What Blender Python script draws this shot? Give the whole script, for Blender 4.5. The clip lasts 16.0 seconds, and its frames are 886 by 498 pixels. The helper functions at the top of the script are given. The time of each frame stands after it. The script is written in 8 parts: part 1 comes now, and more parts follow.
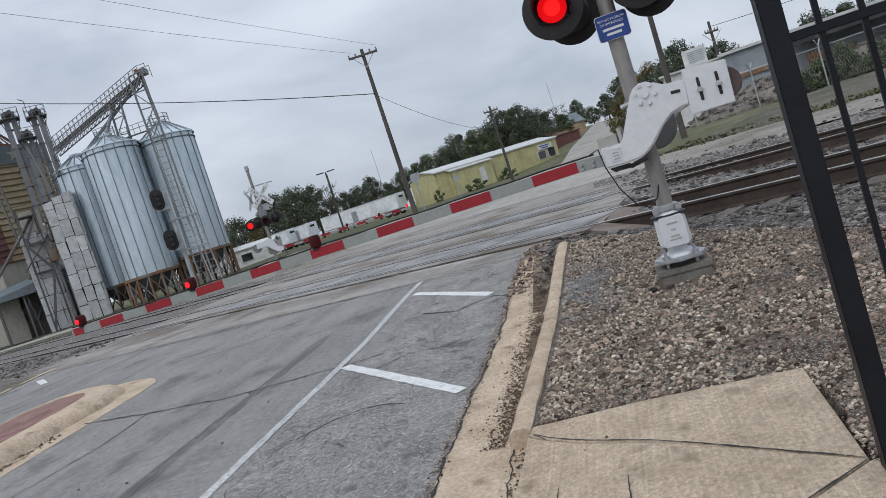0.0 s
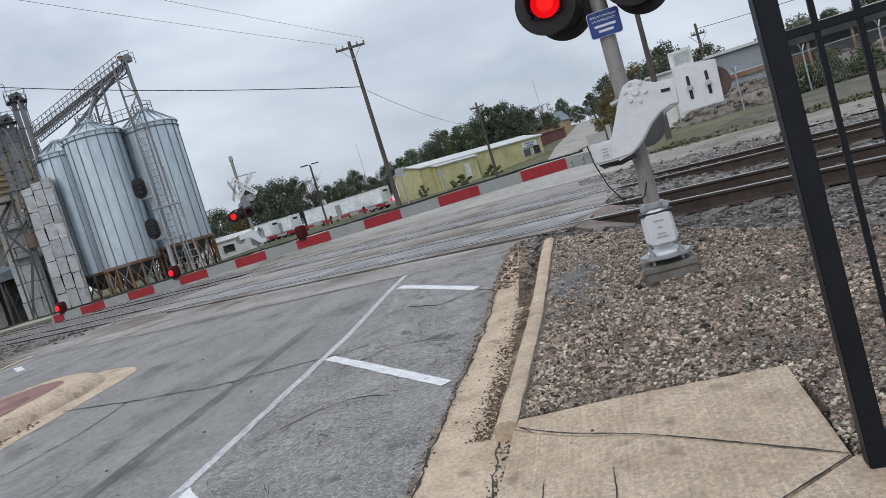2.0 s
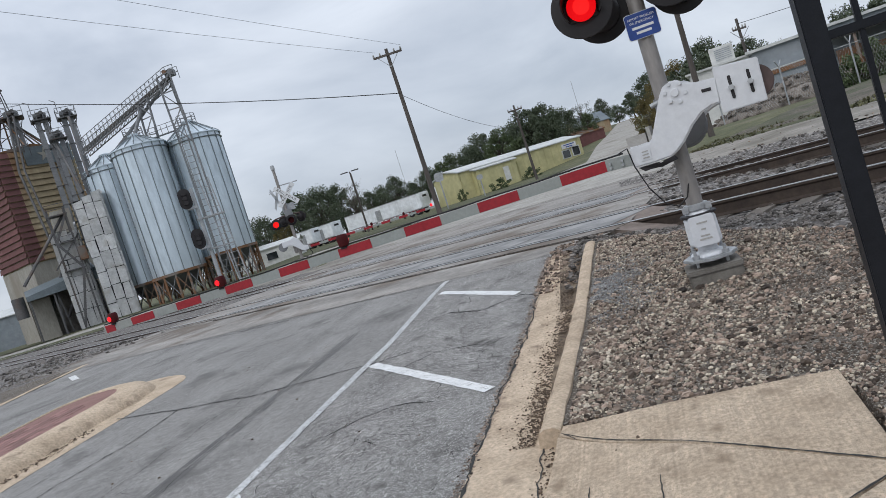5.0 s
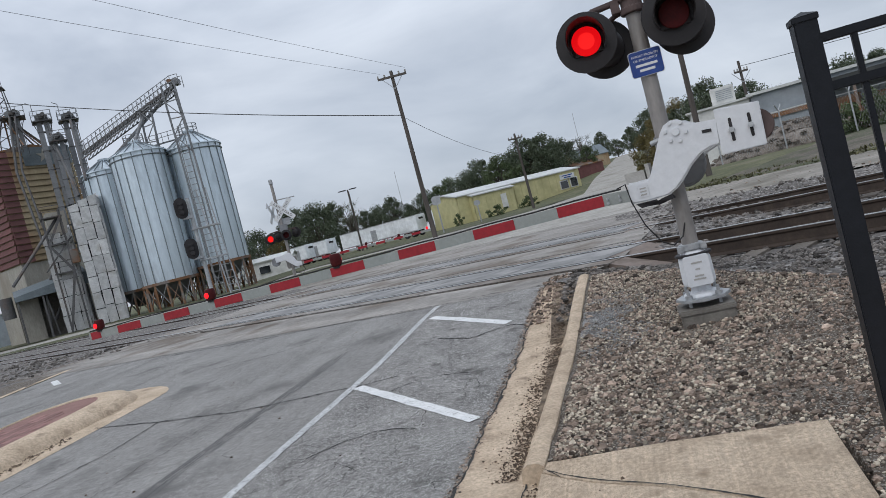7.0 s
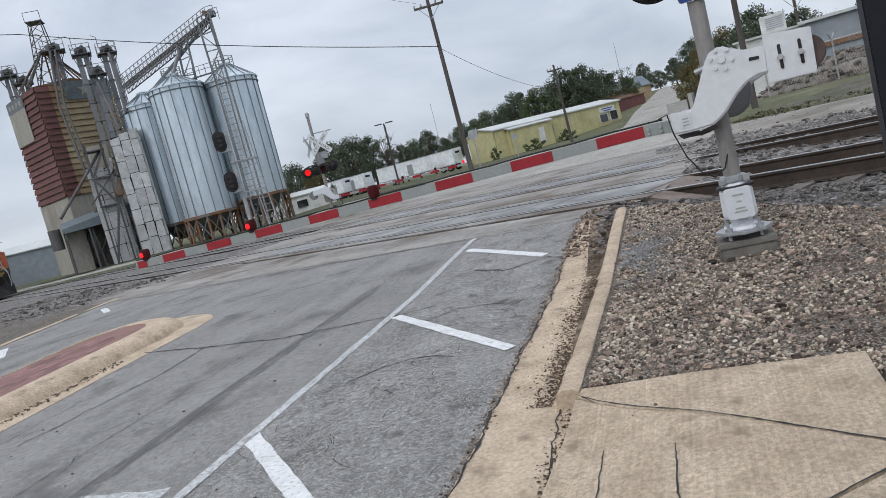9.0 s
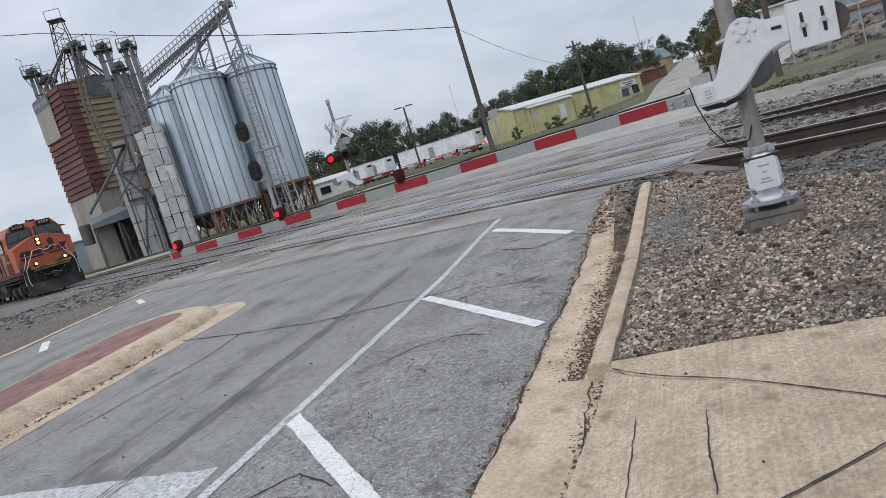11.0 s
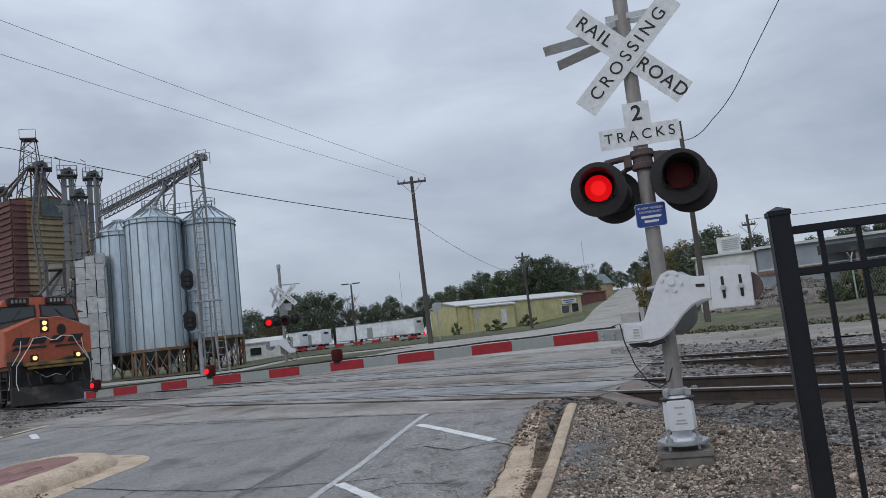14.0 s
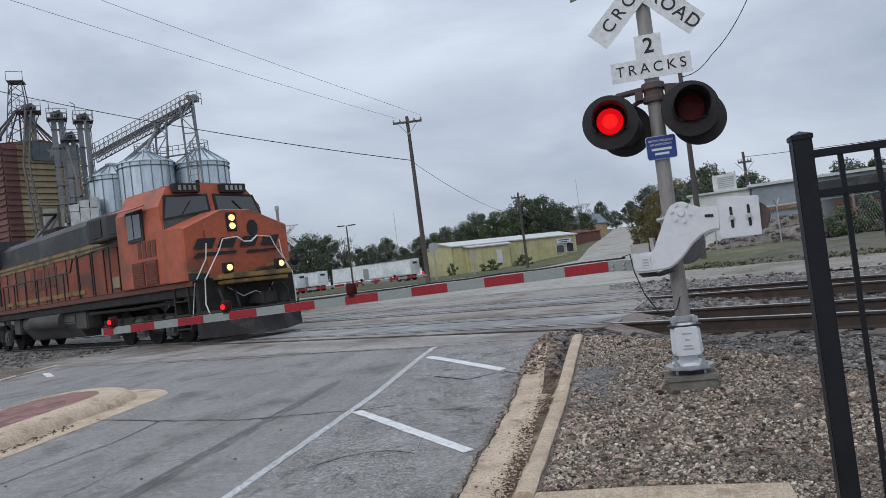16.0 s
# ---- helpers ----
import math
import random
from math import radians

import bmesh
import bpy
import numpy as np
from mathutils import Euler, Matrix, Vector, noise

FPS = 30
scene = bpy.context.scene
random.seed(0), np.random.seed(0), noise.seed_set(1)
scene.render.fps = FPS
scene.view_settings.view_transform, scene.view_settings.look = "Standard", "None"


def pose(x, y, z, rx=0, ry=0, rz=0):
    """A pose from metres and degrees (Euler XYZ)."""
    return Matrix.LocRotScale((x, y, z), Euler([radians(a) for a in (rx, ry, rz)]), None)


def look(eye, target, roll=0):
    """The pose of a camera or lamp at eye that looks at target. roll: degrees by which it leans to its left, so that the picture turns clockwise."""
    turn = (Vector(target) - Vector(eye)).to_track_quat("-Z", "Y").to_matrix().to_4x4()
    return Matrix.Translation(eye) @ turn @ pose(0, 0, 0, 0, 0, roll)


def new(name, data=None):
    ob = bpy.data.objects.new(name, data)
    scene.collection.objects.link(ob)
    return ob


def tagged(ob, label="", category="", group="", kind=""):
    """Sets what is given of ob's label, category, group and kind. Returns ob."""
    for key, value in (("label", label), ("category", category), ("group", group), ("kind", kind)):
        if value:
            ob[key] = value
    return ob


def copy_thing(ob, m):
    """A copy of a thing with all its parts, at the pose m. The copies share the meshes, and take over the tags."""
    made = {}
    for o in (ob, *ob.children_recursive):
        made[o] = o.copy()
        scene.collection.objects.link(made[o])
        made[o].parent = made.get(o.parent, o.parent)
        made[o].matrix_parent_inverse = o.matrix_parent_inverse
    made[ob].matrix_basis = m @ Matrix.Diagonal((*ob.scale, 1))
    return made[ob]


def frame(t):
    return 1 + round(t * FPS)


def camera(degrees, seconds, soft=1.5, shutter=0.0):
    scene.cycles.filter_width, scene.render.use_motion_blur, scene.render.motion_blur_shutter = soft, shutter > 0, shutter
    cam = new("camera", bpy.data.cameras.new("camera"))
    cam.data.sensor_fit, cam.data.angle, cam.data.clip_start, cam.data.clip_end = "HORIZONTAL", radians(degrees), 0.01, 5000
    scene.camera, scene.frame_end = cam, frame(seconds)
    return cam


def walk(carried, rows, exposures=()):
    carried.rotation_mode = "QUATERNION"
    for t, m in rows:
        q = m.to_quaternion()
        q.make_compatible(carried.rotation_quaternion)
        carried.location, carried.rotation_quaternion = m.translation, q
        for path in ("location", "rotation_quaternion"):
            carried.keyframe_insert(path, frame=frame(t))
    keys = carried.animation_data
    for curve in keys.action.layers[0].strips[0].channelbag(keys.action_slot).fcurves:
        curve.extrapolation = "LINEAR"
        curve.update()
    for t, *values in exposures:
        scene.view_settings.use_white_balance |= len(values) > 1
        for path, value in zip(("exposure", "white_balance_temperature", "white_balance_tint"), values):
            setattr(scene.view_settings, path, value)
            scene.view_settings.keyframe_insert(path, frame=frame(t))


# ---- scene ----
import itertools

cam = camera(62.27, 16.0, soft=0.55)
PATH = [
    (0, (0.011, -0.240, 1.664), (-0.064, 1.754, 1.527), -17.73),
    (0.5, (-0.008, -0.238, 1.666), (-0.060, 1.755, 1.507), -17.26),
    (1, (-0.010, -0.237, 1.656), (0.004, 1.756, 1.499), -16.16),
    (1.5, (-0.013, -0.235, 1.660), (0.012, 1.758, 1.502), -16.24),
    (2, (-0.032, -0.239, 1.653), (-0.066, 1.754, 1.491), -16.43),
    (2.5, (-0.045, -0.244, 1.655), (-0.148, 1.747, 1.492), -17.02),
    (3, (-0.052, -0.246, 1.652), (-0.223, 1.740, 1.490), -17.61),
    (3.5, (-0.038, -0.253, 1.657), (-0.225, 1.732, 1.499), -18.30),
    (4, (-0.019, -0.257, 1.665), (-0.162, 1.734, 1.541), -18.45),
    (6.3, (-0.034, -0.242, 1.678), (-0.160, 1.751, 1.562), -16.58),
    (6.5, (-0.021, -0.232, 1.675), (-0.127, 1.763, 1.578), -16.01),
    (7, (-0.018, -0.221, 1.691), (-0.121, 1.776, 1.628), -14.49),
    (7.5, (-0.022, -0.235, 1.663), (-0.195, 1.753, 1.531), -14.26),
    (8, (-0.036, -0.240, 1.660), (-0.282, 1.734, 1.452), -13.90),
    (8.2, (-0.048, -0.244, 1.659), (-0.306, 1.728, 1.449), -13.67),
    (10.3, (0.030, -0.291, 1.683), (-0.223, 1.681, 1.469), -17.43),
    (10.5, (0.036, -0.304, 1.671), (-0.243, 1.663, 1.440), -17.84),
    (11, (-0.050, -0.361, 1.679), (-0.366, 1.599, 1.439), -16.65),
    (11.5, (-0.239, -0.470, 1.642), (-0.556, 1.488, 1.381), -13.16),
    (12, (-0.241, -0.535, 1.647), (-0.502, 1.432, 1.402), -11.04),
    (12.5, (-0.148, -0.564, 1.680), (-0.330, 1.424, 1.552), -11.77),
    (13, (-0.158, -0.595, 1.668), (-0.297, 1.398, 1.561), -11.31),
    (13.5, (-0.104, -0.584, 1.719), (-0.177, 1.414, 1.789), -8.49),
    (14, (-0.042, -0.606, 1.743), (-0.094, 1.381, 1.965), -6.39),
    (14.5, (-0.028, -0.613, 1.714), (-0.142, 1.379, 1.847), -8.75),
    (15, (-0.104, -0.672, 1.709), (-0.234, 1.323, 1.779), -9.70),
    (15.5, (-0.193, -0.719, 1.692), (-0.302, 1.278, 1.744), -8.52),
    (16, (-0.225, -0.747, 1.685), (-0.280, 1.252, 1.747), -6.95),
]
walk(cam, [(t, look(eye, target, roll)) for t, eye, target, roll in PATH],
     exposures=[(0, -0.06, 6480, 10), (0.6, 0.04, 6500, 10), (4, 0.03, 6500, 10), (6.5, 0, 6480, 10), (7, -0.06, 6450, 10), (8, 0.06, 6500, 10), (10.3, 0.1, 6500, 10), (12, 0.04, 6480, 10), (12.7, 0, 6400, 10), (13.5, -0.06, 6280, 10), (14, -0.30, 6250, 10), (14.5, -0.30, 6250, 10), (15, -0.16, 6280, 10), (16, -0.12, 6300, 10)])

# ---- sky and light: a closed cloud cover, with a wide pale sun behind it ----
scene.view_settings.exposure = 0.0
world = bpy.data.worlds.new("overcast_sky")
scene.world = world
world.use_nodes = True
wn, wl = world.node_tree.nodes, world.node_tree.links
wn.clear()


def wnode(kind, **values):
    n = wn.new(kind)
    for k, v in values.items():
        n.inputs[k].default_value = v
    return n


sky = wn.new("ShaderNodeTexSky")
sky.sky_type, sky.sun_disc, sky.sun_elevation, sky.sun_rotation = "NISHITA", False, radians(48), radians(-35)
coord = wn.new("ShaderNodeTexCoord")
stretch = wn.new("ShaderNodeMapping")
stretch.inputs["Scale"].default_value = (1.0, 1.0, 2.6)
wl.new(coord.outputs["Generated"], stretch.inputs["Vector"])
clouds = wnode("ShaderNodeTexNoise", Scale=2.3, Detail=7.0, Roughness=0.52, Distortion=0.35)
wl.new(stretch.outputs["Vector"], clouds.inputs["Vector"])
ramp = wn.new("ShaderNodeValToRGB")
ramp.color_ramp.elements[0].position, ramp.color_ramp.elements[0].color = 0.34, (0.46, 0.525, 0.63, 1)
ramp.color_ramp.elements[1].position, ramp.color_ramp.elements[1].color = 0.68, (0.82, 0.885, 0.985, 1)
wl.new(clouds.outputs["Fac"], ramp.inputs["Fac"])
split = wn.new("ShaderNodeSeparateXYZ")
wl.new(coord.outputs["Generated"], split.inputs["Vector"])
height = wn.new("ShaderNodeMapRange")          # an overcast sky is brighter overhead
height.inputs["From Min"].default_value, height.inputs["From Max"].default_value = 0.25, 0.95
height.inputs["To Min"].default_value, height.inputs["To Max"].default_value = 1.0, 1.75
wl.new(split.outputs["Z"], height.inputs["Value"])
cover = wn.new("ShaderNodeVectorMath")
cover.operation = "SCALE"
wl.new(ramp.outputs["Color"], cover.inputs[0])
wl.new(height.outputs["Result"], cover.inputs["Scale"])
bg_cloud, bg_sky, both = wnode("ShaderNodeBackground", Strength=1.0), wnode("ShaderNodeBackground", Strength=0.06), wn.new("ShaderNodeMixShader")
both.inputs[0].default_value = 0.15
wl.new(cover.outputs[0], bg_cloud.inputs["Color"])
wl.new(sky.outputs["Color"], bg_sky.inputs["Color"])
wl.new(bg_cloud.outputs[0], both.inputs[1])
wl.new(bg_sky.outputs[0], both.inputs[2])
wl.new(both.outputs[0], wn.new("ShaderNodeOutputWorld").inputs["Surface"])

sun = new("sun", bpy.data.lights.new("sun", "SUN"))
sun.data.energy, sun.data.angle, sun.data.color = 1.1, radians(45), (1.0, 0.97, 0.93)
sun.matrix_world = look((-12, -22, 28), (0, 0, 0))


# ---- materials ----
def surface(name, dark, light, rough=0.85, metal=0.0, scale=6.0, fine=90.0, bump=0.25, depth=0.01, stain=None, stain_scale=0.8,
            stain_cut=0.55, speckle=None, island=0.0, piece=0.0, stretch=(1, 1, 1), spec=0.4, mottle=0.12, stain_soft=0.14, streak=None):
    """A surface with coarse patches, fine grain, relief, and stains or specks where asked."""
    m = bpy.data.materials.new(name)
    m.use_nodes = True
    nodes, links = m.node_tree.nodes, m.node_tree.links
    out = nodes["Principled BSDF"]
    out.inputs["Roughness"].default_value, out.inputs["Metallic"].default_value = rough, metal
    out.inputs["Specular IOR Level"].default_value = spec
    where = nodes.new("ShaderNodeTexCoord")
    fit_map = nodes.new("ShaderNodeMapping")
    fit_map.inputs["Scale"].default_value = stretch
    links.new(where.outputs["Object"], fit_map.inputs["Vector"])

    def cloud(s, detail=4.0):
        n = nodes.new("ShaderNodeTexNoise")
        n.inputs["Scale"].default_value, n.inputs["Detail"].default_value = s, detail
        links.new(fit_map.outputs["Vector"], n.inputs["Vector"])
        return n.outputs["Fac"]

    def mixed(fac, a, b):
        n = nodes.new("ShaderNodeMix")
        n.data_type = "RGBA"
        links.new(fac, n.inputs["Factor"])
        for sock, v in ((n.inputs["A"], a), (n.inputs["B"], b)):
            if isinstance(v, tuple):
                sock.default_value = (*v, 1)
            else:
                links.new(v, sock)
        return n.outputs["Result"]

    def ranged(v, a, b, lo=0.0, hi=1.0):
        n = nodes.new("ShaderNodeMapRange")
        for k, x in zip(("From Min", "From Max", "To Min", "To Max"), (a, b, lo, hi)):
            n.inputs[k].default_value = x
        links.new(v, n.inputs["Value"])
        return n.outputs["Result"]

    coarse, grain = cloud(scale), cloud(fine, 3.0)
    add = nodes.new("ShaderNodeMath")
    add.operation = "ADD"
    links.new(ranged(coarse, 0.3, 0.7, 0, 0.6), add.inputs[0])
    links.new(ranged(grain, 0.3, 0.7, 0, 0.4), add.inputs[1])
    colour = mixed(add.outputs[0], dark, light)
    if speckle:
        cells = nodes.new("ShaderNodeTexVoronoi")
        cells.inputs["Scale"].default_value = fine
        links.new(fit_map.outputs["Vector"], cells.inputs["Vector"])
        tone = nodes.new("ShaderNodeSeparateColor")
        links.new(cells.outputs["Color"], tone.inputs["Color"])
        colour = mixed(ranged(tone.outputs[0], 0.72, 0.8), colour, speckle)
    hue = nodes.new("ShaderNodeHueSaturation")
    links.new(ranged(cloud(1.3 * math.sqrt(scale * fine), 6.0), 0.3, 0.7, 1 - mottle, 1 + mottle), hue.inputs["Value"])
    links.new(colour, hue.inputs["Color"])
    colour = hue.outputs["Color"]
    if stain:
        colour = mixed(ranged(cloud(stain_scale, 6.0), stain_cut, stain_cut + stain_soft, 0, 0.85), colour, stain)
    if streak:                                  # long wear marks along one way
        turn, amount, fine_x, fine_y = (*streak, 2.6, 0.10)[:4] if len(streak) == 2 else streak
        lay, pull = nodes.new("ShaderNodeMapping"), nodes.new("ShaderNodeMapping")
        lay.inputs["Rotation"].default_value, pull.inputs["Scale"].default_value = (0, 0, radians(turn)), (fine_x, fine_y, 1.0)
        links.new(where.outputs["Object"], lay.inputs["Vector"])
        links.new(lay.outputs["Vector"], pull.inputs["Vector"])
        wear, broad = nodes.new("ShaderNodeTexNoise"), nodes.new("ShaderNodeHueSaturation")
        wear.inputs["Scale"].default_value, wear.inputs["Detail"].default_value = 1.0, 7.0
        links.new(pull.outputs["Vector"], wear.inputs["Vector"])
        links.new(ranged(wear.outputs["Fac"], 0.3, 0.7, 1 - amount, 1 + amount), broad.inputs["Value"])
        links.new(colour, broad.inputs["Color"])
        colour = broad.outputs["Color"]
    if island or piece:
        src = nodes.new("ShaderNodeNewGeometry").outputs["Random Per Island"] if island else nodes.new("ShaderNodeObjectInfo").outputs["Random"]
        amount = island or piece
        hue = nodes.new("ShaderNodeHueSaturation")
        links.new(ranged(src, 0, 1, 1 - amount, 1 + amount), hue.inputs["Value"])
        links.new(colour, hue.inputs["Color"])
        colour = hue.outputs["Color"]
    links.new(colour, out.inputs["Base Color"])
    links.new(ranged(grain, 0.2, 0.8, max(0.05, rough - 0.1), min(1, rough + 0.1)), out.inputs["Roughness"])
    if bump:
        relief = nodes.new("ShaderNodeBump")
        relief.inputs["Strength"].default_value, relief.inputs["Distance"].default_value = bump, depth
        links.new(grain, relief.inputs["Height"])
        links.new(relief.outputs["Normal"], out.inputs["Normal"])
    return m


def glow(name, colour, strength):
    m = bpy.data.materials.new(name)
    m.use_nodes = True
    b = m.node_tree.nodes["Principled BSDF"]
    b.inputs["Base Color"].default_value = (*(0.25 * c for c in colour), 1)
    b.inputs["Specular IOR Level"].default_value = 0.1
    b.inputs["Emission Color"].default_value, b.inputs["Emission Strength"].default_value = (*colour, 1), strength
    return m


def glassy(name, colour, rough=0.05):
    m = bpy.data.materials.new(name)
    m.use_nodes = True
    b = m.node_tree.nodes["Principled BSDF"]
    b.inputs["Base Color"].default_value, b.inputs["Roughness"].default_value = (*colour, 1), rough
    b.inputs["Coat Weight"].default_value = 0.6
    return m


ASPHALT = surface("worn_asphalt", (0.145, 0.138, 0.130), (0.275, 0.264, 0.250), 0.9, scale=1.5, fine=200, bump=0.8, depth=0.006, mottle=0.20, stain=(0.122, 0.116, 0.111), stain_scale=1.6, stain_cut=0.57, speckle=(0.31, 0.30, 0.288), streak=(13, 0.13))
ASPHALT_COARSE = surface("coarse_asphalt", (0.118, 0.111, 0.104), (0.325, 0.311, 0.294), 0.93, scale=2.6, fine=190, bump=1.0, depth=0.012, mottle=0.30, stain=(0.098, 0.091, 0.085), stain_scale=4.2, stain_cut=0.60, speckle=(0.52, 0.505, 0.485), streak=(13, 0.07))
ASPHALT_PALE = surface("pale_crossing_asphalt", (0.192, 0.176, 0.160), (0.325, 0.304, 0.280), 0.9, scale=0.9, fine=70, bump=0.5, mottle=0.2, stain=(0.132, 0.104, 0.082), stain_scale=0.8, stain_cut=0.49, streak=(-48, 0.20))
CONCRETE = surface("old_concrete", (0.375, 0.285, 0.200), (0.655, 0.525, 0.392), 0.9, scale=4.0, fine=260, bump=0.9, depth=0.006, mottle=0.22, stain=(0.245, 0.182, 0.130), stain_scale=4.5, stain_cut=0.59)
BROOMED = surface("broomed_footway_concrete", (0.350, 0.264, 0.184), (0.645, 0.520, 0.392), 0.92, scale=4.0, fine=300, bump=1.0, depth=0.005, mottle=0.24, stain=(0.255, 0.190, 0.132), stain_scale=6.0, stain_cut=0.61, speckle=(0.36, 0.282, 0.202), streak=(13, 0.11, 75.0, 1.0))
CONCRETE_DARK = surface("dark_concrete", (0.10, 0.09, 0.078), (0.20, 0.185, 0.165), 0.9, scale=4, fine=60, bump=0.4)
CONCRETE_GREY = surface("grey_concrete", (0.30, 0.29, 0.27), (0.43, 0.42, 0.40), 0.9, scale=2.0, fine=60, bump=0.4, stain=(0.2, 0.19, 0.17))
PAINT = surface("worn_white_road_paint", (0.58, 0.585, 0.58), (0.76, 0.76, 0.75), 0.75, scale=5, fine=90, bump=0.5, mottle=0.10, stain=(0.30, 0.295, 0.288), stain_scale=55, stain_cut=0.585, stain_soft=0.05)
PAINT_THIN = surface("thin_white_road_paint", (0.38, 0.385, 0.385), (0.58, 0.58, 0.575), 0.8, scale=3, fine=90, bump=0.6, mottle=0.2, stain=(0.25, 0.245, 0.24), stain_scale=38, stain_cut=0.53, stain_soft=0.08)
TAR = surface("tar_seam", (0.022, 0.021, 0.02), (0.05, 0.048, 0.045), 0.9, scale=3, fine=80)
BRICK = surface("red_paver", (0.205, 0.112, 0.100), (0.295, 0.168, 0.150), 0.9, scale=3, fine=60, bump=0.4, piece=0.25, stain=(0.14, 0.08, 0.07), stain_scale=1.2)
MORTAR = surface("red_mortar", (0.20, 0.11, 0.095), (0.28, 0.16, 0.14), 0.95, scale=3, fine=60)
DIRT = surface("gravelly_dirt", (0.062, 0.049, 0.039), (0.170, 0.140, 0.112), 0.98, scale=2.4, fine=110, bump=1.0, depth=0.02, speckle=(0.30, 0.275, 0.24))
BALLAST_BED = surface("ballast_bed", (0.06, 0.054, 0.05), (0.19, 0.175, 0.165), 0.98, scale=1.5, fine=24, bump=1.0, depth=0.05, speckle=(0.30, 0.28, 0.26))
STONE = surface("ballast_stone", (0.098, 0.071, 0.056), (0.355, 0.276, 0.220), 0.92, scale=14, fine=60, bump=0.4, island=0.85)
BALLAST_STONE = surface("dark_ballast_stone", (0.068, 0.060, 0.054), (0.215, 0.195, 0.178), 0.92, scale=14, fine=60, bump=0.4, island=0.7)
RUBBLE = surface("broken_rubble", (0.085, 0.072, 0.060), (0.235, 0.205, 0.178), 0.95, scale=1.2, fine=18, bump=0.6, depth=0.03, mottle=0.3, island=0.4)
STONE_PALE = surface("pale_limestone_chip", (0.34, 0.29, 0.225), (0.60, 0.53, 0.43), 0.92, scale=9, fine=60, bump=0.4, island=0.45)
SAND = surface("blue_grey_chippings", (0.16, 0.158, 0.155), (0.32, 0.318, 0.312), 0.95, scale=9, fine=60, bump=0.2, island=0.4)
GUTTER_SOIL = surface("brown_gutter_soil", (0.085, 0.062, 0.044), (0.225, 0.168, 0.118), 0.98, scale=5, fine=90, bump=1.0, depth=0.02, mottle=0.3, stain=(0.33, 0.26, 0.185), stain_scale=4, stain_cut=0.5)
DEBRIS = surface("brown_leaf_litter", (0.055, 0.038, 0.028), (0.16, 0.115, 0.08), 0.97, scale=9, fine=60, island=0.5)
GRASS = surface("dry_grass_ground", (0.050, 0.060, 0.026), (0.135, 0.130, 0.066), 0.98, scale=0.3, fine=7.0, bump=0.6, depth=0.05, mottle=0.3, stain=(0.175, 0.155, 0.110), stain_scale=0.2, stain_cut=0.57)
LAWN = surface("rough_grass", (0.036, 0.045, 0.019), (0.098, 0.098, 0.048), 0.98, scale=0.5, fine=9.0, bump=0.8, depth=0.05, mottle=0.35, stain=(0.140, 0.122, 0.082), stain_scale=0.5, stain_cut=0.55)
YARD = surface("brown_rubbly_yard", (0.070, 0.060, 0.047), (0.165, 0.145, 0.115), 0.98, scale=0.8, fine=12, bump=0.8, depth=0.05, mottle=0.35, stain=(0.060, 0.068, 0.032), stain_scale=0.35, stain_cut=0.48)
TUFT = surface("olive_grass_blade", (0.060, 0.064, 0.028), (0.135, 0.125, 0.062), 0.9, scale=0.5, fine=6, bump=0, island=0.35)
LANE = surface("grey_brown_gravel_lane", (0.17, 0.155, 0.135), (0.315, 0.288, 0.252), 0.97, scale=0.8, fine=14, bump=0.6, mottle=0.25, stain=(0.125, 0.112, 0.085), stain_scale=0.35, stain_cut=0.52)
RAMP_STEEL = surface("rusty_brown_ramp", (0.150, 0.118, 0.100), (0.250, 0.200, 0.172), 0.85, scale=2, fine=40, bump=0.2, stain=(0.105, 0.08, 0.064), stain_scale=2)
LOT = surface("pale_gravel_lot", (0.25, 0.235, 0.21), (0.39, 0.37, 0.335), 0.97, scale=0.5, fine=8, bump=0.4, mottle=0.2, stain=(0.19, 0.17, 0.14), stain_scale=0.25)
RAIL = surface("rusty_rail", (0.035, 0.027, 0.023), (0.09, 0.066, 0.052), 0.75, 0.3, scale=5, fine=70, bump=0.2)
RAILHEAD = surface("polished_rail_head", (0.42, 0.42, 0.42), (0.60, 0.60, 0.60), 0.3, 0.85, scale=5, fine=60, bump=0.05)
TIE = surface("weathered_tie", (0.06, 0.05, 0.043), (0.16, 0.14, 0.12), 0.95, scale=4, fine=50, bump=0.5, piece=0.3)
PANEL = surface("rubber_crossing_panel", (0.15, 0.148, 0.145), (0.27, 0.265, 0.26), 0.85, scale=2, fine=60, stain=(0.33, 0.32, 0.31), stain_scale=1.5, stain_cut=0.48)
BLACK_METAL = surface("black_painted_steel", (0.006, 0.007, 0.010), (0.014, 0.016, 0.021), 0.45, 0.0, scale=3, fine=150, bump=0.06, spec=0.2)
BLACK = surface("matt_black_paint", (0.012, 0.010, 0.011), (0.026, 0.023, 0.025), 0.6, scale=4, fine=80, bump=0.1)
GALV = surface("galvanised_steel", (0.30, 0.31, 0.32), (0.47, 0.48, 0.49), 0.5, 0.55, scale=5, fine=60, bump=0.1)
MAST = surface("weathered_aluminium_mast", (0.20, 0.185, 0.175), (0.33, 0.31, 0.295), 0.55, 0.3, scale=4, fine=40, bump=0.15, mottle=0.15, stain=(0.15, 0.12, 0.10), stain_scale=3, stain_cut=0.58, stretch=(1, 1, 0.3))
SIGN_WHITE = surface("white_sign_sheet", (0.58, 0.59, 0.60), (0.70, 0.71, 0.72), 0.55, scale=3, fine=80, bump=0.05)
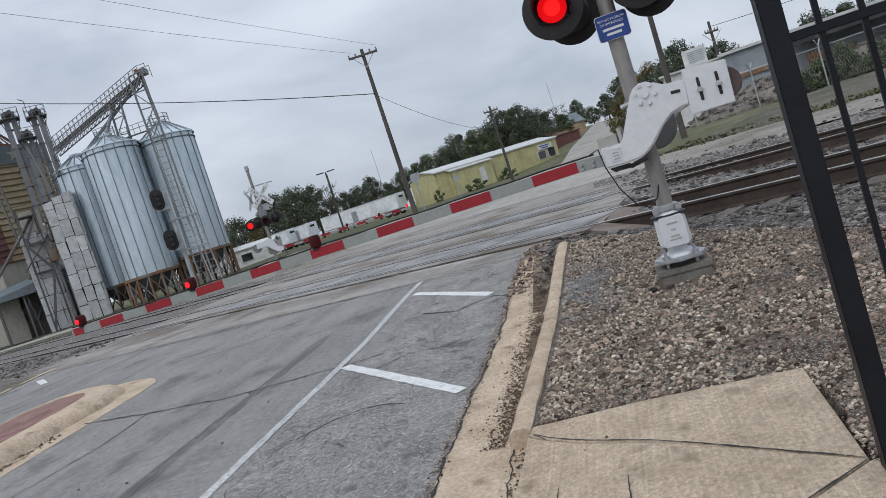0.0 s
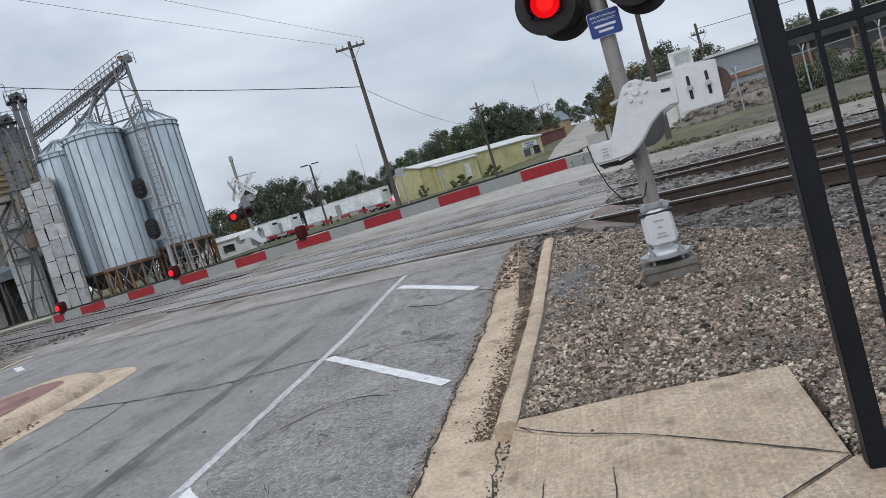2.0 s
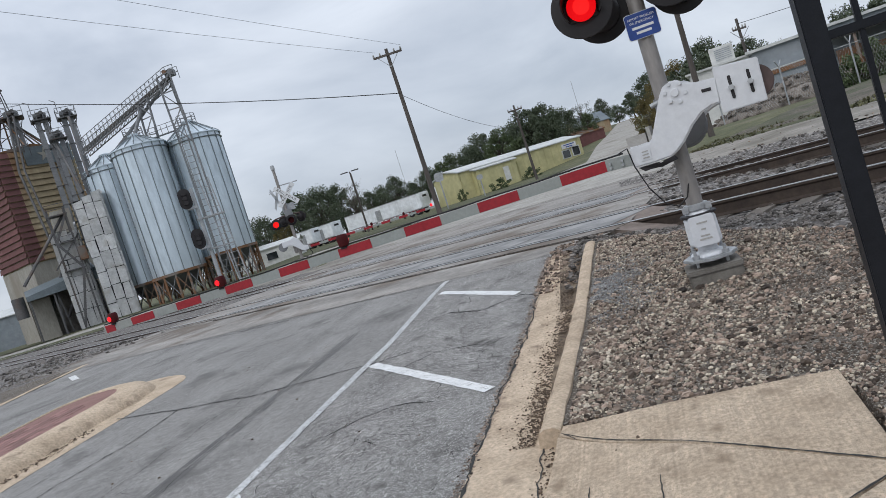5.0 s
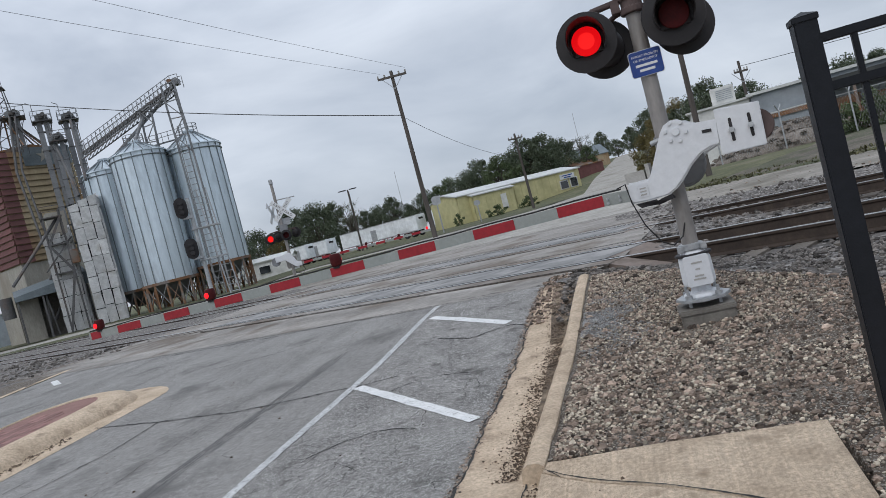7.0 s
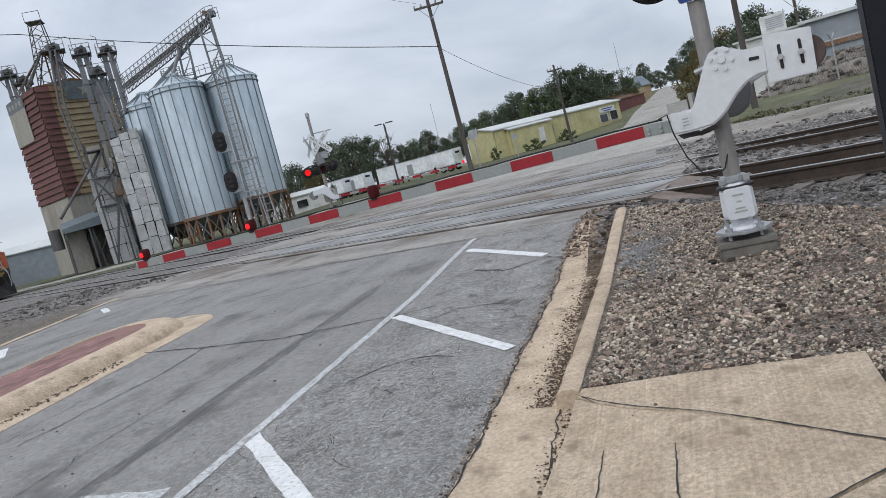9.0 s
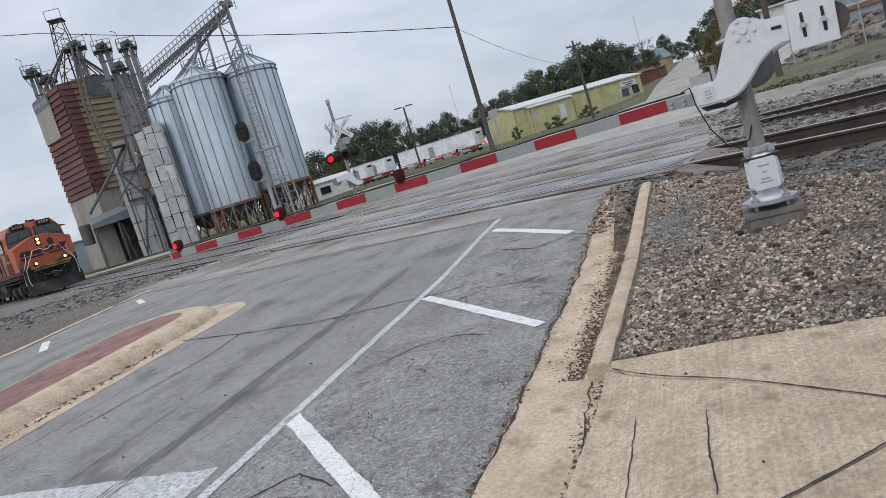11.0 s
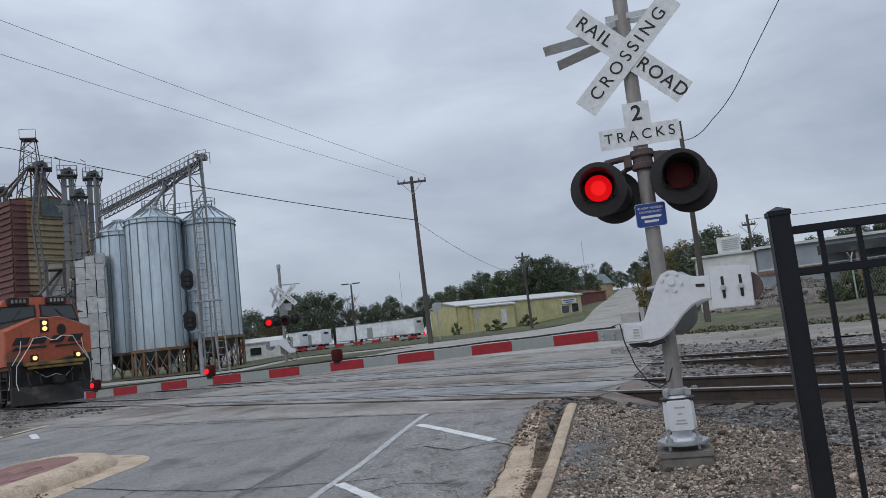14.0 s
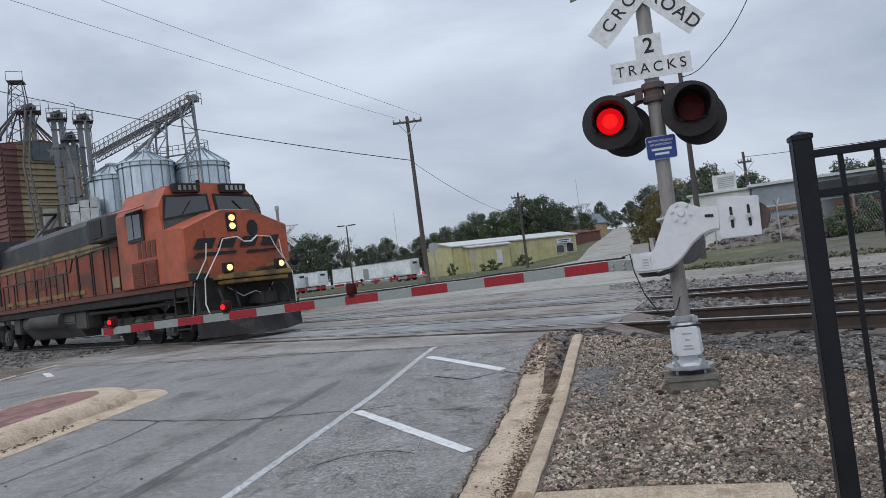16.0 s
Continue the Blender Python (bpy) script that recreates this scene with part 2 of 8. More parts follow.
LETTER = surface("black_sign_lettering", (0.012, 0.012, 0.013), (0.022, 0.022, 0.023), 0.6, scale=9, fine=90, bump=0)
SIGN_BLUE = surface("blue_sign_sheet", (0.016, 0.045, 0.20), (0.024, 0.065, 0.27), 0.5, scale=6, fine=80, bump=0.05)
GATE_WHITE = surface("white_gate_casting", (0.59, 0.60, 0.625), (0.64, 0.65, 0.67), 0.45, scale=4, fine=60, bump=0.05, mottle=0.05, stain=(0.46, 0.46, 0.46), stain_scale=5, stain_cut=0.72)
ARM_WHITE = surface("grey_white_reflective_band", (0.225, 0.242, 0.230), (0.295, 0.312, 0.298), 0.6, scale=6, fine=100, bump=0.05, mottle=0.06)
ARM_RED = surface("red_reflective_band", (0.235, 0.010, 0.017), (0.32, 0.016, 0.025), 0.55, scale=6, fine=100, bump=0.05)
LENS_DARK = surface("unlit_red_lens", (0.040, 0.005, 0.006), (0.070, 0.008, 0.009), 0.6, scale=8, fine=60, bump=0.1, spec=0.15)
LENS_LIT = glow("lit_red_lens", (1.0, 0.004, 0.008), 0.72)
LENS_CORE = glow("lit_red_lamp", (1.0, 0.014, 0.014), 1.05)
LED_RED = glow("lit_red_gate_lamp", (1.0, 0.02, 0.03), 1.1)
PIPE_BROWN = surface("weathered_brown_pipe", (0.060, 0.042, 0.040), (0.11, 0.075, 0.070), 0.7, scale=6, fine=40, bump=0.1)
LAMP_WARM = glow("lit_headlight", (1.0, 0.58, 0.22), 2.2)
SILO_STEEL = surface("galvanised_silo_sheet", (0.50, 0.57, 0.62), (0.66, 0.73, 0.78), 0.38, 0.7, scale=0.5, fine=9, bump=0.08, stretch=(1, 1, 0.25), stain=(0.42, 0.47, 0.50), stain_scale=0.35, stain_cut=0.56)
SILO_RIB = surface("silo_stiffener", (0.16, 0.185, 0.20), (0.26, 0.29, 0.31), 0.55, 0.4, scale=1, fine=20, bump=0.05)
RUST = surface("rusty_steel", (0.13, 0.065, 0.035), (0.30, 0.16, 0.085), 0.85, 0.2, scale=0.8, fine=12, stain=(0.20, 0.19, 0.18), stain_scale=0.7, stain_cut=0.5)
STEEL_GREY = surface("grey_steelwork", (0.15, 0.155, 0.165), (0.28, 0.285, 0.295), 0.65, 0.3, scale=0.7, fine=12, stain=(0.19, 0.13, 0.09), stain_scale=0.5, stain_cut=0.62)
SIDING_RED = surface("brown_red_siding", (0.105, 0.046, 0.044), (0.165, 0.072, 0.068), 0.8, scale=0.3, fine=6, bump=0.1, stain=(0.11, 0.05, 0.045), stain_scale=0.4, piece=0.12)
SIDING_TAN = surface("stained_tan_siding", (0.27, 0.21, 0.125), (0.40, 0.33, 0.22), 0.85, scale=0.3, fine=6, bump=0.1, stain=(0.22, 0.12, 0.06), stain_scale=0.35, stain_cut=0.5, stretch=(1, 1, 0.35), piece=0.1)
BLOCK = surface("whitewashed_block", (0.40, 0.405, 0.41), (0.60, 0.60, 0.595), 0.9, scale=0.5, fine=8, bump=0.2, mottle=0.15, stain=(0.38, 0.36, 0.33), stain_scale=0.7, stain_cut=0.56, piece=0.12)
STEEL_DARK = surface("sooty_steelwork", (0.075, 0.075, 0.078), (0.16, 0.155, 0.155), 0.7, 0.25, scale=0.7, fine=12, stain=(0.13, 0.085, 0.06), stain_scale=0.5, stain_cut=0.56)
PLASTER = surface("dirty_plaster", (0.26, 0.245, 0.215), (0.40, 0.38, 0.335), 0.9, scale=0.3, fine=8, bump=0.1, stain=(0.25, 0.22, 0.18), stain_scale=0.3, stretch=(1, 1, 0.4))
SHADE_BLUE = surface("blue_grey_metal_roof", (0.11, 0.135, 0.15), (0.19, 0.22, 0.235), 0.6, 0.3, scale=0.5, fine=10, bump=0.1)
# near-black colour that stands in for shade in openings
VOID_SHADE = surface("painted_dark_interior", (0.012, 0.013, 0.014), (0.03, 0.03, 0.032), 0.9, scale=1, fine=10)
POLE_WOOD = surface("creosoted_pole", (0.055, 0.047, 0.042), (0.12, 0.105, 0.095), 0.95, scale=2, fine=30, bump=0.3, stretch=(1, 1, 0.15))
WIRE = surface("black_cable", (0.01, 0.01, 0.01), (0.02, 0.02, 0.02), 0.7, scale=4, fine=20, bump=0)
YELLOW = surface("pale_yellow_metal_wall", (0.42, 0.39, 0.20), (0.53, 0.49, 0.27), 0.7, scale=0.2, fine=5, bump=0.1, stain=(0.36, 0.33, 0.18), stain_scale=0.3)
ROOF_PALE = surface("pale_metal_roof", (0.45, 0.46, 0.45), (0.60, 0.61, 0.59), 0.5, 0.2, scale=0.3, fine=5, bump=0.1)
TRAILER = surface("white_trailer_skin", (0.70, 0.73, 0.76), (0.80, 0.82, 0.84), 0.5, scale=0.3, fine=6, bump=0.04, stain=(0.5, 0.52, 0.53), stain_scale=0.3)
GREY_WALL = surface("blue_grey_metal_wall", (0.225, 0.25, 0.275), (0.315, 0.345, 0.37), 0.6, 0.1, scale=0.2, fine=5, bump=0.1, stain=(0.25, 0.26, 0.27), stain_scale=0.25)
WHITE_WALL = surface("white_painted_wall", (0.52, 0.52, 0.50), (0.66, 0.66, 0.64), 0.8, scale=0.3, fine=6, bump=0.1)
BARK = surface("bark", (0.045, 0.038, 0.03), (0.10, 0.085, 0.07), 0.95, scale=2, fine=20, bump=0.3)
# oak and green leaves: distance haze is mixed into the colour, paler and greyer
LEAF_OAK = surface("hazed_oak_leaf", (0.062, 0.080, 0.054), (0.120, 0.142, 0.092), 0.8, scale=0.35, fine=3, bump=0, island=0.28, spec=0.15)
LEAF_GREEN = surface("hazed_green_leaf", (0.064, 0.088, 0.044), (0.120, 0.150, 0.078), 0.8, scale=0.35, fine=3, bump=0, island=0.28, spec=0.15)
LEAF_AUTUMN = surface("yellowing_leaf", (0.085, 0.076, 0.032), (0.18, 0.140, 0.062), 0.8, scale=0.35, fine=3, bump=0, island=0.3, spec=0.15)
LOCO_ORANGE = surface("weathered_orange_paint", (0.345, 0.076, 0.036), (0.44, 0.108, 0.052), 0.5, scale=0.8, fine=30, bump=0.05, stain=(0.17, 0.066, 0.040), stain_scale=1.0, stain_cut=0.52)
ORANGE_DUSTY = surface("sooty_orange_paint", (0.20, 0.050, 0.030), (0.31, 0.075, 0.040), 0.65, scale=0.9, fine=30, bump=0.06, stain=(0.085, 0.058, 0.045), stain_scale=1.0, stain_cut=0.46)
GRILLE = surface("rusty_brown_grille", (0.10, 0.040, 0.028), (0.17, 0.066, 0.042), 0.75, scale=2, fine=30, bump=0.1)
LOCO_GREY = surface("sooty_dark_paint", (0.022, 0.024, 0.024), (0.05, 0.053, 0.052), 0.6, scale=0.8, fine=30, bump=0.06, stain=(0.09, 0.085, 0.075), stain_scale=0.8)
LOCO_YELLOW = surface("dull_yellow_stripe", (0.22, 0.135, 0.040), (0.34, 0.215, 0.065), 0.6, scale=1, fine=30, bump=0.05, stain=(0.08, 0.06, 0.042), stain_scale=2.0, stain_cut=0.48)
LOCO_UNDER = surface("grimy_underframe", (0.012, 0.011, 0.011), (0.036, 0.032, 0.030), 0.85, scale=2, fine=30, bump=0.2, stain=(0.085, 0.072, 0.062), stain_scale=1.5, stain_cut=0.6)
LOCO_TANK = surface("dusty_fuel_tank", (0.045, 0.042, 0.040), (0.105, 0.098, 0.090), 0.8, scale=1.5, fine=30, bump=0.1)
HANDRAIL = surface("white_handrail_paint", (0.58, 0.57, 0.53), (0.7, 0.69, 0.65), 0.5, scale=5, fine=50, bump=0.05)
GLASS_DARK = glassy("dark_window_glass", (0.02, 0.024, 0.026), 0.06)
BOX_GREEN = surface("dark_green_container", (0.035, 0.05, 0.045), (0.07, 0.09, 0.08), 0.6, scale=0.5, fine=10, bump=0.1)


# ---- building blocks ----
class Shape:
    """Corners and faces of one part, gathered from simple solids."""

    def __init__(self):
        self.v, self.f = [], []

    def add(self, verts, faces):
        n = len(self.v)
        self.v += [tuple(p) for p in verts]
        self.f += [tuple(i + n for i in f) for f in faces]
        return self

    def box(self, c, s, m=None):
        x, y, z = (k / 2 for k in s)
        pts = [Vector((a * x, b * y, d * z)) for d in (-1, 1) for a, b in ((-1, -1), (1, -1), (1, 1), (-1, 1))]
        pts = [Vector(c) + (m @ p if m else p) for p in pts]
        return self.add(pts, [(3, 2, 1, 0), (4, 5, 6, 7), (0, 1, 5, 4), (1, 2, 6, 5), (2, 3, 7, 6), (3, 0, 4, 7)])

    def beam(self, a, b, w, d=None):
        a, b = Vector(a), Vector(b)
        way = b - a
        m = way.to_track_quat("Y", "Z").to_matrix()
        return self.box((a + b) / 2, (w, way.length, d or w), m)

    def cyl(self, a, b, r0, r1=None, n=12, caps=True):
        a, b = Vector(a), Vector(b)
        r1 = r0 if r1 is None else r1
        m = (b - a).to_track_quat("Z", "Y").to_matrix()
        ring = [Vector((math.cos(2 * math.pi * i / n), math.sin(2 * math.pi * i / n), 0)) for i in range(n)]
        pts = [a + m @ (p * r0) for p in ring] + [b + m @ (p * r1) for p in ring]
        faces = [(i, (i + 1) % n, n + (i + 1) % n, n + i) for i in range(n)]
        if caps:
            faces += [tuple(range(n - 1, -1, -1)), tuple(range(n, 2 * n))]
        return self.add(pts, faces)

    def tube(self, pts, r, n=8):
        """One round pipe through all the points."""
        pts = [Vector(p) for p in pts]
        first = len(self.v)
        for i, p in enumerate(pts):
            way = (pts[min(i + 1, len(pts) - 1)] - pts[max(i - 1, 0)]).normalized()
            side = way.cross(Vector((0.31, 0.17, 0.93))).normalized()
            over = way.cross(side)
            self.v += [tuple(p + (side * math.cos(2 * math.pi * k / n) + over * math.sin(2 * math.pi * k / n)) * r) for k in range(n)]
        for i in range(len(pts) - 1):
            self.f += [(first + i * n + k, first + i * n + (k + 1) % n, first + (i + 1) * n + (k + 1) % n, first + (i + 1) * n + k) for k in range(n)]
        self.f += [tuple(first + k for k in range(n))[::-1], tuple(first + (len(pts) - 1) * n + k for k in range(n))]
        return self

    def prism(self, outline, t, m=None):
        """An outline in x and z, t thick along y about y = 0."""
        n = len(outline)
        pts = [Vector((x, s * t / 2, z)) for s in (-1, 1) for x, z in outline]
        pts = [m @ p for p in pts] if m else pts
        return self.add(pts, [tuple(range(n)), tuple(range(2 * n - 1, n - 1, -1))] + [(i + n, (i + 1) % n + n, (i + 1) % n, i) for i in range(n)])

    def lathe(self, profile, n=24, m=None):
        """A profile of (radius, height) turned about z."""
        pts = [Vector((r * math.cos(2 * math.pi * i / n), r * math.sin(2 * math.pi * i / n), z)) for r, z in profile for i in range(n)]
        pts = [m @ p for p in pts] if m else pts
        k = len(profile)
        faces = [(j * n + i, j * n + (i + 1) % n, (j + 1) * n + (i + 1) % n, (j + 1) * n + i) for j in range(k - 1) for i in range(n)]
        return self.add(pts, faces + [tuple(range(n - 1, -1, -1)), tuple(range((k - 1) * n, k * n))])


def part(name, shape, material, parent=None, label="", bevel=0.0, smooth=False):
    """One mesh object, under its thing where there is one."""
    me = bpy.data.meshes.new(name)
    me.from_pydata(shape.v, [], shape.f)
    if bevel:
        bm = bmesh.new()
        bm.from_mesh(me)
        bmesh.ops.bevel(bm, geom=[e for e in bm.edges if e.calc_face_angle(0) > 0.6], offset=bevel, segments=2, affect="EDGES", clamp_overlap=True)
        bm.to_mesh(me)
        bm.free()
    me.materials.append(material)
    if smooth:
        me.shade_smooth()
        me.set_sharp_from_angle(angle=radians(38))
    ob = new(name, me)
    ob.parent = parent
    if label:
        ob["label"] = label
    return ob


def thing(name, m, label, category, group="", kind=""):
    ob = new(name)
    ob.empty_display_size = 0.2
    ob.matrix_world = m
    return tagged(ob, label, category, group, kind)


def lettering(name, text, size, material, parent, m, depth=0.002, label="", spacing=1.0, weight=0.0):
    cu = bpy.data.curves.new(name, "FONT")
    cu.body, cu.size, cu.extrude, cu.align_x, cu.align_y, cu.space_character, cu.offset = text, size, depth, "CENTER", "CENTER", spacing, weight
    tmp = bpy.data.objects.new(name, cu)
    me = bpy.data.meshes.new_from_object(tmp)
    bpy.data.objects.remove(tmp)
    me.materials.append(material)
    ob = new(name, me)
    ob.parent = parent
    ob.matrix_local = m
    if label:
        ob["label"] = label
    return ob


def smooth(a, b, x):
    t = min(1.0, max(0.0, (x - a) / (b - a)))
    return t * t * (3 - 2 * t)


# ---- the lie of the land ----
TRACK = Vector((0.751, -0.660, 0)).normalized()      # the way along both tracks
ACROSS = Vector((0.660, 0.751, 0)).normalized()      # away over the tracks
RAIL_Z = 0.65
NEAR_C, FAR_C = Vector((0, 12.6, 0)), Vector((0, 18.7, 0))
ROAD = Vector((0.225, 0.974, 0)).normalized()        # the way along the street
SIDE = Vector((0.974, -0.225, 0)).normalized()       # to its right
CORNER = Vector((0, 3.73, 0))


def street(lat, along):
    p = CORNER + SIDE * lat + ROAD * along
    return p.x, p.y


def rails(away, along, base=NEAR_C):
    p = base + ACROSS * away + TRACK * along
    return p.x, p.y


def land(x, y):
    """Height of the ground: the street climbs to the tracks, then lies flat, with a hill beyond."""
    plane = 0.0523 * y - 0.0139 * x
    p = (Vector((x, y, 0)) - NEAR_C).dot(ACROSS)
    d = plane - 0.62
    near = 0.62 + 0.5 * (d - math.sqrt(d * d + 0.012))
    z = near + (0.62 - near) * smooth(-5.0, -1.4, p)
    if p > 4:
        r, az = math.hypot(x, y), math.degrees(math.atan2(x, y))
        z += 0.42 * smooth(24, 40, r) * smooth(-19, -13, az) * smooth(9, 15, p)
        z += 0.55 * smooth(90, 120, r) * smooth(-6, 4, az)
        z += smooth(3, 10, az) * 0.047 * max(0.0, min(r, 260) - 92) * smooth(24, 15, az)
    return z


SLABS = [(-1.5, -1.6), (-0.12, 3.74), (0.03, 3.775), (1.44, 3.48), (1.23, 2.49), (5.2, 1.93), (6.2, -1.6)]


def under_slabs(x, y):
    inside, n = False, len(SLABS)
    for i in range(n):
        (x0, y0), (x1, y1) = SLABS[i], SLABS[(i + 1) % n]
        if (y0 > y) != (y1 > y) and x < x0 + (x1 - x0) * (y - y0) / (y1 - y0):
            inside = not inside
    return inside


def ballast_off(x, y):
    """How far the ballast lies under the street's level beside the crossing."""
    p = Vector((x, y, 0)) - NEAR_C
    away, al = p.dot(ACROSS), p.dot(TRACK)
    if away < -1.0:
        edge = -2.1 - 1.5 * smooth(2.9, 8, al)
        low = 0.05 - 0.24 * smooth(edge, -1.15, away)
    else:
        low = -0.19 + 0.19 * smooth(7.4, 8.5, away)
    rise = 0.1 * smooth(4.0, 2.8, al)
    rise += 0.085 * smooth(4.4, 2.9, al + 0.42 * max(0, away)) * smooth(-0.2, 0.9, away)
    return low + (rise if low < -0.04 else 0)


def bed_off(x, y):
    """The gravel bed falls away to the ballast along the track."""
    p = Vector((x, y, 0)) - NEAR_C
    away, al = p.dot(ACROSS), p.dot(TRACK)
    edge = -2.1 - 1.5 * smooth(2.9, 8, al)
    return 0.085 - 0.5 * smooth(edge - 0.15, edge + 0.9, away)


def draped(name, left, right, nu, nv, off, material, label="", category="", kind="structure", wave=0.0, parent=None):
    """A sheet on the ground between two lines of plan points."""
    def along(line, t):
        d = [0.0]
        for a, b in zip(line, line[1:]):
            d.append(d[-1] + math.dist(a, b))
        s = t * d[-1]
        for i in range(len(line) - 1):
            if s <= d[i + 1] + 1e-9:
                k = (s - d[i]) / max(1e-9, d[i + 1] - d[i])
                return [line[i][j] + (line[i + 1][j] - line[i][j]) * k for j in (0, 1)]
        return line[-1]
    verts = []
    for i in range(nu + 1):
        a, b = along(left, i / nu), along(right, i / nu)
        for j in range(nv + 1):
            x, y = a[0] + (b[0] - a[0]) * j / nv, a[1] + (b[1] - a[1]) * j / nv
            w = wave * noise.noise((x * 2.1, y * 2.1, 3)) if wave else 0
            w -= 0.3 if name == "gravel_bed" and under_slabs(x, y) else 0
            verts.append((x, y, land(x, y) + (off(x, y) if callable(off) else off) + w))
    faces = [(i * (nv + 1) + j, i * (nv + 1) + j + 1, (i + 1) * (nv + 1) + j + 1, (i + 1) * (nv + 1) + j) for i in range(nu) for j in range(nv)]
    faces = [f[::-1] for f in faces] if (Vector((*right[0], 0)) - Vector((*left[0], 0))).cross(Vector((*left[-1], 0)) - Vector((*left[0], 0))).z < 0 else faces
    ob = part(name, Shape().add(verts, faces), material, parent, smooth=True)
    return ob if parent else tagged(ob, label, category or name.replace("_", " "), kind=kind)


# the ground, one sheet to the horizon
rings = [0, 1.5, 3, 4.5, 6, 7.5, 9, 10.5, 12, 13.5, 15, 17, 19, 22, 25, 28, 32, 36, 40, 45, 52, 60, 70, 80, 92, 105, 120, 135, 150, 170, 195, 225, 260, 320, 450, 800, 2000]
spokes = 144
verts = [(0, 0, land(0, 0) - 0.06)]
for r in rings[1:]:
    for k in range(spokes):
        a = 2 * math.pi * k / spokes
        x, y = r * math.sin(a), r * math.cos(a)
        p = (Vector((x, y, 0)) - NEAR_C).dot(ACROSS)
        verts.append((x, y, land(x, y) - 0.06 - 0.3 * smooth(-7, -5, p) * smooth(11, 9, p) * smooth(0, 3, (Vector((x, y, 0)) - NEAR_C).dot(TRACK))))
faces = [(0, 1 + (k + 1) % spokes, 1 + k) for k in range(spokes)]
for i in range(len(rings) - 2):
    faces += [(1 + i * spokes + k, 1 + i * spokes + (k + 1) % spokes, 1 + (i + 1) * spokes + (k + 1) % spokes, 1 + (i + 1) * spokes + k) for k in range(spokes)]
tagged(part("ground", Shape().add(verts, faces), GRASS, smooth=True), "dry patchy grass and dirt ground round the crossing", "ground", kind="structure")

# the street: travel lane, parking lane, the other lane past the island
draped("road", [street(-10.5, -10), street(-10.6, 4.7), street(-12.3, 9.8)], [street(-2.27, -10), street(-2.27, 4), street(-2.27, 9)], 60, 26, 0.0, ASPHALT, "worn grey asphalt street with cracks and tyre marks", "road")
draped("parking_lane", [street(-2.27, -10), street(-2.27, 6.05)], [street(-0.40, -10), street(-0.45, 0), street(-0.56, 5.6)], 50, 8, 0.002, ASPHALT_COARSE, "coarse grey asphalt parking lane with open cracks", "parking lane", wave=0.006)
draped("crossing_apron", [rails(-4.6, -12.2), rails(-4.0, -7.5), rails(-3.1, -3), rails(-2.45, 0.95), rails(-2.0, 2.9)], [rails(-1.0, -12.4), rails(-1.0, -6), rails(-1.0, -2), rails(-1.0, 3.2)], 40, 14, 0.006, ASPHALT_PALE, "pale patched asphalt apron before the tracks", "road")
draped("crossing_middle", [rails(-1.0, -12.4), rails(-1.0, 3.2)], [rails(11, -16.4), rails(11, -1.6)], 30, 30, 0.016, ASPHALT_PALE, "pale worn asphalt between and beyond the rails", "road")
draped("far_road", [rails(11, -16.4), (-6.5, 35.5), (0.5, 46), (6.5, 62), (13.5, 90), (28.0, 150), (54, 260)], [rails(11, -1.6), (9.0, 36), (10.6, 46), (14.2, 62), (20.6, 90), (34.5, 150), (60, 260)], 90, 8, 0.02, LOT, "pale street running up the far hill", "road")
draped("cross_street", [(-75, 62), (-30, 50), (-6, 43), (-2, 41)], [(-75, 70), (-30, 57), (-6, 49), (8, 58)], 50, 6, 0.012, LOT, "pale concrete side street", "road")
draped("grass_verge", [(-70, 57), (-30, 44), (-12, 37.5), (-5, 36)], [(-70, 61.5), (-30, 49.6), (-6, 42.6), (-3.5, 41.2)], 40, 5, 0.03, LAWN, "green grass verge by the side street", "grass", kind="structure")
draped("grass_lot", [(-75, 74), (-30, 60), (-6, 52), (4, 55)], [(-80, 96), (-30, 88), (-4, 88), (12, 88)], 40, 6, 0.02, LAWN, "green grass lot before the parked trailers", "grass", kind="structure")
draped("service_lane", [rails(8.4, -2.1), rails(8.6, 20), rails(8.6, 60)], [rails(15.3, -5.6), rails(15.3, 20), rails(15.3, 60)], 40, 6, 0.02, LANE, "grey-brown gravel lane beside the tracks", "road")
draped("rubble_yard", [rails(16.4, -3.4), rails(16.6, 20), rails(16.6, 60)], [rails(34, -1.0), rails(40, 20), rails(40, 60)], 60, 20, 0.015, YARD, "bare brown yard with scrub and broken stone", "dirt yard", wave=0.1)
draped("track_grass", [rails(15.2, -4.5), rails(15.2, 20), rails(15.2, 60)], [rails(17.0, -5.0), rails(17.3, 20), rails(17.3, 60)], 40, 6, 0.018, LAWN, "rough green grass strip beside the gravel lane", "grass", kind="structure", wave=0.03)

draped("far_shoulder", [rails(7.6, -60), rails(7.6, -13)], [rails(15.5, -60), rails(15.5, -14)], 60, 8, -0.005, LANE, "bare grey gravel beside the far track", "gravel", wave=0.04)

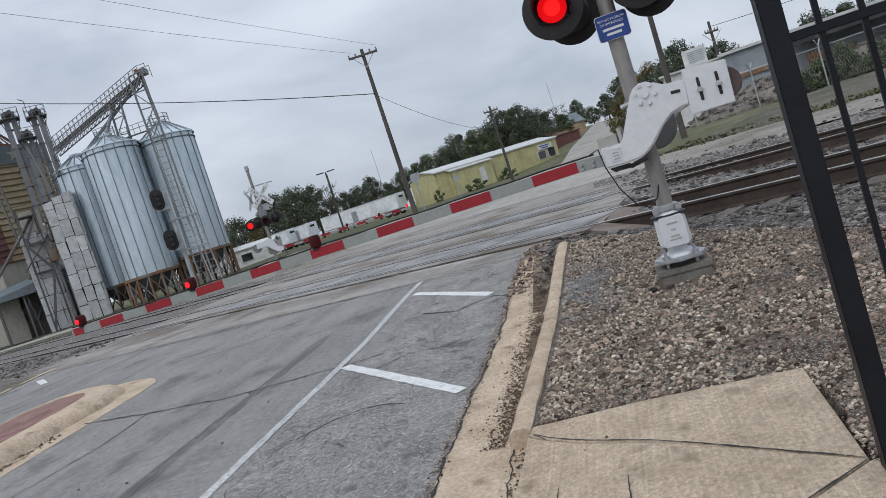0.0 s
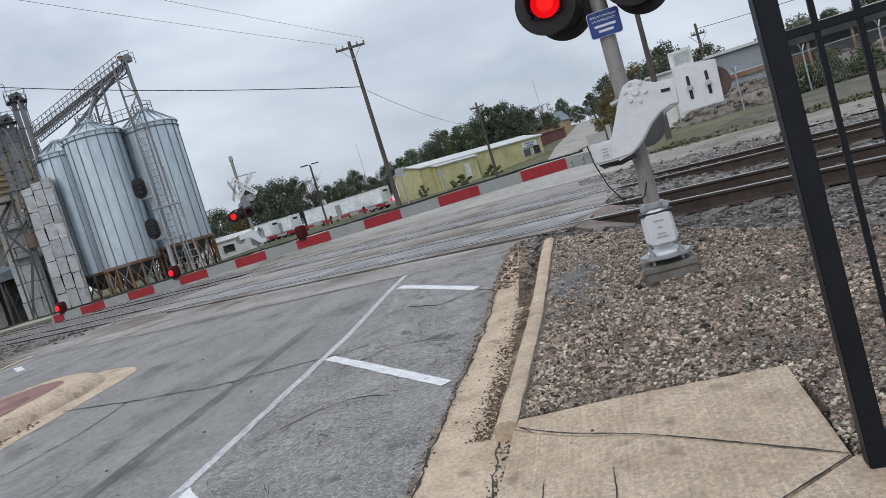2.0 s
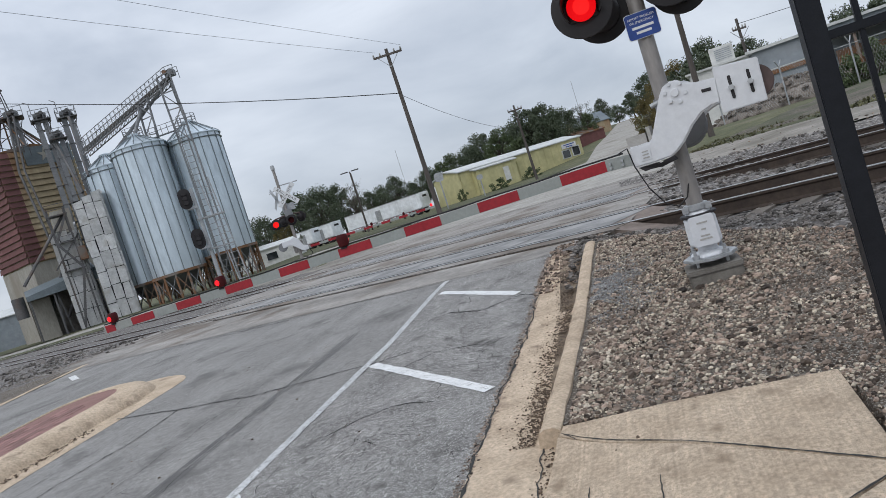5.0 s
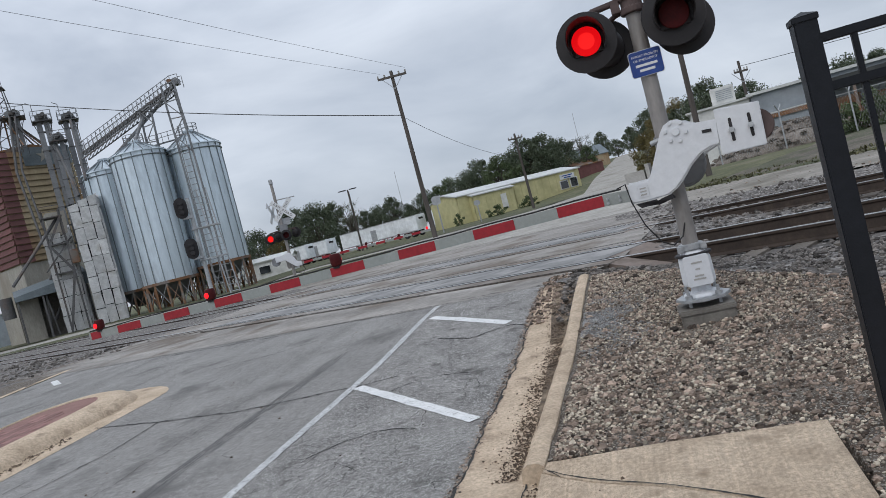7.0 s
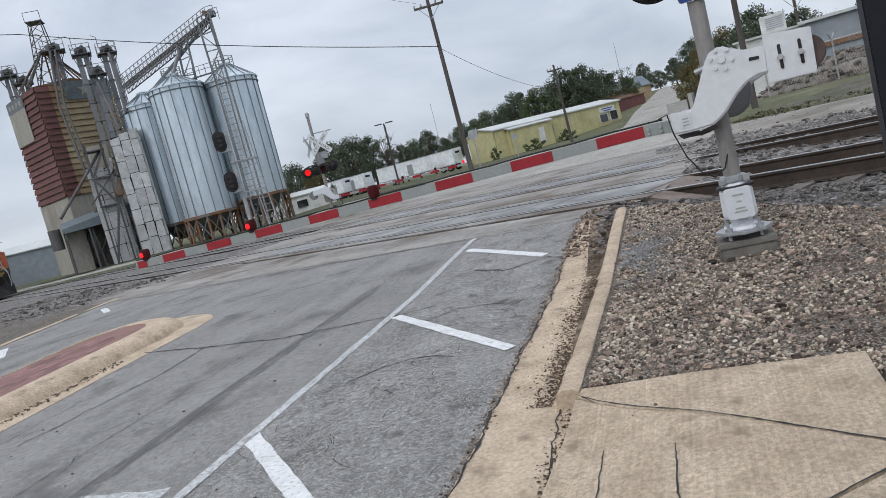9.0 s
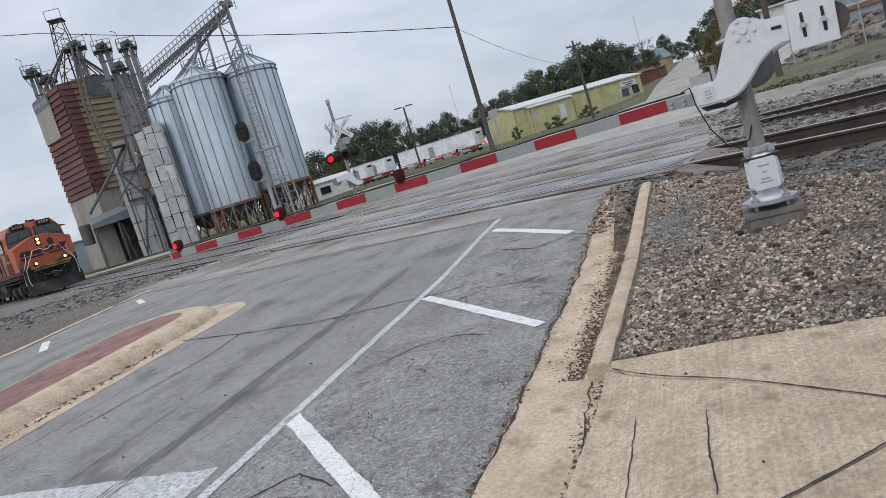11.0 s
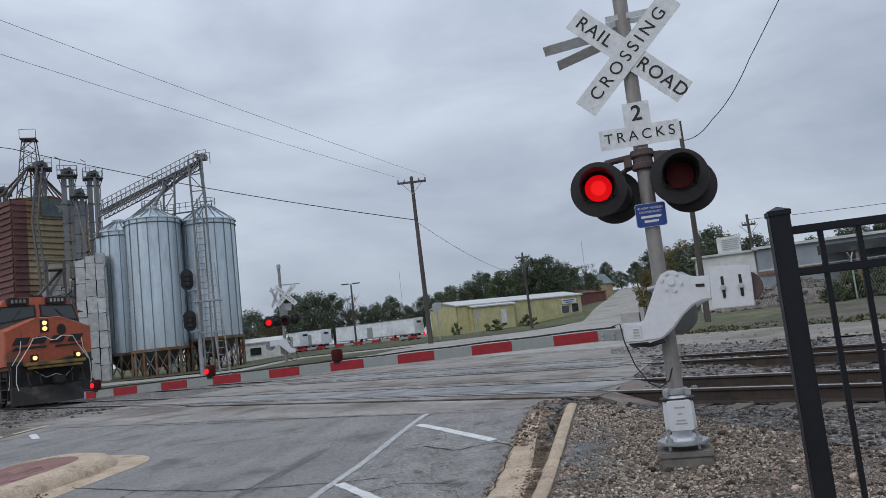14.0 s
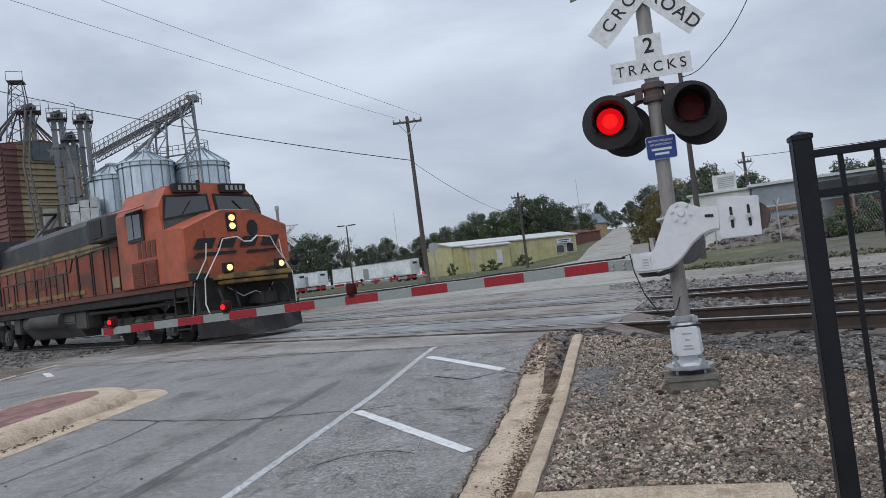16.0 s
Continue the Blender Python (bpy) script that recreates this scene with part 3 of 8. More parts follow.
# paint
def stripe(name, a, b, w, material, label, off=0.007):
    """A painted line with worn, uneven edges."""
    a, b = Vector((*street(*a), 0)), Vector((*street(*b), 0))
    way = (b - a).normalized()
    n, k = way.cross(Vector((0, 0, 1))), max(6, int((b - a).length / 0.022))
    s = Shape()
    for i in range(k + 1):
        p = a + (b - a) * i / k
        for j, side in enumerate((-1, -0.33, 0.33, 1)):
            rag = 0.10 * w * noise.noise((p.x * 5 + 9 * j, p.y * 5, 3)) + 0.006 * noise.noise((p.x * 37, p.y * 37 + 7 * j, 5)) if abs(side) == 1 else 0
            end = 0.02 * noise.noise((7 * j, p.y, 2)) if i in (0, k) else 0
            q = p + n * (side * w / 2 + rag) + way * end
            s.v.append((q.x, q.y, land(q.x, q.y) + off))
    s.f = [(4 * i + j, 4 * i + j + 1, 4 * i + j + 5, 4 * i + j + 4) for i in range(k) for j in range(3)]
    tagged(part(name, s, material), label, "road marking", kind="structure")


stripe("lane_line", (-2.32, -9), (-2.22, 6.0), 0.085, PAINT_THIN, "worn thin white line along the parking lane")
stripe("stall_line", (-2.26, 0.11), (-0.79, -1.36), 0.12, PAINT, "white slanting parking stall line")
stripe("stall_line", (-2.17, 2.66), (-0.66, 1.20), 0.11, PAINT, "white slanting parking stall line")
stripe("stall_line", (-2.10, 5.20), (-0.86, 3.98), 0.11, PAINT, "white slanting parking stall line")
stripe("stop_bar", (-5.3, -0.86), (-2.42, -0.74), 0.42, PAINT_THIN, "broad worn white bar across the lane", 0.003)
for lat, al in ((-9.3, 4.05), (-10.15, 7.15), (-8.9, 1.1)):
    stripe("lane_dash", (lat - 0.95, al + 0.88), (lat, al), 0.13, PAINT, "short white slanting stall mark")



def crack(points, w, name="asphalt_crack", label="dark open crack in the asphalt", off=0.006, lats=True):
    """A ragged narrow seam along plan points."""
    pts = [Vector((*(street(*p) if lats else p), 0)) for p in points]
    fine = []
    for a, b in zip(pts, pts[1:]):
        k = max(2, int((b - a).length / 0.045))
        fine += [a + (b - a) * i / k for i in range(k)]
    fine.append(pts[-1])
    left, right = [], []
    for i, p in enumerate(fine):
        d = (fine[min(i + 1, len(fine) - 1)] - fine[max(i - 1, 0)]).normalized()
        n = Vector((d.y, -d.x, 0))
        q = p + n * (0.04 * noise.noise((p.x * 3, p.y * 3, 9)) + 0.022 * noise.noise((p.x * 13, p.y * 13, 4)))
        h = w * (0.4 + 1.2 * abs(noise.noise((p.x * 9, p.y * 9, 1)))) / 2
        left.append((*(q - n * h)[:2], 0)), right.append((*(q + n * h)[:2], 0))
    s = Shape()
    vs = [(x, y, land(x, y) + off) for pair in zip(left, right) for x, y, _ in pair]
    s.add(vs, [(2 * i, 2 * i + 1, 2 * i + 3, 2 * i + 2) for i in range(len(left) - 1)])
    tagged(part(name, s, TAR), label, "crack", kind="structure")


crack([(-5.75, 2.95), (-5.09, 2.76), (-4.5, 2.66), (-3.93, 2.58), (-3.33, 2.54), (-2.84, 2.62), (-2.24, 2.69), (-1.8, 2.8)], 0.026)
crack([(-4.5, 2.66), (-4.49, 2.3), (-4.46, 1.91), (-4.6, 1.2), (-4.75, 0.4)], 0.018)
crack([(-5.35, 5.05), (-4.6, 5.15), (-3.9, 5.5)], 0.02)
crack([(-5.2, -0.6), (-5.05, 0.4), (-5.0, 1.4)], 0.011)
crack([(-2.2, 6.05), (-1.4, 5.95), (-0.6, 5.6)], 0.05, label="dark seam at the edge of the parking lane")
crack([(-8, 7.7), (-5.5, 6.9), (-3.8, 6.6), (-2.2, 6.05)], 0.035, label="dark seam before the crossing apron")
crack([(-2.1, -1.2), (-1.7, -0.7), (-1.4, -0.9)], 0.02)
crack([(-1.9, 0.9), (-1.5, 1.3), (-1.1, 1.2)], 0.02)
crack([(-1.7, 4.0), (-1.2, 3.7), (-0.8, 3.9), (-0.6, 3.7)], 0.025)
crack([(-1.9, 2.1), (-1.5, 2.6), (-1.0, 2.5)], 0.018)
crack([(-3.9, -2.5), (-3.75, 0), (-3.55, 3)], 0.009, label="thin crack along the wheel path")


crack([(-0.505, -3.5), (-0.515, -1), (-0.55, 2), (-0.615, 5.4)], 0.022, label="ragged dirty seam between asphalt and gutter", off=0.013)
crack([(-0.05, -3.2), (-0.02, -1.5), (-0.07, -0.4), (-0.10, 0.0)], 0.014, label="crumbled seam at the foot of the ramp", off=0.012)


def hairlines(count):
    """Many short fine cracks over the two lanes."""
    s = Shape()
    for _ in range(count):
        lat, al = (random.uniform(-2.2, -0.6), random.uniform(-1.8, 5.6)) if random.random() < 0.7 else (random.uniform(-5.5, -2.4), random.uniform(-1.5, 6))
        turn, w = random.uniform(0, 6.28), random.uniform(0.0010, 0.0028)
        last = None
        for k in range(random.randint(5, 14)):
            x, y = street(lat, al)
            z = land(x, y) + 0.007
            d = Vector((math.cos(turn + 1.57), math.sin(turn + 1.57), 0)) * w * random.uniform(0.5, 1.2)
            n = len(s.v)
            s.v += [(x - d.x, y - d.y, z), (x + d.x, y + d.y, z)]
            if last is not None:
                s.f.append((last, last + 1, n + 1, n))
            last = n
            turn += random.uniform(-0.55, 0.55)
            lat, al = lat + 0.035 * math.cos(turn), al + 0.035 * math.sin(turn)
            if not -5.6 < lat < -0.55 or al > 5.7:
                break
    tagged(part("hairline_cracks", s, TAR), "fine dark cracks over worn asphalt", "crack", kind="stuff")


hairlines(300)
draped("gutter_dirt", [street(-0.15, 0.7), street(-0.21, 1.8), street(-0.30, 3.2), street(-0.46, 5.2)], [street(-0.115, 0.7), street(-0.115, 2), street(-0.115, 3.2), street(-0.12, 5.0)], 60, 6, 0.012, GUTTER_SOIL, "brown dirt drift in the gutter", "dirt", wave=0.02)


# tyre mark along the lane
def tyre_mark(a, b, w, count):
    """A faint rubber streak of many short scuffs."""
    s = Shape()
    a, b = Vector((*street(*a), 0)), Vector((*street(*b), 0))
    way = (b - a).normalized()
    n = way.cross(Vector((0, 0, 1)))
    for _ in range(count):
        p = a + (b - a) * random.random() + n * w * random.choice((-0.36, -0.12, 0.12, 0.36)) + n * random.gauss(0, 0.008)
        h, length = random.uniform(0.003, 0.010), random.uniform(0.03, 0.16)
        c = [p - way * length - n * h, p - way * length + n * h, p + way * length + n * h * 0.6, p + way * length - n * h * 0.6]
        s.add([(q.x, q.y, land(q.x, q.y) + 0.004) for q in c], [(0, 1, 2, 3)])
    tagged(part("tyre_mark", s, surface("rubber_streak", (0.125, 0.122, 0.118), (0.185, 0.18, 0.175), 0.9, scale=2, fine=60, bump=0)), "dark rubber tyre mark on the asphalt", "tyre mark", kind="stuff")


tyre_mark((-3.28, -6), (-3.04, 4.2), 0.17, 520)


# gutter, kerb and debris
draped("gutter", [street(-0.50, -10), street(-0.52, 0), street(-0.62, 5.4)], [street(0.01, -10), street(0.01, 0), street(0.0, 5.0)], 60, 6, 0.009, CONCRETE, "stained concrete gutter along the kerb", "gutter", wave=0.01)


def kerb_run(name, line, w, h, label, material=CONCRETE, parent=None, skirt=0.15):
    """A kerb with a rounded top edge along plan points."""
    prof = [(0, -skirt), (0.015, h * 0.6), (0.03, h - 0.02), (0.06, h), (w - 0.03, h), (w, h - 0.02), (w, -skirt)]
    s, n = Shape(), len(prof)
    pts = [Vector((*p, 0)) for p in line]
    for i, p in enumerate(pts):
        d = (pts[min(i + 1, len(pts) - 1)] - pts[max(i - 1, 0)]).normalized()
        side = Vector((d.y, -d.x, 0))
        for o, z in prof:
            q = p + side * (o + 0.008 * noise.noise((p.x * 4, p.y * 4, z)))
            s.v.append((q.x, q.y, land(q.x, q.y) + z + 0.006 * noise.noise((p.x * 5, p.y * 5, 7))))
    for i in range(len(pts) - 1):
        s.f += [(i * n + j, i * n + j + 1, (i + 1) * n + j + 1, (i + 1) * n + j) for j in range(n - 1)]
    s.f += [tuple(range(n))[::-1], tuple(range((len(pts) - 1) * n, len(pts) * n))]
    return tagged(part(name, s, material, parent, smooth=True), label, "kerb", kind="structure")


kerb_run("kerb", [street(-0.13, 0.0 + 4.95 * i / 26) for i in range(27)], 0.15, 0.12, "weathered tan concrete kerb by the gravel")

# footway slabs, each with its own edges
def slab(corners, h=0.115, name="paving_slab", parent=None):
    s, k = Shape(), 12
    cuts = [0, 0.004] + [0.1 * i for i in range(1, 10)] + [0.996, 1]
    c = [Vector((*p, 0)) for p in corners]
    mid = sum(c, Vector()) / 4
    c = [mid + (p - mid) * (1 - 0.006 / max(0.2, (p - mid).length)) for p in c]
    for i in range(k + 1):
        for j in range(k + 1):
            u, v = cuts[i], cuts[j]
            p = (c[0] * (1 - u) + c[1] * u) * (1 - v) + (c[3] * (1 - u) + c[2] * u) * v
            edge = min(u, v, 1 - u, 1 - v)
            lat = (p - CORNER).dot(SIDE)
            low = smooth(0.75, 0.0, lat) * smooth(0.3, -0.5, (p - CORNER).dot(ROAD)) * (h - 0.03)
            s.v.append((p.x, p.y, land(p.x, p.y) + h - low - (0.006 if edge == 0 else 0)))
    s.f += [(i * (k + 1) + j, (i + 1) * (k + 1) + j, (i + 1) * (k + 1) + j + 1, i * (k + 1) + j + 1) for i in range(k) for j in range(k)]
    rim = [i * (k + 1) for i in range(k + 1)] + [k * (k + 1) + j for j in range(1, k + 1)] + [i * (k + 1) + k for i in range(k - 1, -1, -1)] + [j for j in range(k - 1, 0, -1)]
    base = len(s.v)
    for i in rim:
        x, y, z = s.v[i]
        s.v.append((x, y, z - 0.2))
    s.f += [(rim[i], base + i, base + (i + 1) % len(rim), rim[(i + 1) % len(rim)]) for i in range(len(rim))]
    return part(name, s, BROOMED, parent, smooth=True)


footway = thing("footway", pose(0, 0, 0), "tan concrete footway slabs with a broomed ramp", "footway", kind="structure")
slab([(-0.01, 3.70), (1.215, 2.505), (1.45, 3.49), (0.03, 3.78)], parent=footway)
slab([(-0.62, 1.60), (0.31, 2.07), (1.215, 2.505), (-0.01, 3.70)], parent=footway)
slab([(-0.62, 1.60), (-1.2, -0.92), (0.6, -0.6), (0.31, 2.07)], parent=footway)
slab([(0.31, 2.07), (0.6, -0.6), (2.6, -0.4), (1.215, 2.505)], parent=footway)
slab([(1.215, 2.505), (2.6, -0.4), (6.0, 0.2), (5.2, 1.9)], parent=footway)
slab([(-1.2, -0.92), (-2.37, -5.98), (0.3, -5.6), (0.6, -0.6)], parent=footway)
slab([(0.6, -0.6), (0.3, -5.6), (3.2, -5.2), (2.6, -0.4)], parent=footway)
slab([(2.6, -0.4), (3.2, -5.2), (7.0, -5.0), (6.0, 0.2)], parent=footway)
def groove(a, b, w, name, label, sway=0.006):
    """A dark uneven line scored into, or open between, the slabs."""
    s = Shape()
    a, b = Vector((*a, 0)), Vector((*b, 0))
    n, k = (b - a).cross(Vector((0, 0, 1))).normalized(), max(8, int((b - a).length / 0.035))
    for i in range(k + 1):
        p = a + (b - a) * i / k
        c = sway * (noise.noise((p.x * 5, p.y * 5, 2)) + 0.6 * noise.noise((p.x * 19, p.y * 19, 5)))
        h = w * (0.35 + 1.0 * abs(noise.noise((p.x * 14, p.y * 14, 8)))) * min(1, 0.3 + 0.3 * min(i, k - i))
        for o in (-h, h):
            q = p + n * (c + o)
            lat = (q - CORNER).dot(SIDE)
            low = smooth(0.75, 0.0, lat) * smooth(0.3, -0.5, (q - CORNER).dot(ROAD)) * 0.085
            s.v.append((q.x, q.y, land(q.x, q.y) + 0.119 - low))
    s.f = [(2 * i, 2 * i + 1, 2 * i + 3, 2 * i + 2) for i in range(k)]
    part(name, s, TAR, footway, label)


groove((0.06, 3.10), (-0.12, 2.26), 0.006, "ramp_groove", "dark scored groove", 0.012)
groove((0.37, 2.94), (0.24, 2.25), 0.007, "ramp_groove", "dark scored groove", 0.012)
for a, b in (((0.0, 3.72), (1.215, 2.505)), ((-0.60, 1.61), (0.31, 2.07)), ((0.31, 2.07), (1.215, 2.505)), ((0.31, 2.07), (0.6, -0.6)), ((1.215, 2.505), (2.6, -0.4))):
    groove(a, b, 0.0072, "slab_joint", "dirty open joint", 0.006)
groove((0.02, 3.70), (0.10, 3.60), 0.006, "corner_crack", "cracked slab corner", 0.02)

# gravel bed right of the kerb, and the ballast of the tracks
draped("gravel_bed", [street(0.02, -1.6), street(0.0, 4.9), street(-0.25, 6.2)], [street(9.5, -1.6), street(9, 3.0), street(8, 5.0)], 110, 120, bed_off, DIRT, "dirt and mixed gravel bed beside the kerb", "gravel", wave=0.03)
draped("ballast_right", [rails(-2.1, 2.9), rails(-2.6, 3.6), rails(-3.6, 8), rails(-3.6, 40)], [rails(-1.0, 2.85), rails(-1.0, 40)], 70, 14, ballast_off, BALLAST_BED, "dark grey crushed stone ballast shoulder", "ballast", wave=0.05)
draped("ballast_between", [rails(-1.0, 2.7), rails(-1.0, 60)], [rails(8.6, -2.4), rails(8.6, 60)], 110, 40, ballast_off, BALLAST_BED, "grey crushed stone ballast between the rails", "ballast", wave=0.05)
draped("ballast_left", [rails(-5.5, -140), rails(-6.5, -20), rails(-6.5, -10.5)], [rails(8.5, -140), rails(8.5, -20), rails(8.5, -9.0)], 110, 16, -0.01, BALLAST_BED, "dark crushed stone ballast along both tracks", "ballast", wave=0.05)
draped("dirt_shoulder", [street(-34, -8), street(-28, 2), street(-18, 10.5)], [street(-10.6, -8), street(-10.7, 4.7), street(-12.4, 10.0)], 50, 24, 0.0, DIRT, "bare gravelly dirt between street and tracks", "dirt", wave=0.05)
draped("lane_edge", [street(-10.72, -8), street(-10.82, 4.7), street(-12.5, 9.8)], [street(-10.50, -8), street(-10.58, 4.7), street(-12.3, 9.8)], 50, 2, 0.012, CONCRETE, "crumbling pale edge of the lane", "kerb", wave=0.008)


# rails with head, web and foot; ties where the ballast lies open
def rail(base, off, a, b, name="rail", head_only=False):
    t = thing("running_rail", pose(*(base + ACROSS * off), 0, 0, math.degrees(math.atan2(TRACK.y, TRACK.x))), "rusty steel running rail with a polished head", "rail", "running rails", "structure")
    body = [(-0.075, -0.19), (0.075, -0.19), (0.075, -0.175), (0.015, -0.155), (0.012, -0.05), (0.036, -0.03), (0.036, -0.004), (-0.036, -0.004), (-0.036, -0.03), (-0.012, -0.05), (-0.015, -0.155), (-0.075, -0.175)]
    m = Matrix.Rotation(radians(90), 4, "Z")
    part("web", Shape().prism([(y, z + RAIL_Z) for y, z in body], b - a, Matrix.Translation(((a + b) / 2, 0, 0)) @ m), RAIL, t)
    part("head", Shape().box(((a + b) / 2, 0, RAIL_Z - 0.001), (b - a, 0.07, 0.008)), RAILHEAD, t, "polished steel running surface")
    return t


for base in (NEAR_C, FAR_C):
    for off in (-0.7525, 0.7525):
        rail(base, off, -140, 70)


def crossing_panels(base, shift):
    """Rubber and timber panels that carry the street over one track."""
    t = thing("crossing_panels", pose(base.x, base.y, 0, 0, 0, math.degrees(math.atan2(TRACK.y, TRACK.x))), "worn dark crossing panels between the rails", "crossing", "crossing panels", "structure")
    for i in range(6):
        for y, w in ((0, 1.32), (-1.03, 0.44), (1.03, 0.44)):
            x0 = -8.85 + shift + i * 1.93 - 0.42 * y
            part("panel", Shape().box((x0 + 0.96, y, RAIL_Z - 0.05), (1.91, w, 0.095)), PANEL if abs(y) < 0.5 else ASPHALT_PALE, t, bevel=0.008)
    for y in (-0.66, 0.66, -0.83, 0.83, -1.27, 1.27):      # flangeways and seams
        w = 0.055 if abs(y) < 0.7 else 0.022
        part("flangeway", Shape().box((-3.07 + shift - 0.42 * y, y, RAIL_Z + 0.0005), (11.6, w, 0.004)), TAR, t, "dark flangeway gap")
    for y in (-1.03, 1.03, 0.0):      # sloped end plates
        w = 1.3 if y == 0 else 0.44
        e0, e1 = 2.74 + shift - 0.42 * y, 3.42 + shift - 0.42 * y
        s = Shape().add([(e0, y - w / 2, 0.645), (e0, y + w / 2, 0.645), (e1, y + w / 2, 0.47), (e1, y - w / 2, 0.47), (e0, y - w / 2, 0.45), (e0, y + w / 2, 0.45)],
                        [(0, 3, 2, 1), (0, 4, 3), (1, 2, 5), (4, 5, 2, 3), (0, 1, 5, 4)])
        part("end_ramp", s, RAMP_STEEL, t, "sloped rusty brown deflector plate")
    return t


crossing_panels(NEAR_C, 0.0)
crossing_panels(FAR_C, 1.6)

tie_mesh = Shape().box((0, 0, 0), (0.23, 2.6, 0.18))
for base in (NEAR_C, FAR_C):
    ties = thing("track_ties", pose(base.x, base.y, 0, 0, 0, math.degrees(math.atan2(TRACK.y, TRACK.x))), "weathered timber ties half buried in ballast", "railway tie", "ties", "structure")
    first = None
    for i in range(60):
        x = 3.4 + 0.53 * i if i < 34 else -10.2 - 0.53 * (i - 34)
        if first is None:
            first = part("tie", tie_mesh, TIE, ties)
            ob = first
        else:
            ob = new("tie", first.data)
            ob.parent = ties
        ob.location = (x, random.uniform(-0.04, 0.04), RAIL_Z - 0.275)


# the island with brick top and rounded kerb
def island():
    t = thing("median_island", pose(0, 0, 0), "brick-topped traffic island with a rounded tan kerb", "traffic island", kind="structure")
    def ring(inset, length_in):
        lat0, lat1, nose = -7.15 + inset * (0.3 if inset > 0 else 0.4), -5.72 - inset, 4.30 - length_in
        mid, rad = (lat0 + lat1) / 2, (lat1 - lat0) / 2
        line = [(lat1, -9.0), (lat1 + 0.05, -4), (lat1, 0.5), (lat1, 2.0), (lat1, 3.5 - length_in)]
        for k in range(1, 12):
            a = math.pi * k / 12
            line.append((mid + rad * math.cos(a), nose - 0.7 + 0.75 * math.sin(a)))
        return line + [(lat0, 3.4 - length_in), (lat0, 1.5), (lat0, -4), (lat0, -9.0)]
    profile = [(-0.30, 0.004, CONCRETE), (0.0, 0.012, CONCRETE), (0.03, 0.07, CONCRETE), (0.10, 0.125, CONCRETE), (0.20, 0.15, CONCRETE), (0.34, 0.155, CONCRETE), (0.36, 0.14, CONCRETE)]
    s, n = Shape(), None
    for inset, z, _ in profile:
        line = ring(inset, inset)
        n = len(line)
        for q in line:
            x, y = street(*q)
            s.v.append((x, y, land(x, y) + z))
    for i in range(len(profile) - 1):
        s.f += [(i * n + j, i * n + j + 1, (i + 1) * n + j + 1, (i + 1) * n + j) for j in range(n - 1)]
    part("kerb_ring", s, CONCRETE, t, "rounded tan concrete kerb", smooth=True)
    bed = ring(0.355, 0.355)
    s = Shape()
    for q in bed:
        x, y = street(*q)
        s.v.append((x, y, land(x, y) + 0.1385))
    s.f = [(i, i + 1, n - 2 - i, n - 1 - i) for i in range(n // 2 - 1)]
    part("paver_bed", s, MORTAR, t, "red mortar bed")
    made, count = None, 0
    for i in range(64):
        for j in range(8):
            lat, al = -6.965 + 0.118 * j, 3.30 - 0.215 * i - (0.1 if j % 2 else 0)
            if count >= 290 or (al > 3.0 and j in (0, 1, 6, 7)):
                continue
            x, y = street(lat, al)
            if made is None:
                made = ob = part("brick", Shape().box((0, 0, 0), (0.1165, 0.2125, 0.05)), BRICK, t)
            else:
                ob = new("brick", made.data)
                ob.parent = t
            ob.matrix_local = pose(x, y, land(x, y) + 0.118 + random.uniform(-0.001, 0.001), 3, 0, -13 + random.uniform(-0.3, 0.3))
            count += 1


island()


# ---- the near crossing signal ----
def octagon(r, z0, z1, s=None):
    return (s or Shape()).lathe([(r, z0), (r, z1)], 8)


def cut_sign(w, h, r=0.02):
    pts = []
    for cx, cz, a0 in ((w / 2 - r, h / 2 - r, 0), (-w / 2 + r, h / 2 - r, 90), (-w / 2 + r, -h / 2 + r, 180), (w / 2 - r, -h / 2 + r, 270)):
        pts += [(cx + r * math.cos(radians(a0 + a)), cz + r * math.sin(radians(a0 + a))) for a in (0, 45, 90)]
    return pts


FACE = Matrix.Rotation(radians(90), 4, "X")        # lettering that stands upright and faces -y


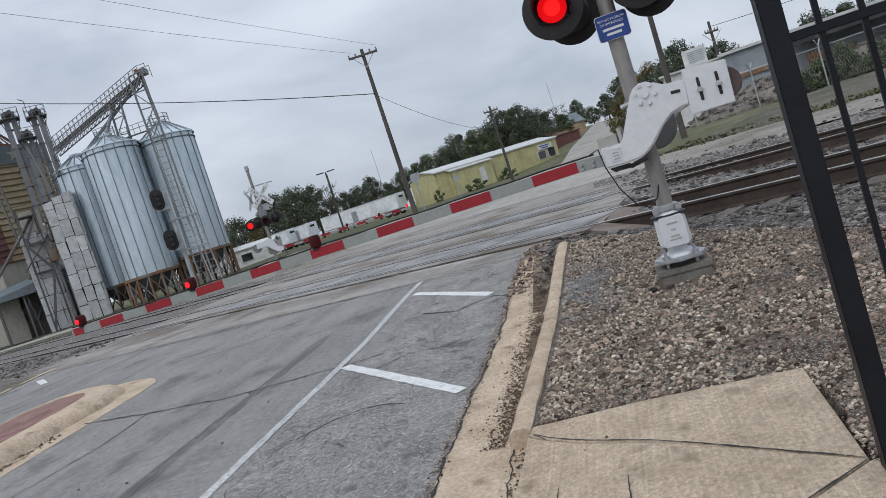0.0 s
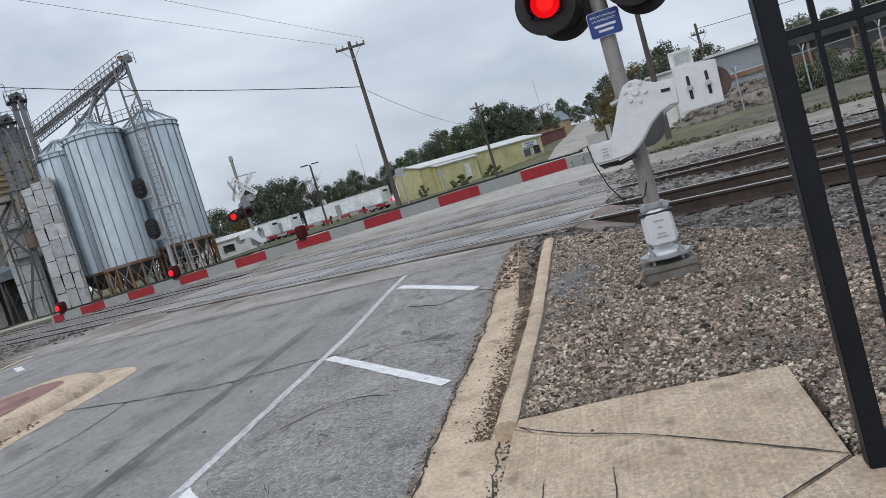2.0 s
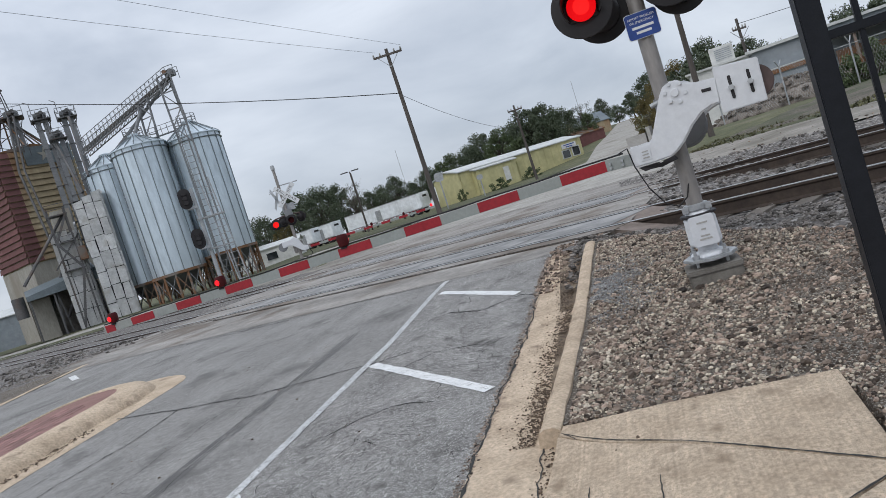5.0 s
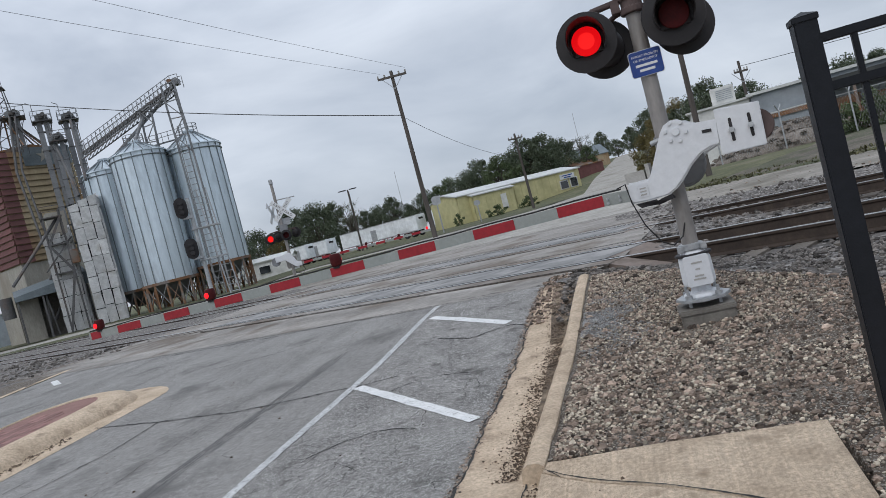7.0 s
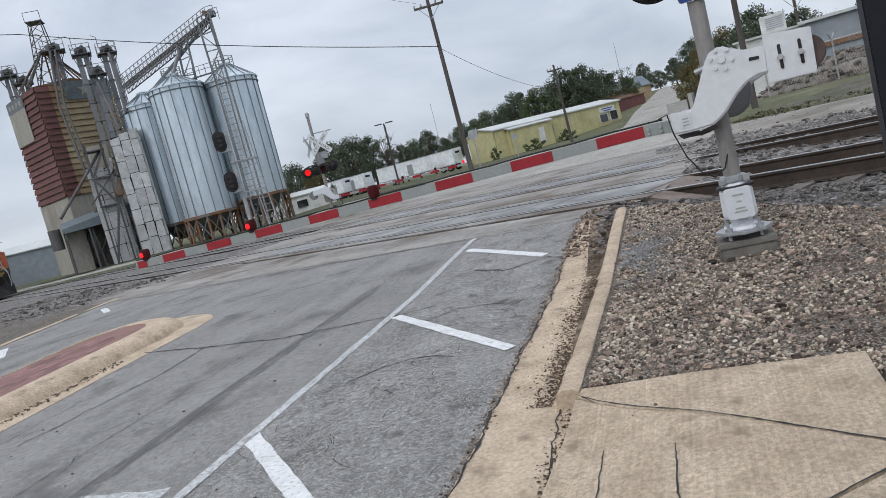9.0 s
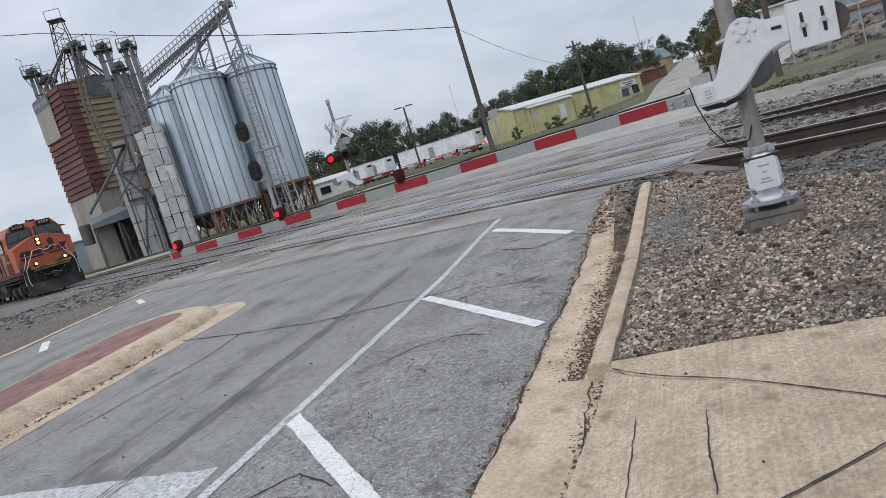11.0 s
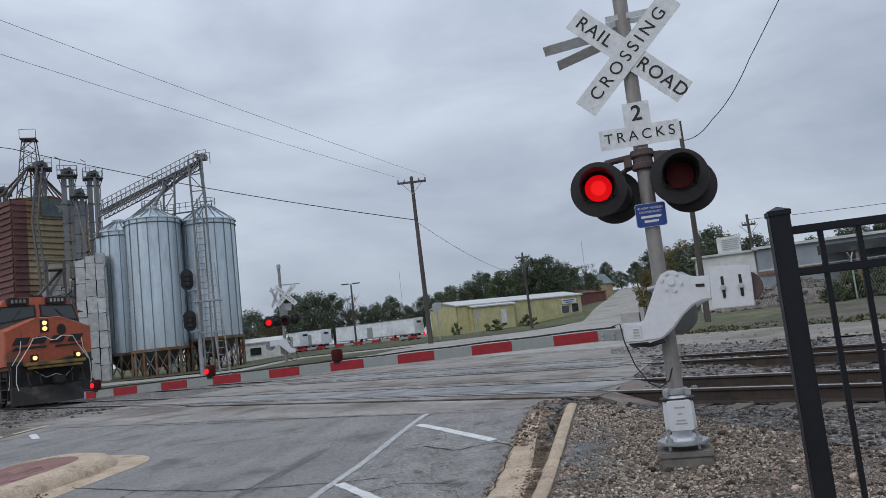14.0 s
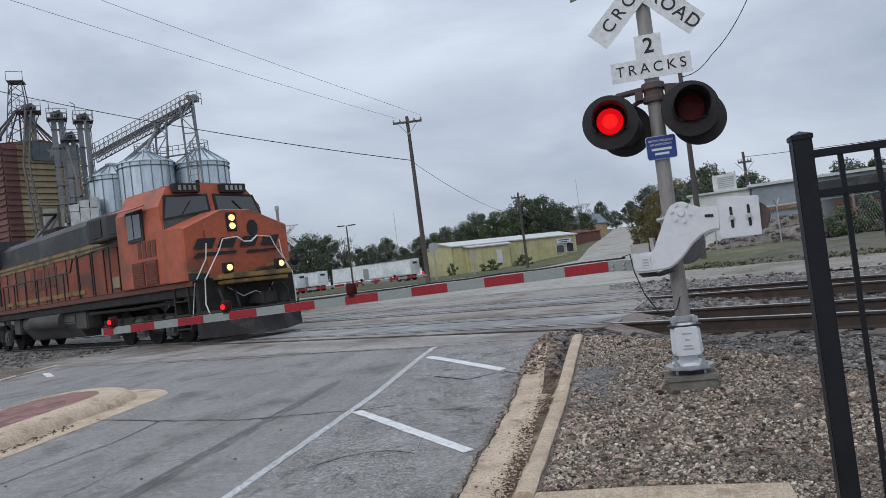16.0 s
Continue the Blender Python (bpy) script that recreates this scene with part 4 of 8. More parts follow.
def flasher(parent, x, z, lit, sense=1):
    """One round red crossing lamp: backboard, hood, housing and lens; where lit is None the lens is left out."""
    back = Matrix.Translation((x, -0.16 * sense, z)) @ Matrix.Rotation(radians(90 * sense), 4, "X")
    board = part("backboard", Shape().lathe([(0.02, 0.0), (0.240, 0.0), (0.244, 0.008), (0.240, 0.022), (0.146, 0.028), (0.146, 0.02), (0.02, 0.02)], 40, back), BLACK, parent, "round matt black backboard", smooth=True)
    hood = Shape()
    n, k = 22, 3
    for j in range(k + 1):
        for i in range(n + 1):
            a = radians(-35 + 250 * i / n)
            deep = 0.03 + (0.26 * j / k) * (0.35 + 0.65 * smooth(-0.5, 0.9, math.sin(a)))
            for r in (0.156, 0.148):
                p = back @ Vector((r * math.cos(a), r * math.sin(a) * sense, deep))
                hood.v.append(tuple(p))
    w = 2 * (n + 1)
    for j in range(k):
        for i in range(n):
            q = j * w + 2 * i
            hood.f += [(q, q + 2, q + w + 2, q + w), (q + 1, q + w + 1, q + w + 3, q + 3)]
    q0 = k * w
    hood.f += [(q0 + 2 * i, q0 + 2 * i + 2, q0 + 2 * i + 3, q0 + 2 * i + 1) for i in range(n)]
    part("hood", hood, BLACK, board, "black sun hood over the lens", smooth=True)
    part("lamp_housing", Shape().lathe([(0.06, -0.20), (0.12, -0.17), (0.155, -0.10), (0.16, 0.0)], 24, back), BLACK, parent, smooth=True)
    if lit is not None:
        part("lens", Shape().lathe([(0.14, 0.022), (0.135, 0.032), (0.08, 0.045), (0.02, 0.05)], 28, back), LENS_LIT if lit else LENS_DARK, board, "glowing red lens" if lit else "dark red unlit lens", smooth=True)
    return board


def crossbuck(parent, z, y, label=""):
    for name, text, turn, off in (("crossbuck_blade", "RAIL ROAD", -45, 0.0), ("crossbuck_blade", "CROSSING", 45, -0.006)):
        m = Matrix.Translation((0, y + off, z)) @ Matrix.Rotation(radians(-turn), 4, "Y")
        b = part(name, Shape().prism(cut_sign(1.22, 0.215, 0.006), 0.005, m), SIGN_WHITE, parent, "white blade with black block capitals")
        if text == "CROSSING":
            lettering("lettering", text, 0.160, LETTER, b, m @ Matrix.Translation((0, -0.0045, 0)) @ FACE, 0.0008, "black capitals", 1.38, 0.0)
        else:
            for word, x in (("RAIL", -0.37), ("ROAD", 0.37)):
                lettering("lettering", word, 0.165, LETTER, b, m @ Matrix.Translation((x, -0.0045, 0)) @ FACE, 0.0008, "black capitals", 1.15, 0.001)


def bars(parent, m, rows, w, h, material):
    """Small writing that cannot be read, as plain bars."""
    for k, share in enumerate(rows):
        z = h / 2 - (k + 0.5) * h / len(rows)
        part("text_bar", Shape().box((0, 0, 0), (w * share, 0.002, h / len(rows) * 0.5), None), material, parent).matrix_local = m @ Matrix.Translation((0, 0, z))


sig = thing("crossing_signal", pose(1.64, 5.85, 0.40, 0, 0, -12), "railway crossing signal mast with red flashers, signs and lowered gate", "crossing signal")
part("foundation", Shape().box((0, 0, 0.03), (0.42, 0.38, 0.13)).box((0.0, 0, 0.11), (0.44, 0.40, 0.05)), CONCRETE_DARK, sig, "dirty concrete foundation block", bevel=0.012)
plate = part("base_plate", octagon(0.22, 0.185, 0.21), GALV, sig, "bright steel base plate", bevel=0.004)
for a in (45, 135, 225, 315):
    bx, by = 0.165 * math.cos(radians(a)), 0.165 * math.sin(radians(a))
    part("anchor_bolt", Shape().cyl((bx, by, 0.14), (bx, by, 0.285), 0.014, n=8).cyl((bx, by, 0.21), (bx, by, 0.24), 0.03, n=6), GALV, plate, bevel=0.002)
cast = Shape().lathe([(0.16, 0.21), (0.15, 0.235), (0.085, 0.25), (0.085, 0.29), (0.135, 0.31), (0.14, 0.33), (0.135, 0.52), (0.11, 0.565), (0.085, 0.60)], 8, Matrix.Rotation(radians(22.5), 4, "Z"))
base = part("base_casting", cast, GATE_WHITE, sig, "white painted junction base", bevel=0.006)
part("door_plate", Shape().prism(cut_sign(0.20, 0.25), 0.02, Matrix.Translation((0, -0.142, 0.43))), GATE_WHITE, base, "white cover plate", bevel=0.004)
part("strap", Shape().lathe([(0.143, 0.545), (0.147, 0.55), (0.147, 0.562), (0.14, 0.567)], 16), BLACK, base, "black strap")
bars(base, Matrix.Translation((0, -0.154, 0.43)), (0.7, 0.0, 0.3, 0.0, 0.6, 0.8), 0.12, 0.16, CONCRETE_GREY)
part("clamp", Shape().lathe([(0.098, 0.59), (0.10, 0.6), (0.10, 0.64), (0.085, 0.645)], 20).box((0.09, -0.06, 0.61), (0.05, 0.05, 0.05)).box((-0.09, -0.06, 0.61), (0.05, 0.05, 0.05)), GALV, base, bevel=0.004)
part("mast", Shape().lathe([(0.066, 0.55), (0.065, 2.2), (0.064, 4.3)], 28), MAST, sig, "weathered round aluminium mast", smooth=True)
crossbuck(sig, 3.60, -0.085)
for a, b in (((-0.74, 0.10, 3.84), (-0.06, 0.10, 3.90)), ((-0.63, 0.16, 3.69), (-0.06, 0.10, 3.84))):
    a, b = Vector(a), Vector(b)
    m = Matrix.Translation((a + b) / 2) @ Matrix.Rotation(-math.atan2(b.z - a.z, b.x - a.x), 4, "Y") @ Matrix.Rotation(radians(84), 4, "X")
    part("rear_blade", Shape().prism(cut_sign((b - a).length, 0.20, 0.006), 0.006, m), SIGN_WHITE, sig, "blade for the other way, seen on edge")
part("strap_bracket", Shape().box((0.06, -0.05, 3.97), (0.42, 0.006, 0.05)).box((0.06, 0.09, 3.97), (0.42, 0.006, 0.05)), GALV, sig, "perforated steel strap")
part("blade_bracket", Shape().box((0, 0.0, 3.80), (0.36, 0.03, 0.04)).box((0, 0, 3.62), (0.2, 0.15, 0.05)), GALV, sig)
tr = part("tracks_sign", Shape().prism([(-0.345, -0.09), (0.345, -0.09), (0.345, 0.09), (0.115, 0.09), (0.115, 0.30), (-0.115, 0.30), (-0.115, 0.09), (-0.345, 0.09)], 0.005, Matrix.Translation((0, -0.08, 2.86))), SIGN_WHITE, sig, "white inverted T sign, two tracks")
lettering("lettering", "TRACKS", 0.128, LETTER, tr, Matrix.Translation((0, -0.0845, 2.86)) @ FACE, 0.0008, "black capitals", 1.42, 0.0)
lettering("lettering", "2", 0.19, LETTER, tr, Matrix.Translation((0, -0.0845, 3.055)) @ FACE, 0.0008, "black numeral", 1.0, 0.003)
blue = part("notice_sign", Shape().prism(cut_sign(0.25, 0.20), 0.004, Matrix.Translation((0.0, -0.085, 2.145))), SIGN_BLUE, sig, "small blue emergency notice")
part("rim", Shape().prism(cut_sign(0.258, 0.208), 0.003, Matrix.Translation((0.0, -0.0825, 2.145))), SIGN_WHITE, blue, "white rim")
lettering("lettering", "REPORT PROBLEM", 0.026, SIGN_WHITE, blue, Matrix.Translation((0, -0.0885, 2.205)) @ FACE, 0.0005)
lettering("lettering", "OR EMERGENCY", 0.026, SIGN_WHITE, blue, Matrix.Translation((0, -0.0885, 2.172)) @ FACE, 0.0005)
bars(blue, Matrix.Translation((0, -0.0885, 2.11)), (0.85, 0.6), 0.2, 0.08, SIGN_WHITE)
# lamp arm: clamp, two bent pipes, four lamps
arm = part("lamp_crossarm", Shape().tube([(-0.36, -0.02, 2.50), (-0.36, -0.02, 2.62), (-0.32, -0.01, 2.67), (0, 0.0, 2.70), (0.32, 0.01, 2.67), (0.36, 0.02, 2.62), (0.36, 0.02, 2.50)], 0.027, 10).tube([(-0.30, 0.14, 2.52), (-0.14, 0.06, 2.60), (0, 0.05, 2.62), (0.14, 0.06, 2.60), (0.30, 0.14, 2.52)], 0.022, 8), PIPE_BROWN, sig, "rusty brown bent pipe crossarm", smooth=True)
part("collar", Shape().lathe([(0.07, 2.56), (0.10, 2.565), (0.105, 2.61), (0.085, 2.62), (0.085, 2.67), (0.105, 2.68), (0.10, 2.735), (0.07, 2.74)], 20).box((0.13, -0.02, 2.65), (0.07, 0.05, 0.11)).box((-0.13, -0.02, 2.65), (0.07, 0.05, 0.11)), PIPE_BROWN, sig, "brown cast collar", bevel=0.004)
lamp_l = flasher(sig, -0.41, 2.42, None)
lamp_r = flasher(sig, 0.275, 2.43, None)
flasher(sig, -0.28, 2.38, None, -1)
flasher(sig, 0.37, 2.39, None, -1)


def added_flash_drum(board, x, z):
    """Added drum, not a part of the real lamp: one half carries the lit lens, the other half the dark one; it turns in
    place of switching.
    """
    drum = part("lamp_drum", Shape().lathe([(0.119, -0.10), (0.123, -0.09), (0.123, 0.09), (0.119, 0.10)], 24, Matrix.Diagonal((1, 0.25, 1, 1))), BLACK, board, "added turning drum that stands in for lamp switching")
    drum.location = (x, -0.185, z)
    for side, m, label in ((-1, LENS_LIT, "glowing red lens"), (1, LENS_DARK, "dark red unlit lens")):
        part("lens", Shape().lathe([(0.117, 0.0), (0.111, 0.008), (0.07, 0.018), (0.015, 0.02)], 28, Matrix.Translation((0, side * 0.036, 0)) @ Matrix.Rotation(radians(-90 * side), 4, "X")), m, drum, label, smooth=True)
    part("lamp_core", Shape().lathe([(0.075, 0.0), (0.05, 0.006), (0.01, 0.008)], 24, Matrix.Translation((0, -0.052, 0)) @ Matrix.Rotation(radians(90), 4, "X")), LENS_CORE, drum, "bright core of the lit lens", smooth=True)
    return drum


drum_l, drum_r = added_flash_drum(lamp_l, -0.41, 2.42), added_flash_drum(lamp_r, 0.275, 2.43)

# gate mechanism behind the mast, gate casting before it; local x points along the arm
mech = part("gate_mechanism", Shape().lathe([(0.05, -0.14), (0.165, -0.13), (0.18, -0.08), (0.18, 0.10), (0.165, 0.13), (0.05, 0.14)], 24, Matrix.Translation((0.10, 0.17, 1.27)) @ Matrix.Rotation(radians(90), 4, "X")).box((0.10, 0.17, 1.42), (0.34, 0.28, 0.30)), STEEL_GREY, sig, "dull grey gate mechanism case", bevel=0.012)
GATE = Matrix.Translation((0.055, -0.19, -0.40)) @ Matrix.Rotation(radians(12), 4, "Z") @ Matrix.Rotation(math.atan2(0.41, -0.912), 4, "Z")
out = [(0.43, 1.642), (0.27, 1.628), (0.235, 1.66), (0.09, 1.96), (0.05, 2.015), (-0.01, 2.04), (-0.06, 2.035), (-0.12, 1.995), (-0.195, 1.968), (-0.348, 1.955), (-0.335, 1.76), (-0.26, 1.757), (-0.18, 1.73), (-0.09, 1.66), (0.0, 1.56), (0.06, 1.51), (0.12, 1.476), (0.279, 1.466), (0.433, 1.470)]
gate = part("gate_arm_support", Shape().prism(out, 0.07, GATE), GATE_WHITE, sig, "white S-shaped gate arm casting", bevel=0.012, smooth=True)
part("weight_plate", Shape().prism([(-0.335, 2.03), (-0.655, 2.0), (-0.645, 1.672), (-0.325, 1.675)], 0.03, GATE @ Matrix.Translation((0, 0.02, 0))), GATE_WHITE, gate, "white counterweight plate", bevel=0.006)
for x in (-0.431, -0.568):
    part("slot", Shape().prism([(x + 0.012 * math.cos(a), (1.925 if a < math.pi else 1.768) + 0.012 * math.sin(a)) for a in (math.pi * k / 6 + (0.001 if k < 7 else -math.pi / 6 + 0.002) for k in range(14))], 0.004, GATE @ Matrix.Translation((0, 0.037, 0))), BLACK, gate, "dark bolt slot")
    part("slot_bolt", Shape().cyl((x, 0.03, 1.845), (x, 0.07, 1.845), 0.022, n=6), GALV, gate).matrix_local = GATE
part("small_slot", Shape().prism([(-0.22, 1.90), (-0.29, 1.895), (-0.29, 1.87), (-0.22, 1.875)], 0.004, GATE @ Matrix.Translation((0, 0.037, 0))), BLACK, gate)
for dx, dz, r in ((0, 0, 0.035), (0.075, 0.02, 0.017), (0.03, 0.075, 0.017), (-0.05, 0.06, 0.017), (-0.075, -0.02, 0.017), (-0.02, -0.075, 0.017), (0.05, -0.055, 0.017)):
    part("bolt_head", Shape().cyl((-0.032 + dx, 0.03, 1.942 + dz), (-0.032 + dx, 0.05, 1.942 + dz), r, r * 0.85, 10), GATE_WHITE, gate).matrix_local = GATE
part("maker_panel", Shape().prism([(0.27, 1.50), (0.36, 1.50), (0.36, 1.60), (0.27, 1.60)], 0.01, GATE @ Matrix.Translation((0, 0.034, 0))), GATE_WHITE, gate, "raised square maker panel", bevel=0.004)
part("maker_mark", Shape().box((0.315, 0.041, 1.575), (0.05, 0.004, 0.01)).box((0.315, 0.041, 1.55), (0.05, 0.004, 0.01)).box((0.315, 0.041, 1.525), (0.05, 0.004, 0.01)), CONCRETE_GREY, gate).matrix_local = GATE
part("counterweight", Shape().cyl((-0.60, -0.10, 1.83), (-0.60, -0.02, 1.83), 0.125, n=24), PIPE_BROWN, gate, "rusty brown round counterweight", bevel=0.006).matrix_local = GATE
part("far_support", Shape().prism(out, 0.05), GATE_WHITE, gate, "second casting behind the mast", bevel=0.008).matrix_local = GATE @ Matrix.Translation((0, -0.44, 0))
part("pivot_shaft", Shape().cyl((-0.03, -0.44, 1.94), (-0.03, 0.0, 1.94), 0.03, n=12).cyl((0.20, -0.12, 1.905), (0.06, -0.12, 1.93), 0.022, n=10), GALV, gate).matrix_local = GATE
part("toe_bracket", Shape().prism([(0.40, 1.46), (0.25, 1.46), (0.22, 1.415), (0.20, 1.46), (0.12, 1.475), (0.10, 1.44), (0.36, 1.42)], 0.10), BLACK, gate, "dark bracket under the casting").matrix_local = GATE @ Matrix.Translation((0, -0.03, 0))
part("arm_clip", Shape().box((0.36, -0.05, 1.68), (0.16, 0.10, 0.08)).box((0.25, -0.05, 1.70), (0.03, 0.12, 0.12)), CONCRETE_GREY, gate, "grey breakaway clip").matrix_local = GATE
cable = [(0.52, 0.03, 1.62), (0.44, 0.06, 1.64), (0.42, 0.06, 1.48), (0.36, 0.05, 1.28), (0.27, 0.02, 1.12), (0.19, -0.02, 1.07), (0.12, -0.08, 1.12), (0.08, -0.12, 1.24), (0.05, -0.15, 1.42)]
part("drop_cable", Shape().tube(cable, 0.006, 6), WIRE, gate, "black looping cable").matrix_local = GATE

# the lowered arm, in bands of equal length
ARM = GATE @ Matrix.Translation((0, -0.02, 0))
boom = part("gate_arm", Shape().prism([(0.44, 1.492), (0.64, 1.503), (7.32, 1.395), (7.32, 1.49), (0.64, 1.60), (0.44, 1.59)], 0.022, ARM), ARM_WHITE, sig, "long red and grey-white striped gate arm")


def arm_z(x, up):
    return 1.503 - (x - 0.64) * 0.0162 + (0.003 if not up else 0.094)


edges = [0.66 + 0.408 * i for i in range(17)] 
for i in range(0, 16, 2):
    a, b = edges[i], edges[i + 1]
    part("red_band", Shape().prism([(a, arm_z(a, 0)), (b, arm_z(b, 0)), (b, arm_z(b, 1)), (a, arm_z(a, 1))], 0.030, ARM), ARM_RED, boom, "red reflective band")
part("red_band", Shape().prism([(7.10, arm_z(7.10, 0)), (7.28, arm_z(7.28, 0)), (7.28, arm_z(7.28, 1)), (7.10, arm_z(7.10, 1))], 0.030, ARM), ARM_RED, boom, "red reflective band")
part("arm_cable", Shape().tube([(0.5 + 0.4 * i, 0.0, 1.612 - 0.0162 * (0.4 * i) + 0.006 * (i % 2)) for i in range(18)], 0.008, 6), WIRE, boom, "black lamp cable").matrix_local = ARM
for x in (0.62, 0.52):
    part("rivet", Shape().cyl((x, 0.01, 1.56), (x, 0.03, 1.56), 0.012, n=8).cyl((x, 0.01, 1.525), (x, 0.03, 1.525), 0.012, n=8), GALV, boom).matrix_local = ARM


def arm_lamp(x):
    """A dark red ball lamp; its lit face is a part of its own, so that it can turn away in place of switching off."""
    z = arm_z(x, 1)
    h = part("arm_lamp", Shape().lathe([(0.03, 0.0), (0.055, 0.01), (0.06, 0.05), (0.06, 0.10), (0.05, 0.125), (0.02, 0.13)], 16, ARM @ Matrix.Translation((x, 0.0, z + 0.005))), LENS_DARK, boom, "small round dark red gate lamp", smooth=True)
    part("lamp_foot", Shape().box((0, 0, 0), (0.07, 0.05, 0.03)), BLACK, h).matrix_local = ARM @ Matrix.Translation((x, 0, z + 0.0))
    face = part("lamp_face", Shape().lathe([(0.033, 0.0), (0.029, 0.010), (0.01, 0.014)], 16, Matrix.Translation((0, 0.058, 0)) @ Matrix.Rotation(radians(-90), 4, "X")), LED_RED, boom, "glowing red face")
    face.matrix_local = ARM @ Matrix.Translation((x, 0, z + 0.065))
    return face


arm_lamp(7.10)
face_a, face_b = arm_lamp(5.19), arm_lamp(3.43)


# ---- black fence beside the footway ----
def fence():
    t = thing("metal_fence", pose(1.25, 2.40, 0.20, 0, 0, -13), "black steel picket fence with square capped post", "fence")
    post = part("post", Shape().box((0, 0, 0.93), (0.078, 0.078, 1.86)), BLACK_METAL, t, "square black post", bevel=0.004)
    part("post_cap", Shape().box((0, 0, 1.865), (0.088, 0.088, 0.02)).add([(-0.044, -0.044, 1.875), (0.044, -0.044, 1.875), (0.044, 0.044, 1.875), (-0.044, 0.044, 1.875), (0, 0, 1.895)], [(0, 1, 4), (1, 2, 4), (2, 3, 4), (3, 0, 4)]), BLACK_METAL, post, "pyramid post cap", bevel=0.002)
    part("post_foot", Shape().box((0, 0, 0.006), (0.12, 0.12, 0.012)), BLACK_METAL, post, bevel=0.003)
    for z in (0.13, 1.62, 1.79):
        part("rail", Shape().box((1.26, 0, z), (2.44, 0.032, 0.032)), BLACK_METAL, t, bevel=0.003)
    for i in range(17):
        part("picket", Shape().box((0.145 + 0.138 * i, 0, 0.96), (0.020, 0.020, 1.68)), BLACK_METAL, t, bevel=0.002)
    far = part("post", Shape().box((2.52, 0, 0.90), (0.078, 0.078, 1.92)), BLACK_METAL, t, "square black post", bevel=0.004)


fence()


# ---- across the tracks: the far crossing signal ----
def ground_at(x, y):
    return land(x, y)


def far_signal(x, y, turn):
    """The signal over the tracks: mast, two crossbucks back to back, four lamps, white casting and striped arm."""
    z0 = ground_at(x, y)
    t = thing("crossing_signal", pose(x, y, z0, 0, 0, turn), "far crossing signal with red flashers and lowered gate", "crossing signal")
    part("mast", Shape().lathe([(0.07, 0), (0.065, 4.75)], 14), MAST, t, "weathered mast", smooth=True)
    part("foundation", Shape().box((0, 0, 0.1), (0.5, 0.5, 0.3)), CONCRETE_GREY, t)
    part("mast_top", Shape().lathe([(0.07, 4.70), (0.09, 4.72), (0.09, 4.90), (0.04, 4.94)], 12), GALV, t, bevel=0.01)
    part("cap_bracket", Shape().beam((0, 0, 3.98), (0.85, 0.1, 3.98), 0.045).beam((0, 0, 3.9), (-0.5, 0.1, 3.75), 0.04), GALV, t, "thin steel strap")
    for turn2, y2, word in ((45, -0.10, "CROSSING"), (-45, -0.108, "RAIL ROAD")):
        m = Matrix.Translation((0.22, y2, 3.50)) @ Matrix.Rotation(radians(-turn2 if word == "CROSSING" else -turn2), 4, "Y")
        b = part("crossbuck_blade", Shape().prism(cut_sign(1.22, 0.21), 0.006, m), SIGN_WHITE, t, "white crossbuck blade")
        lettering("lettering", word, 0.15, LETTER, b, m @ Matrix.Translation((0, -0.0045, 0)) @ FACE, 0.0008, "black capitals", 1.3)
    for turn2 in (45, -45):
        m = Matrix.Translation((-0.28, 0.14, 3.45)) @ Matrix.Rotation(radians(74), 4, "Z") @ Matrix.Rotation(radians(turn2), 4, "Y")
        part("rear_blade", Shape().prism(cut_sign(1.22, 0.21), 0.006, m), SIGN_WHITE, t, "blade for the other way")
    part("tracks_sign", Shape().prism(cut_sign(0.55, 0.32), 0.006, Matrix.Translation((0.12, 0.1, 2.98))), GALV, t, "grey back of a sign")
    part("junction_box", Shape().box((0.05, 0.0, 2.72), (0.34, 0.24, 0.3)), STEEL_GREY, t, bevel=0.02)
    part("crossarm", Shape().tube([(-0.62, -0.1, 2.45), (-0.6, -0.1, 2.6), (0, 0, 2.66), (0.5, 0.1, 2.6), (0.52, 0.1, 2.45)], 0.03, 8), PIPE_BROWN, t, smooth=True)
    lamps = []
    for x2, y2, z2, front, back in ((-0.60, -0.15, 2.36, True, 0), (0.10, -0.12, 2.38, True, 0), (-0.30, 0.2, 2.40, False, 180), (0.50, 0.2, 2.42, False, 150)):
        m = Matrix.Translation((x2, y2, z2)) @ Matrix.Rotation(radians(back), 4, "Z") @ Matrix.Rotation(radians(90), 4, "X")
        b = part("backboard", Shape().lathe([(0.02, 0), (0.235, 0), (0.24, 0.02), (0.15, 0.03), (0.15, 0.2), (0.14, 0.2), (0.14, 0.03), (0.02, 0.03)], 24, m), BLACK, t, "round black backboard")
        part("lamp_housing", Shape().lathe([(0.07, -0.16), (0.13, -0.12), (0.15, 0.0)], 16, m), BLACK, b, smooth=True)
        if front:
            part("lens", Shape().lathe([(0.14, 0.035), (0.02, 0.05)], 20, m), LENS_DARK, b, "dark red lens")
            lit = part("lit_lens", Shape().lathe([(0.132, 0.052), (0.02, 0.062)], 20, Matrix.Rotation(radians(90), 4, "X")), LENS_CORE, t, "glowing red lens")
            lit.location = (x2, y2, z2)
            lamps.append(lit)
    part("mechanism", Shape().box((0.0, 0.15, 1.15), (0.45, 0.36, 0.5)), MAST, t, bevel=0.03)
    part("counterweight", Shape().cyl((-0.62, -0.22, 1.33), (-0.62, -0.16, 1.33), 0.2, n=20), STEEL_GREY, t, "grey round counterweight", bevel=0.01)
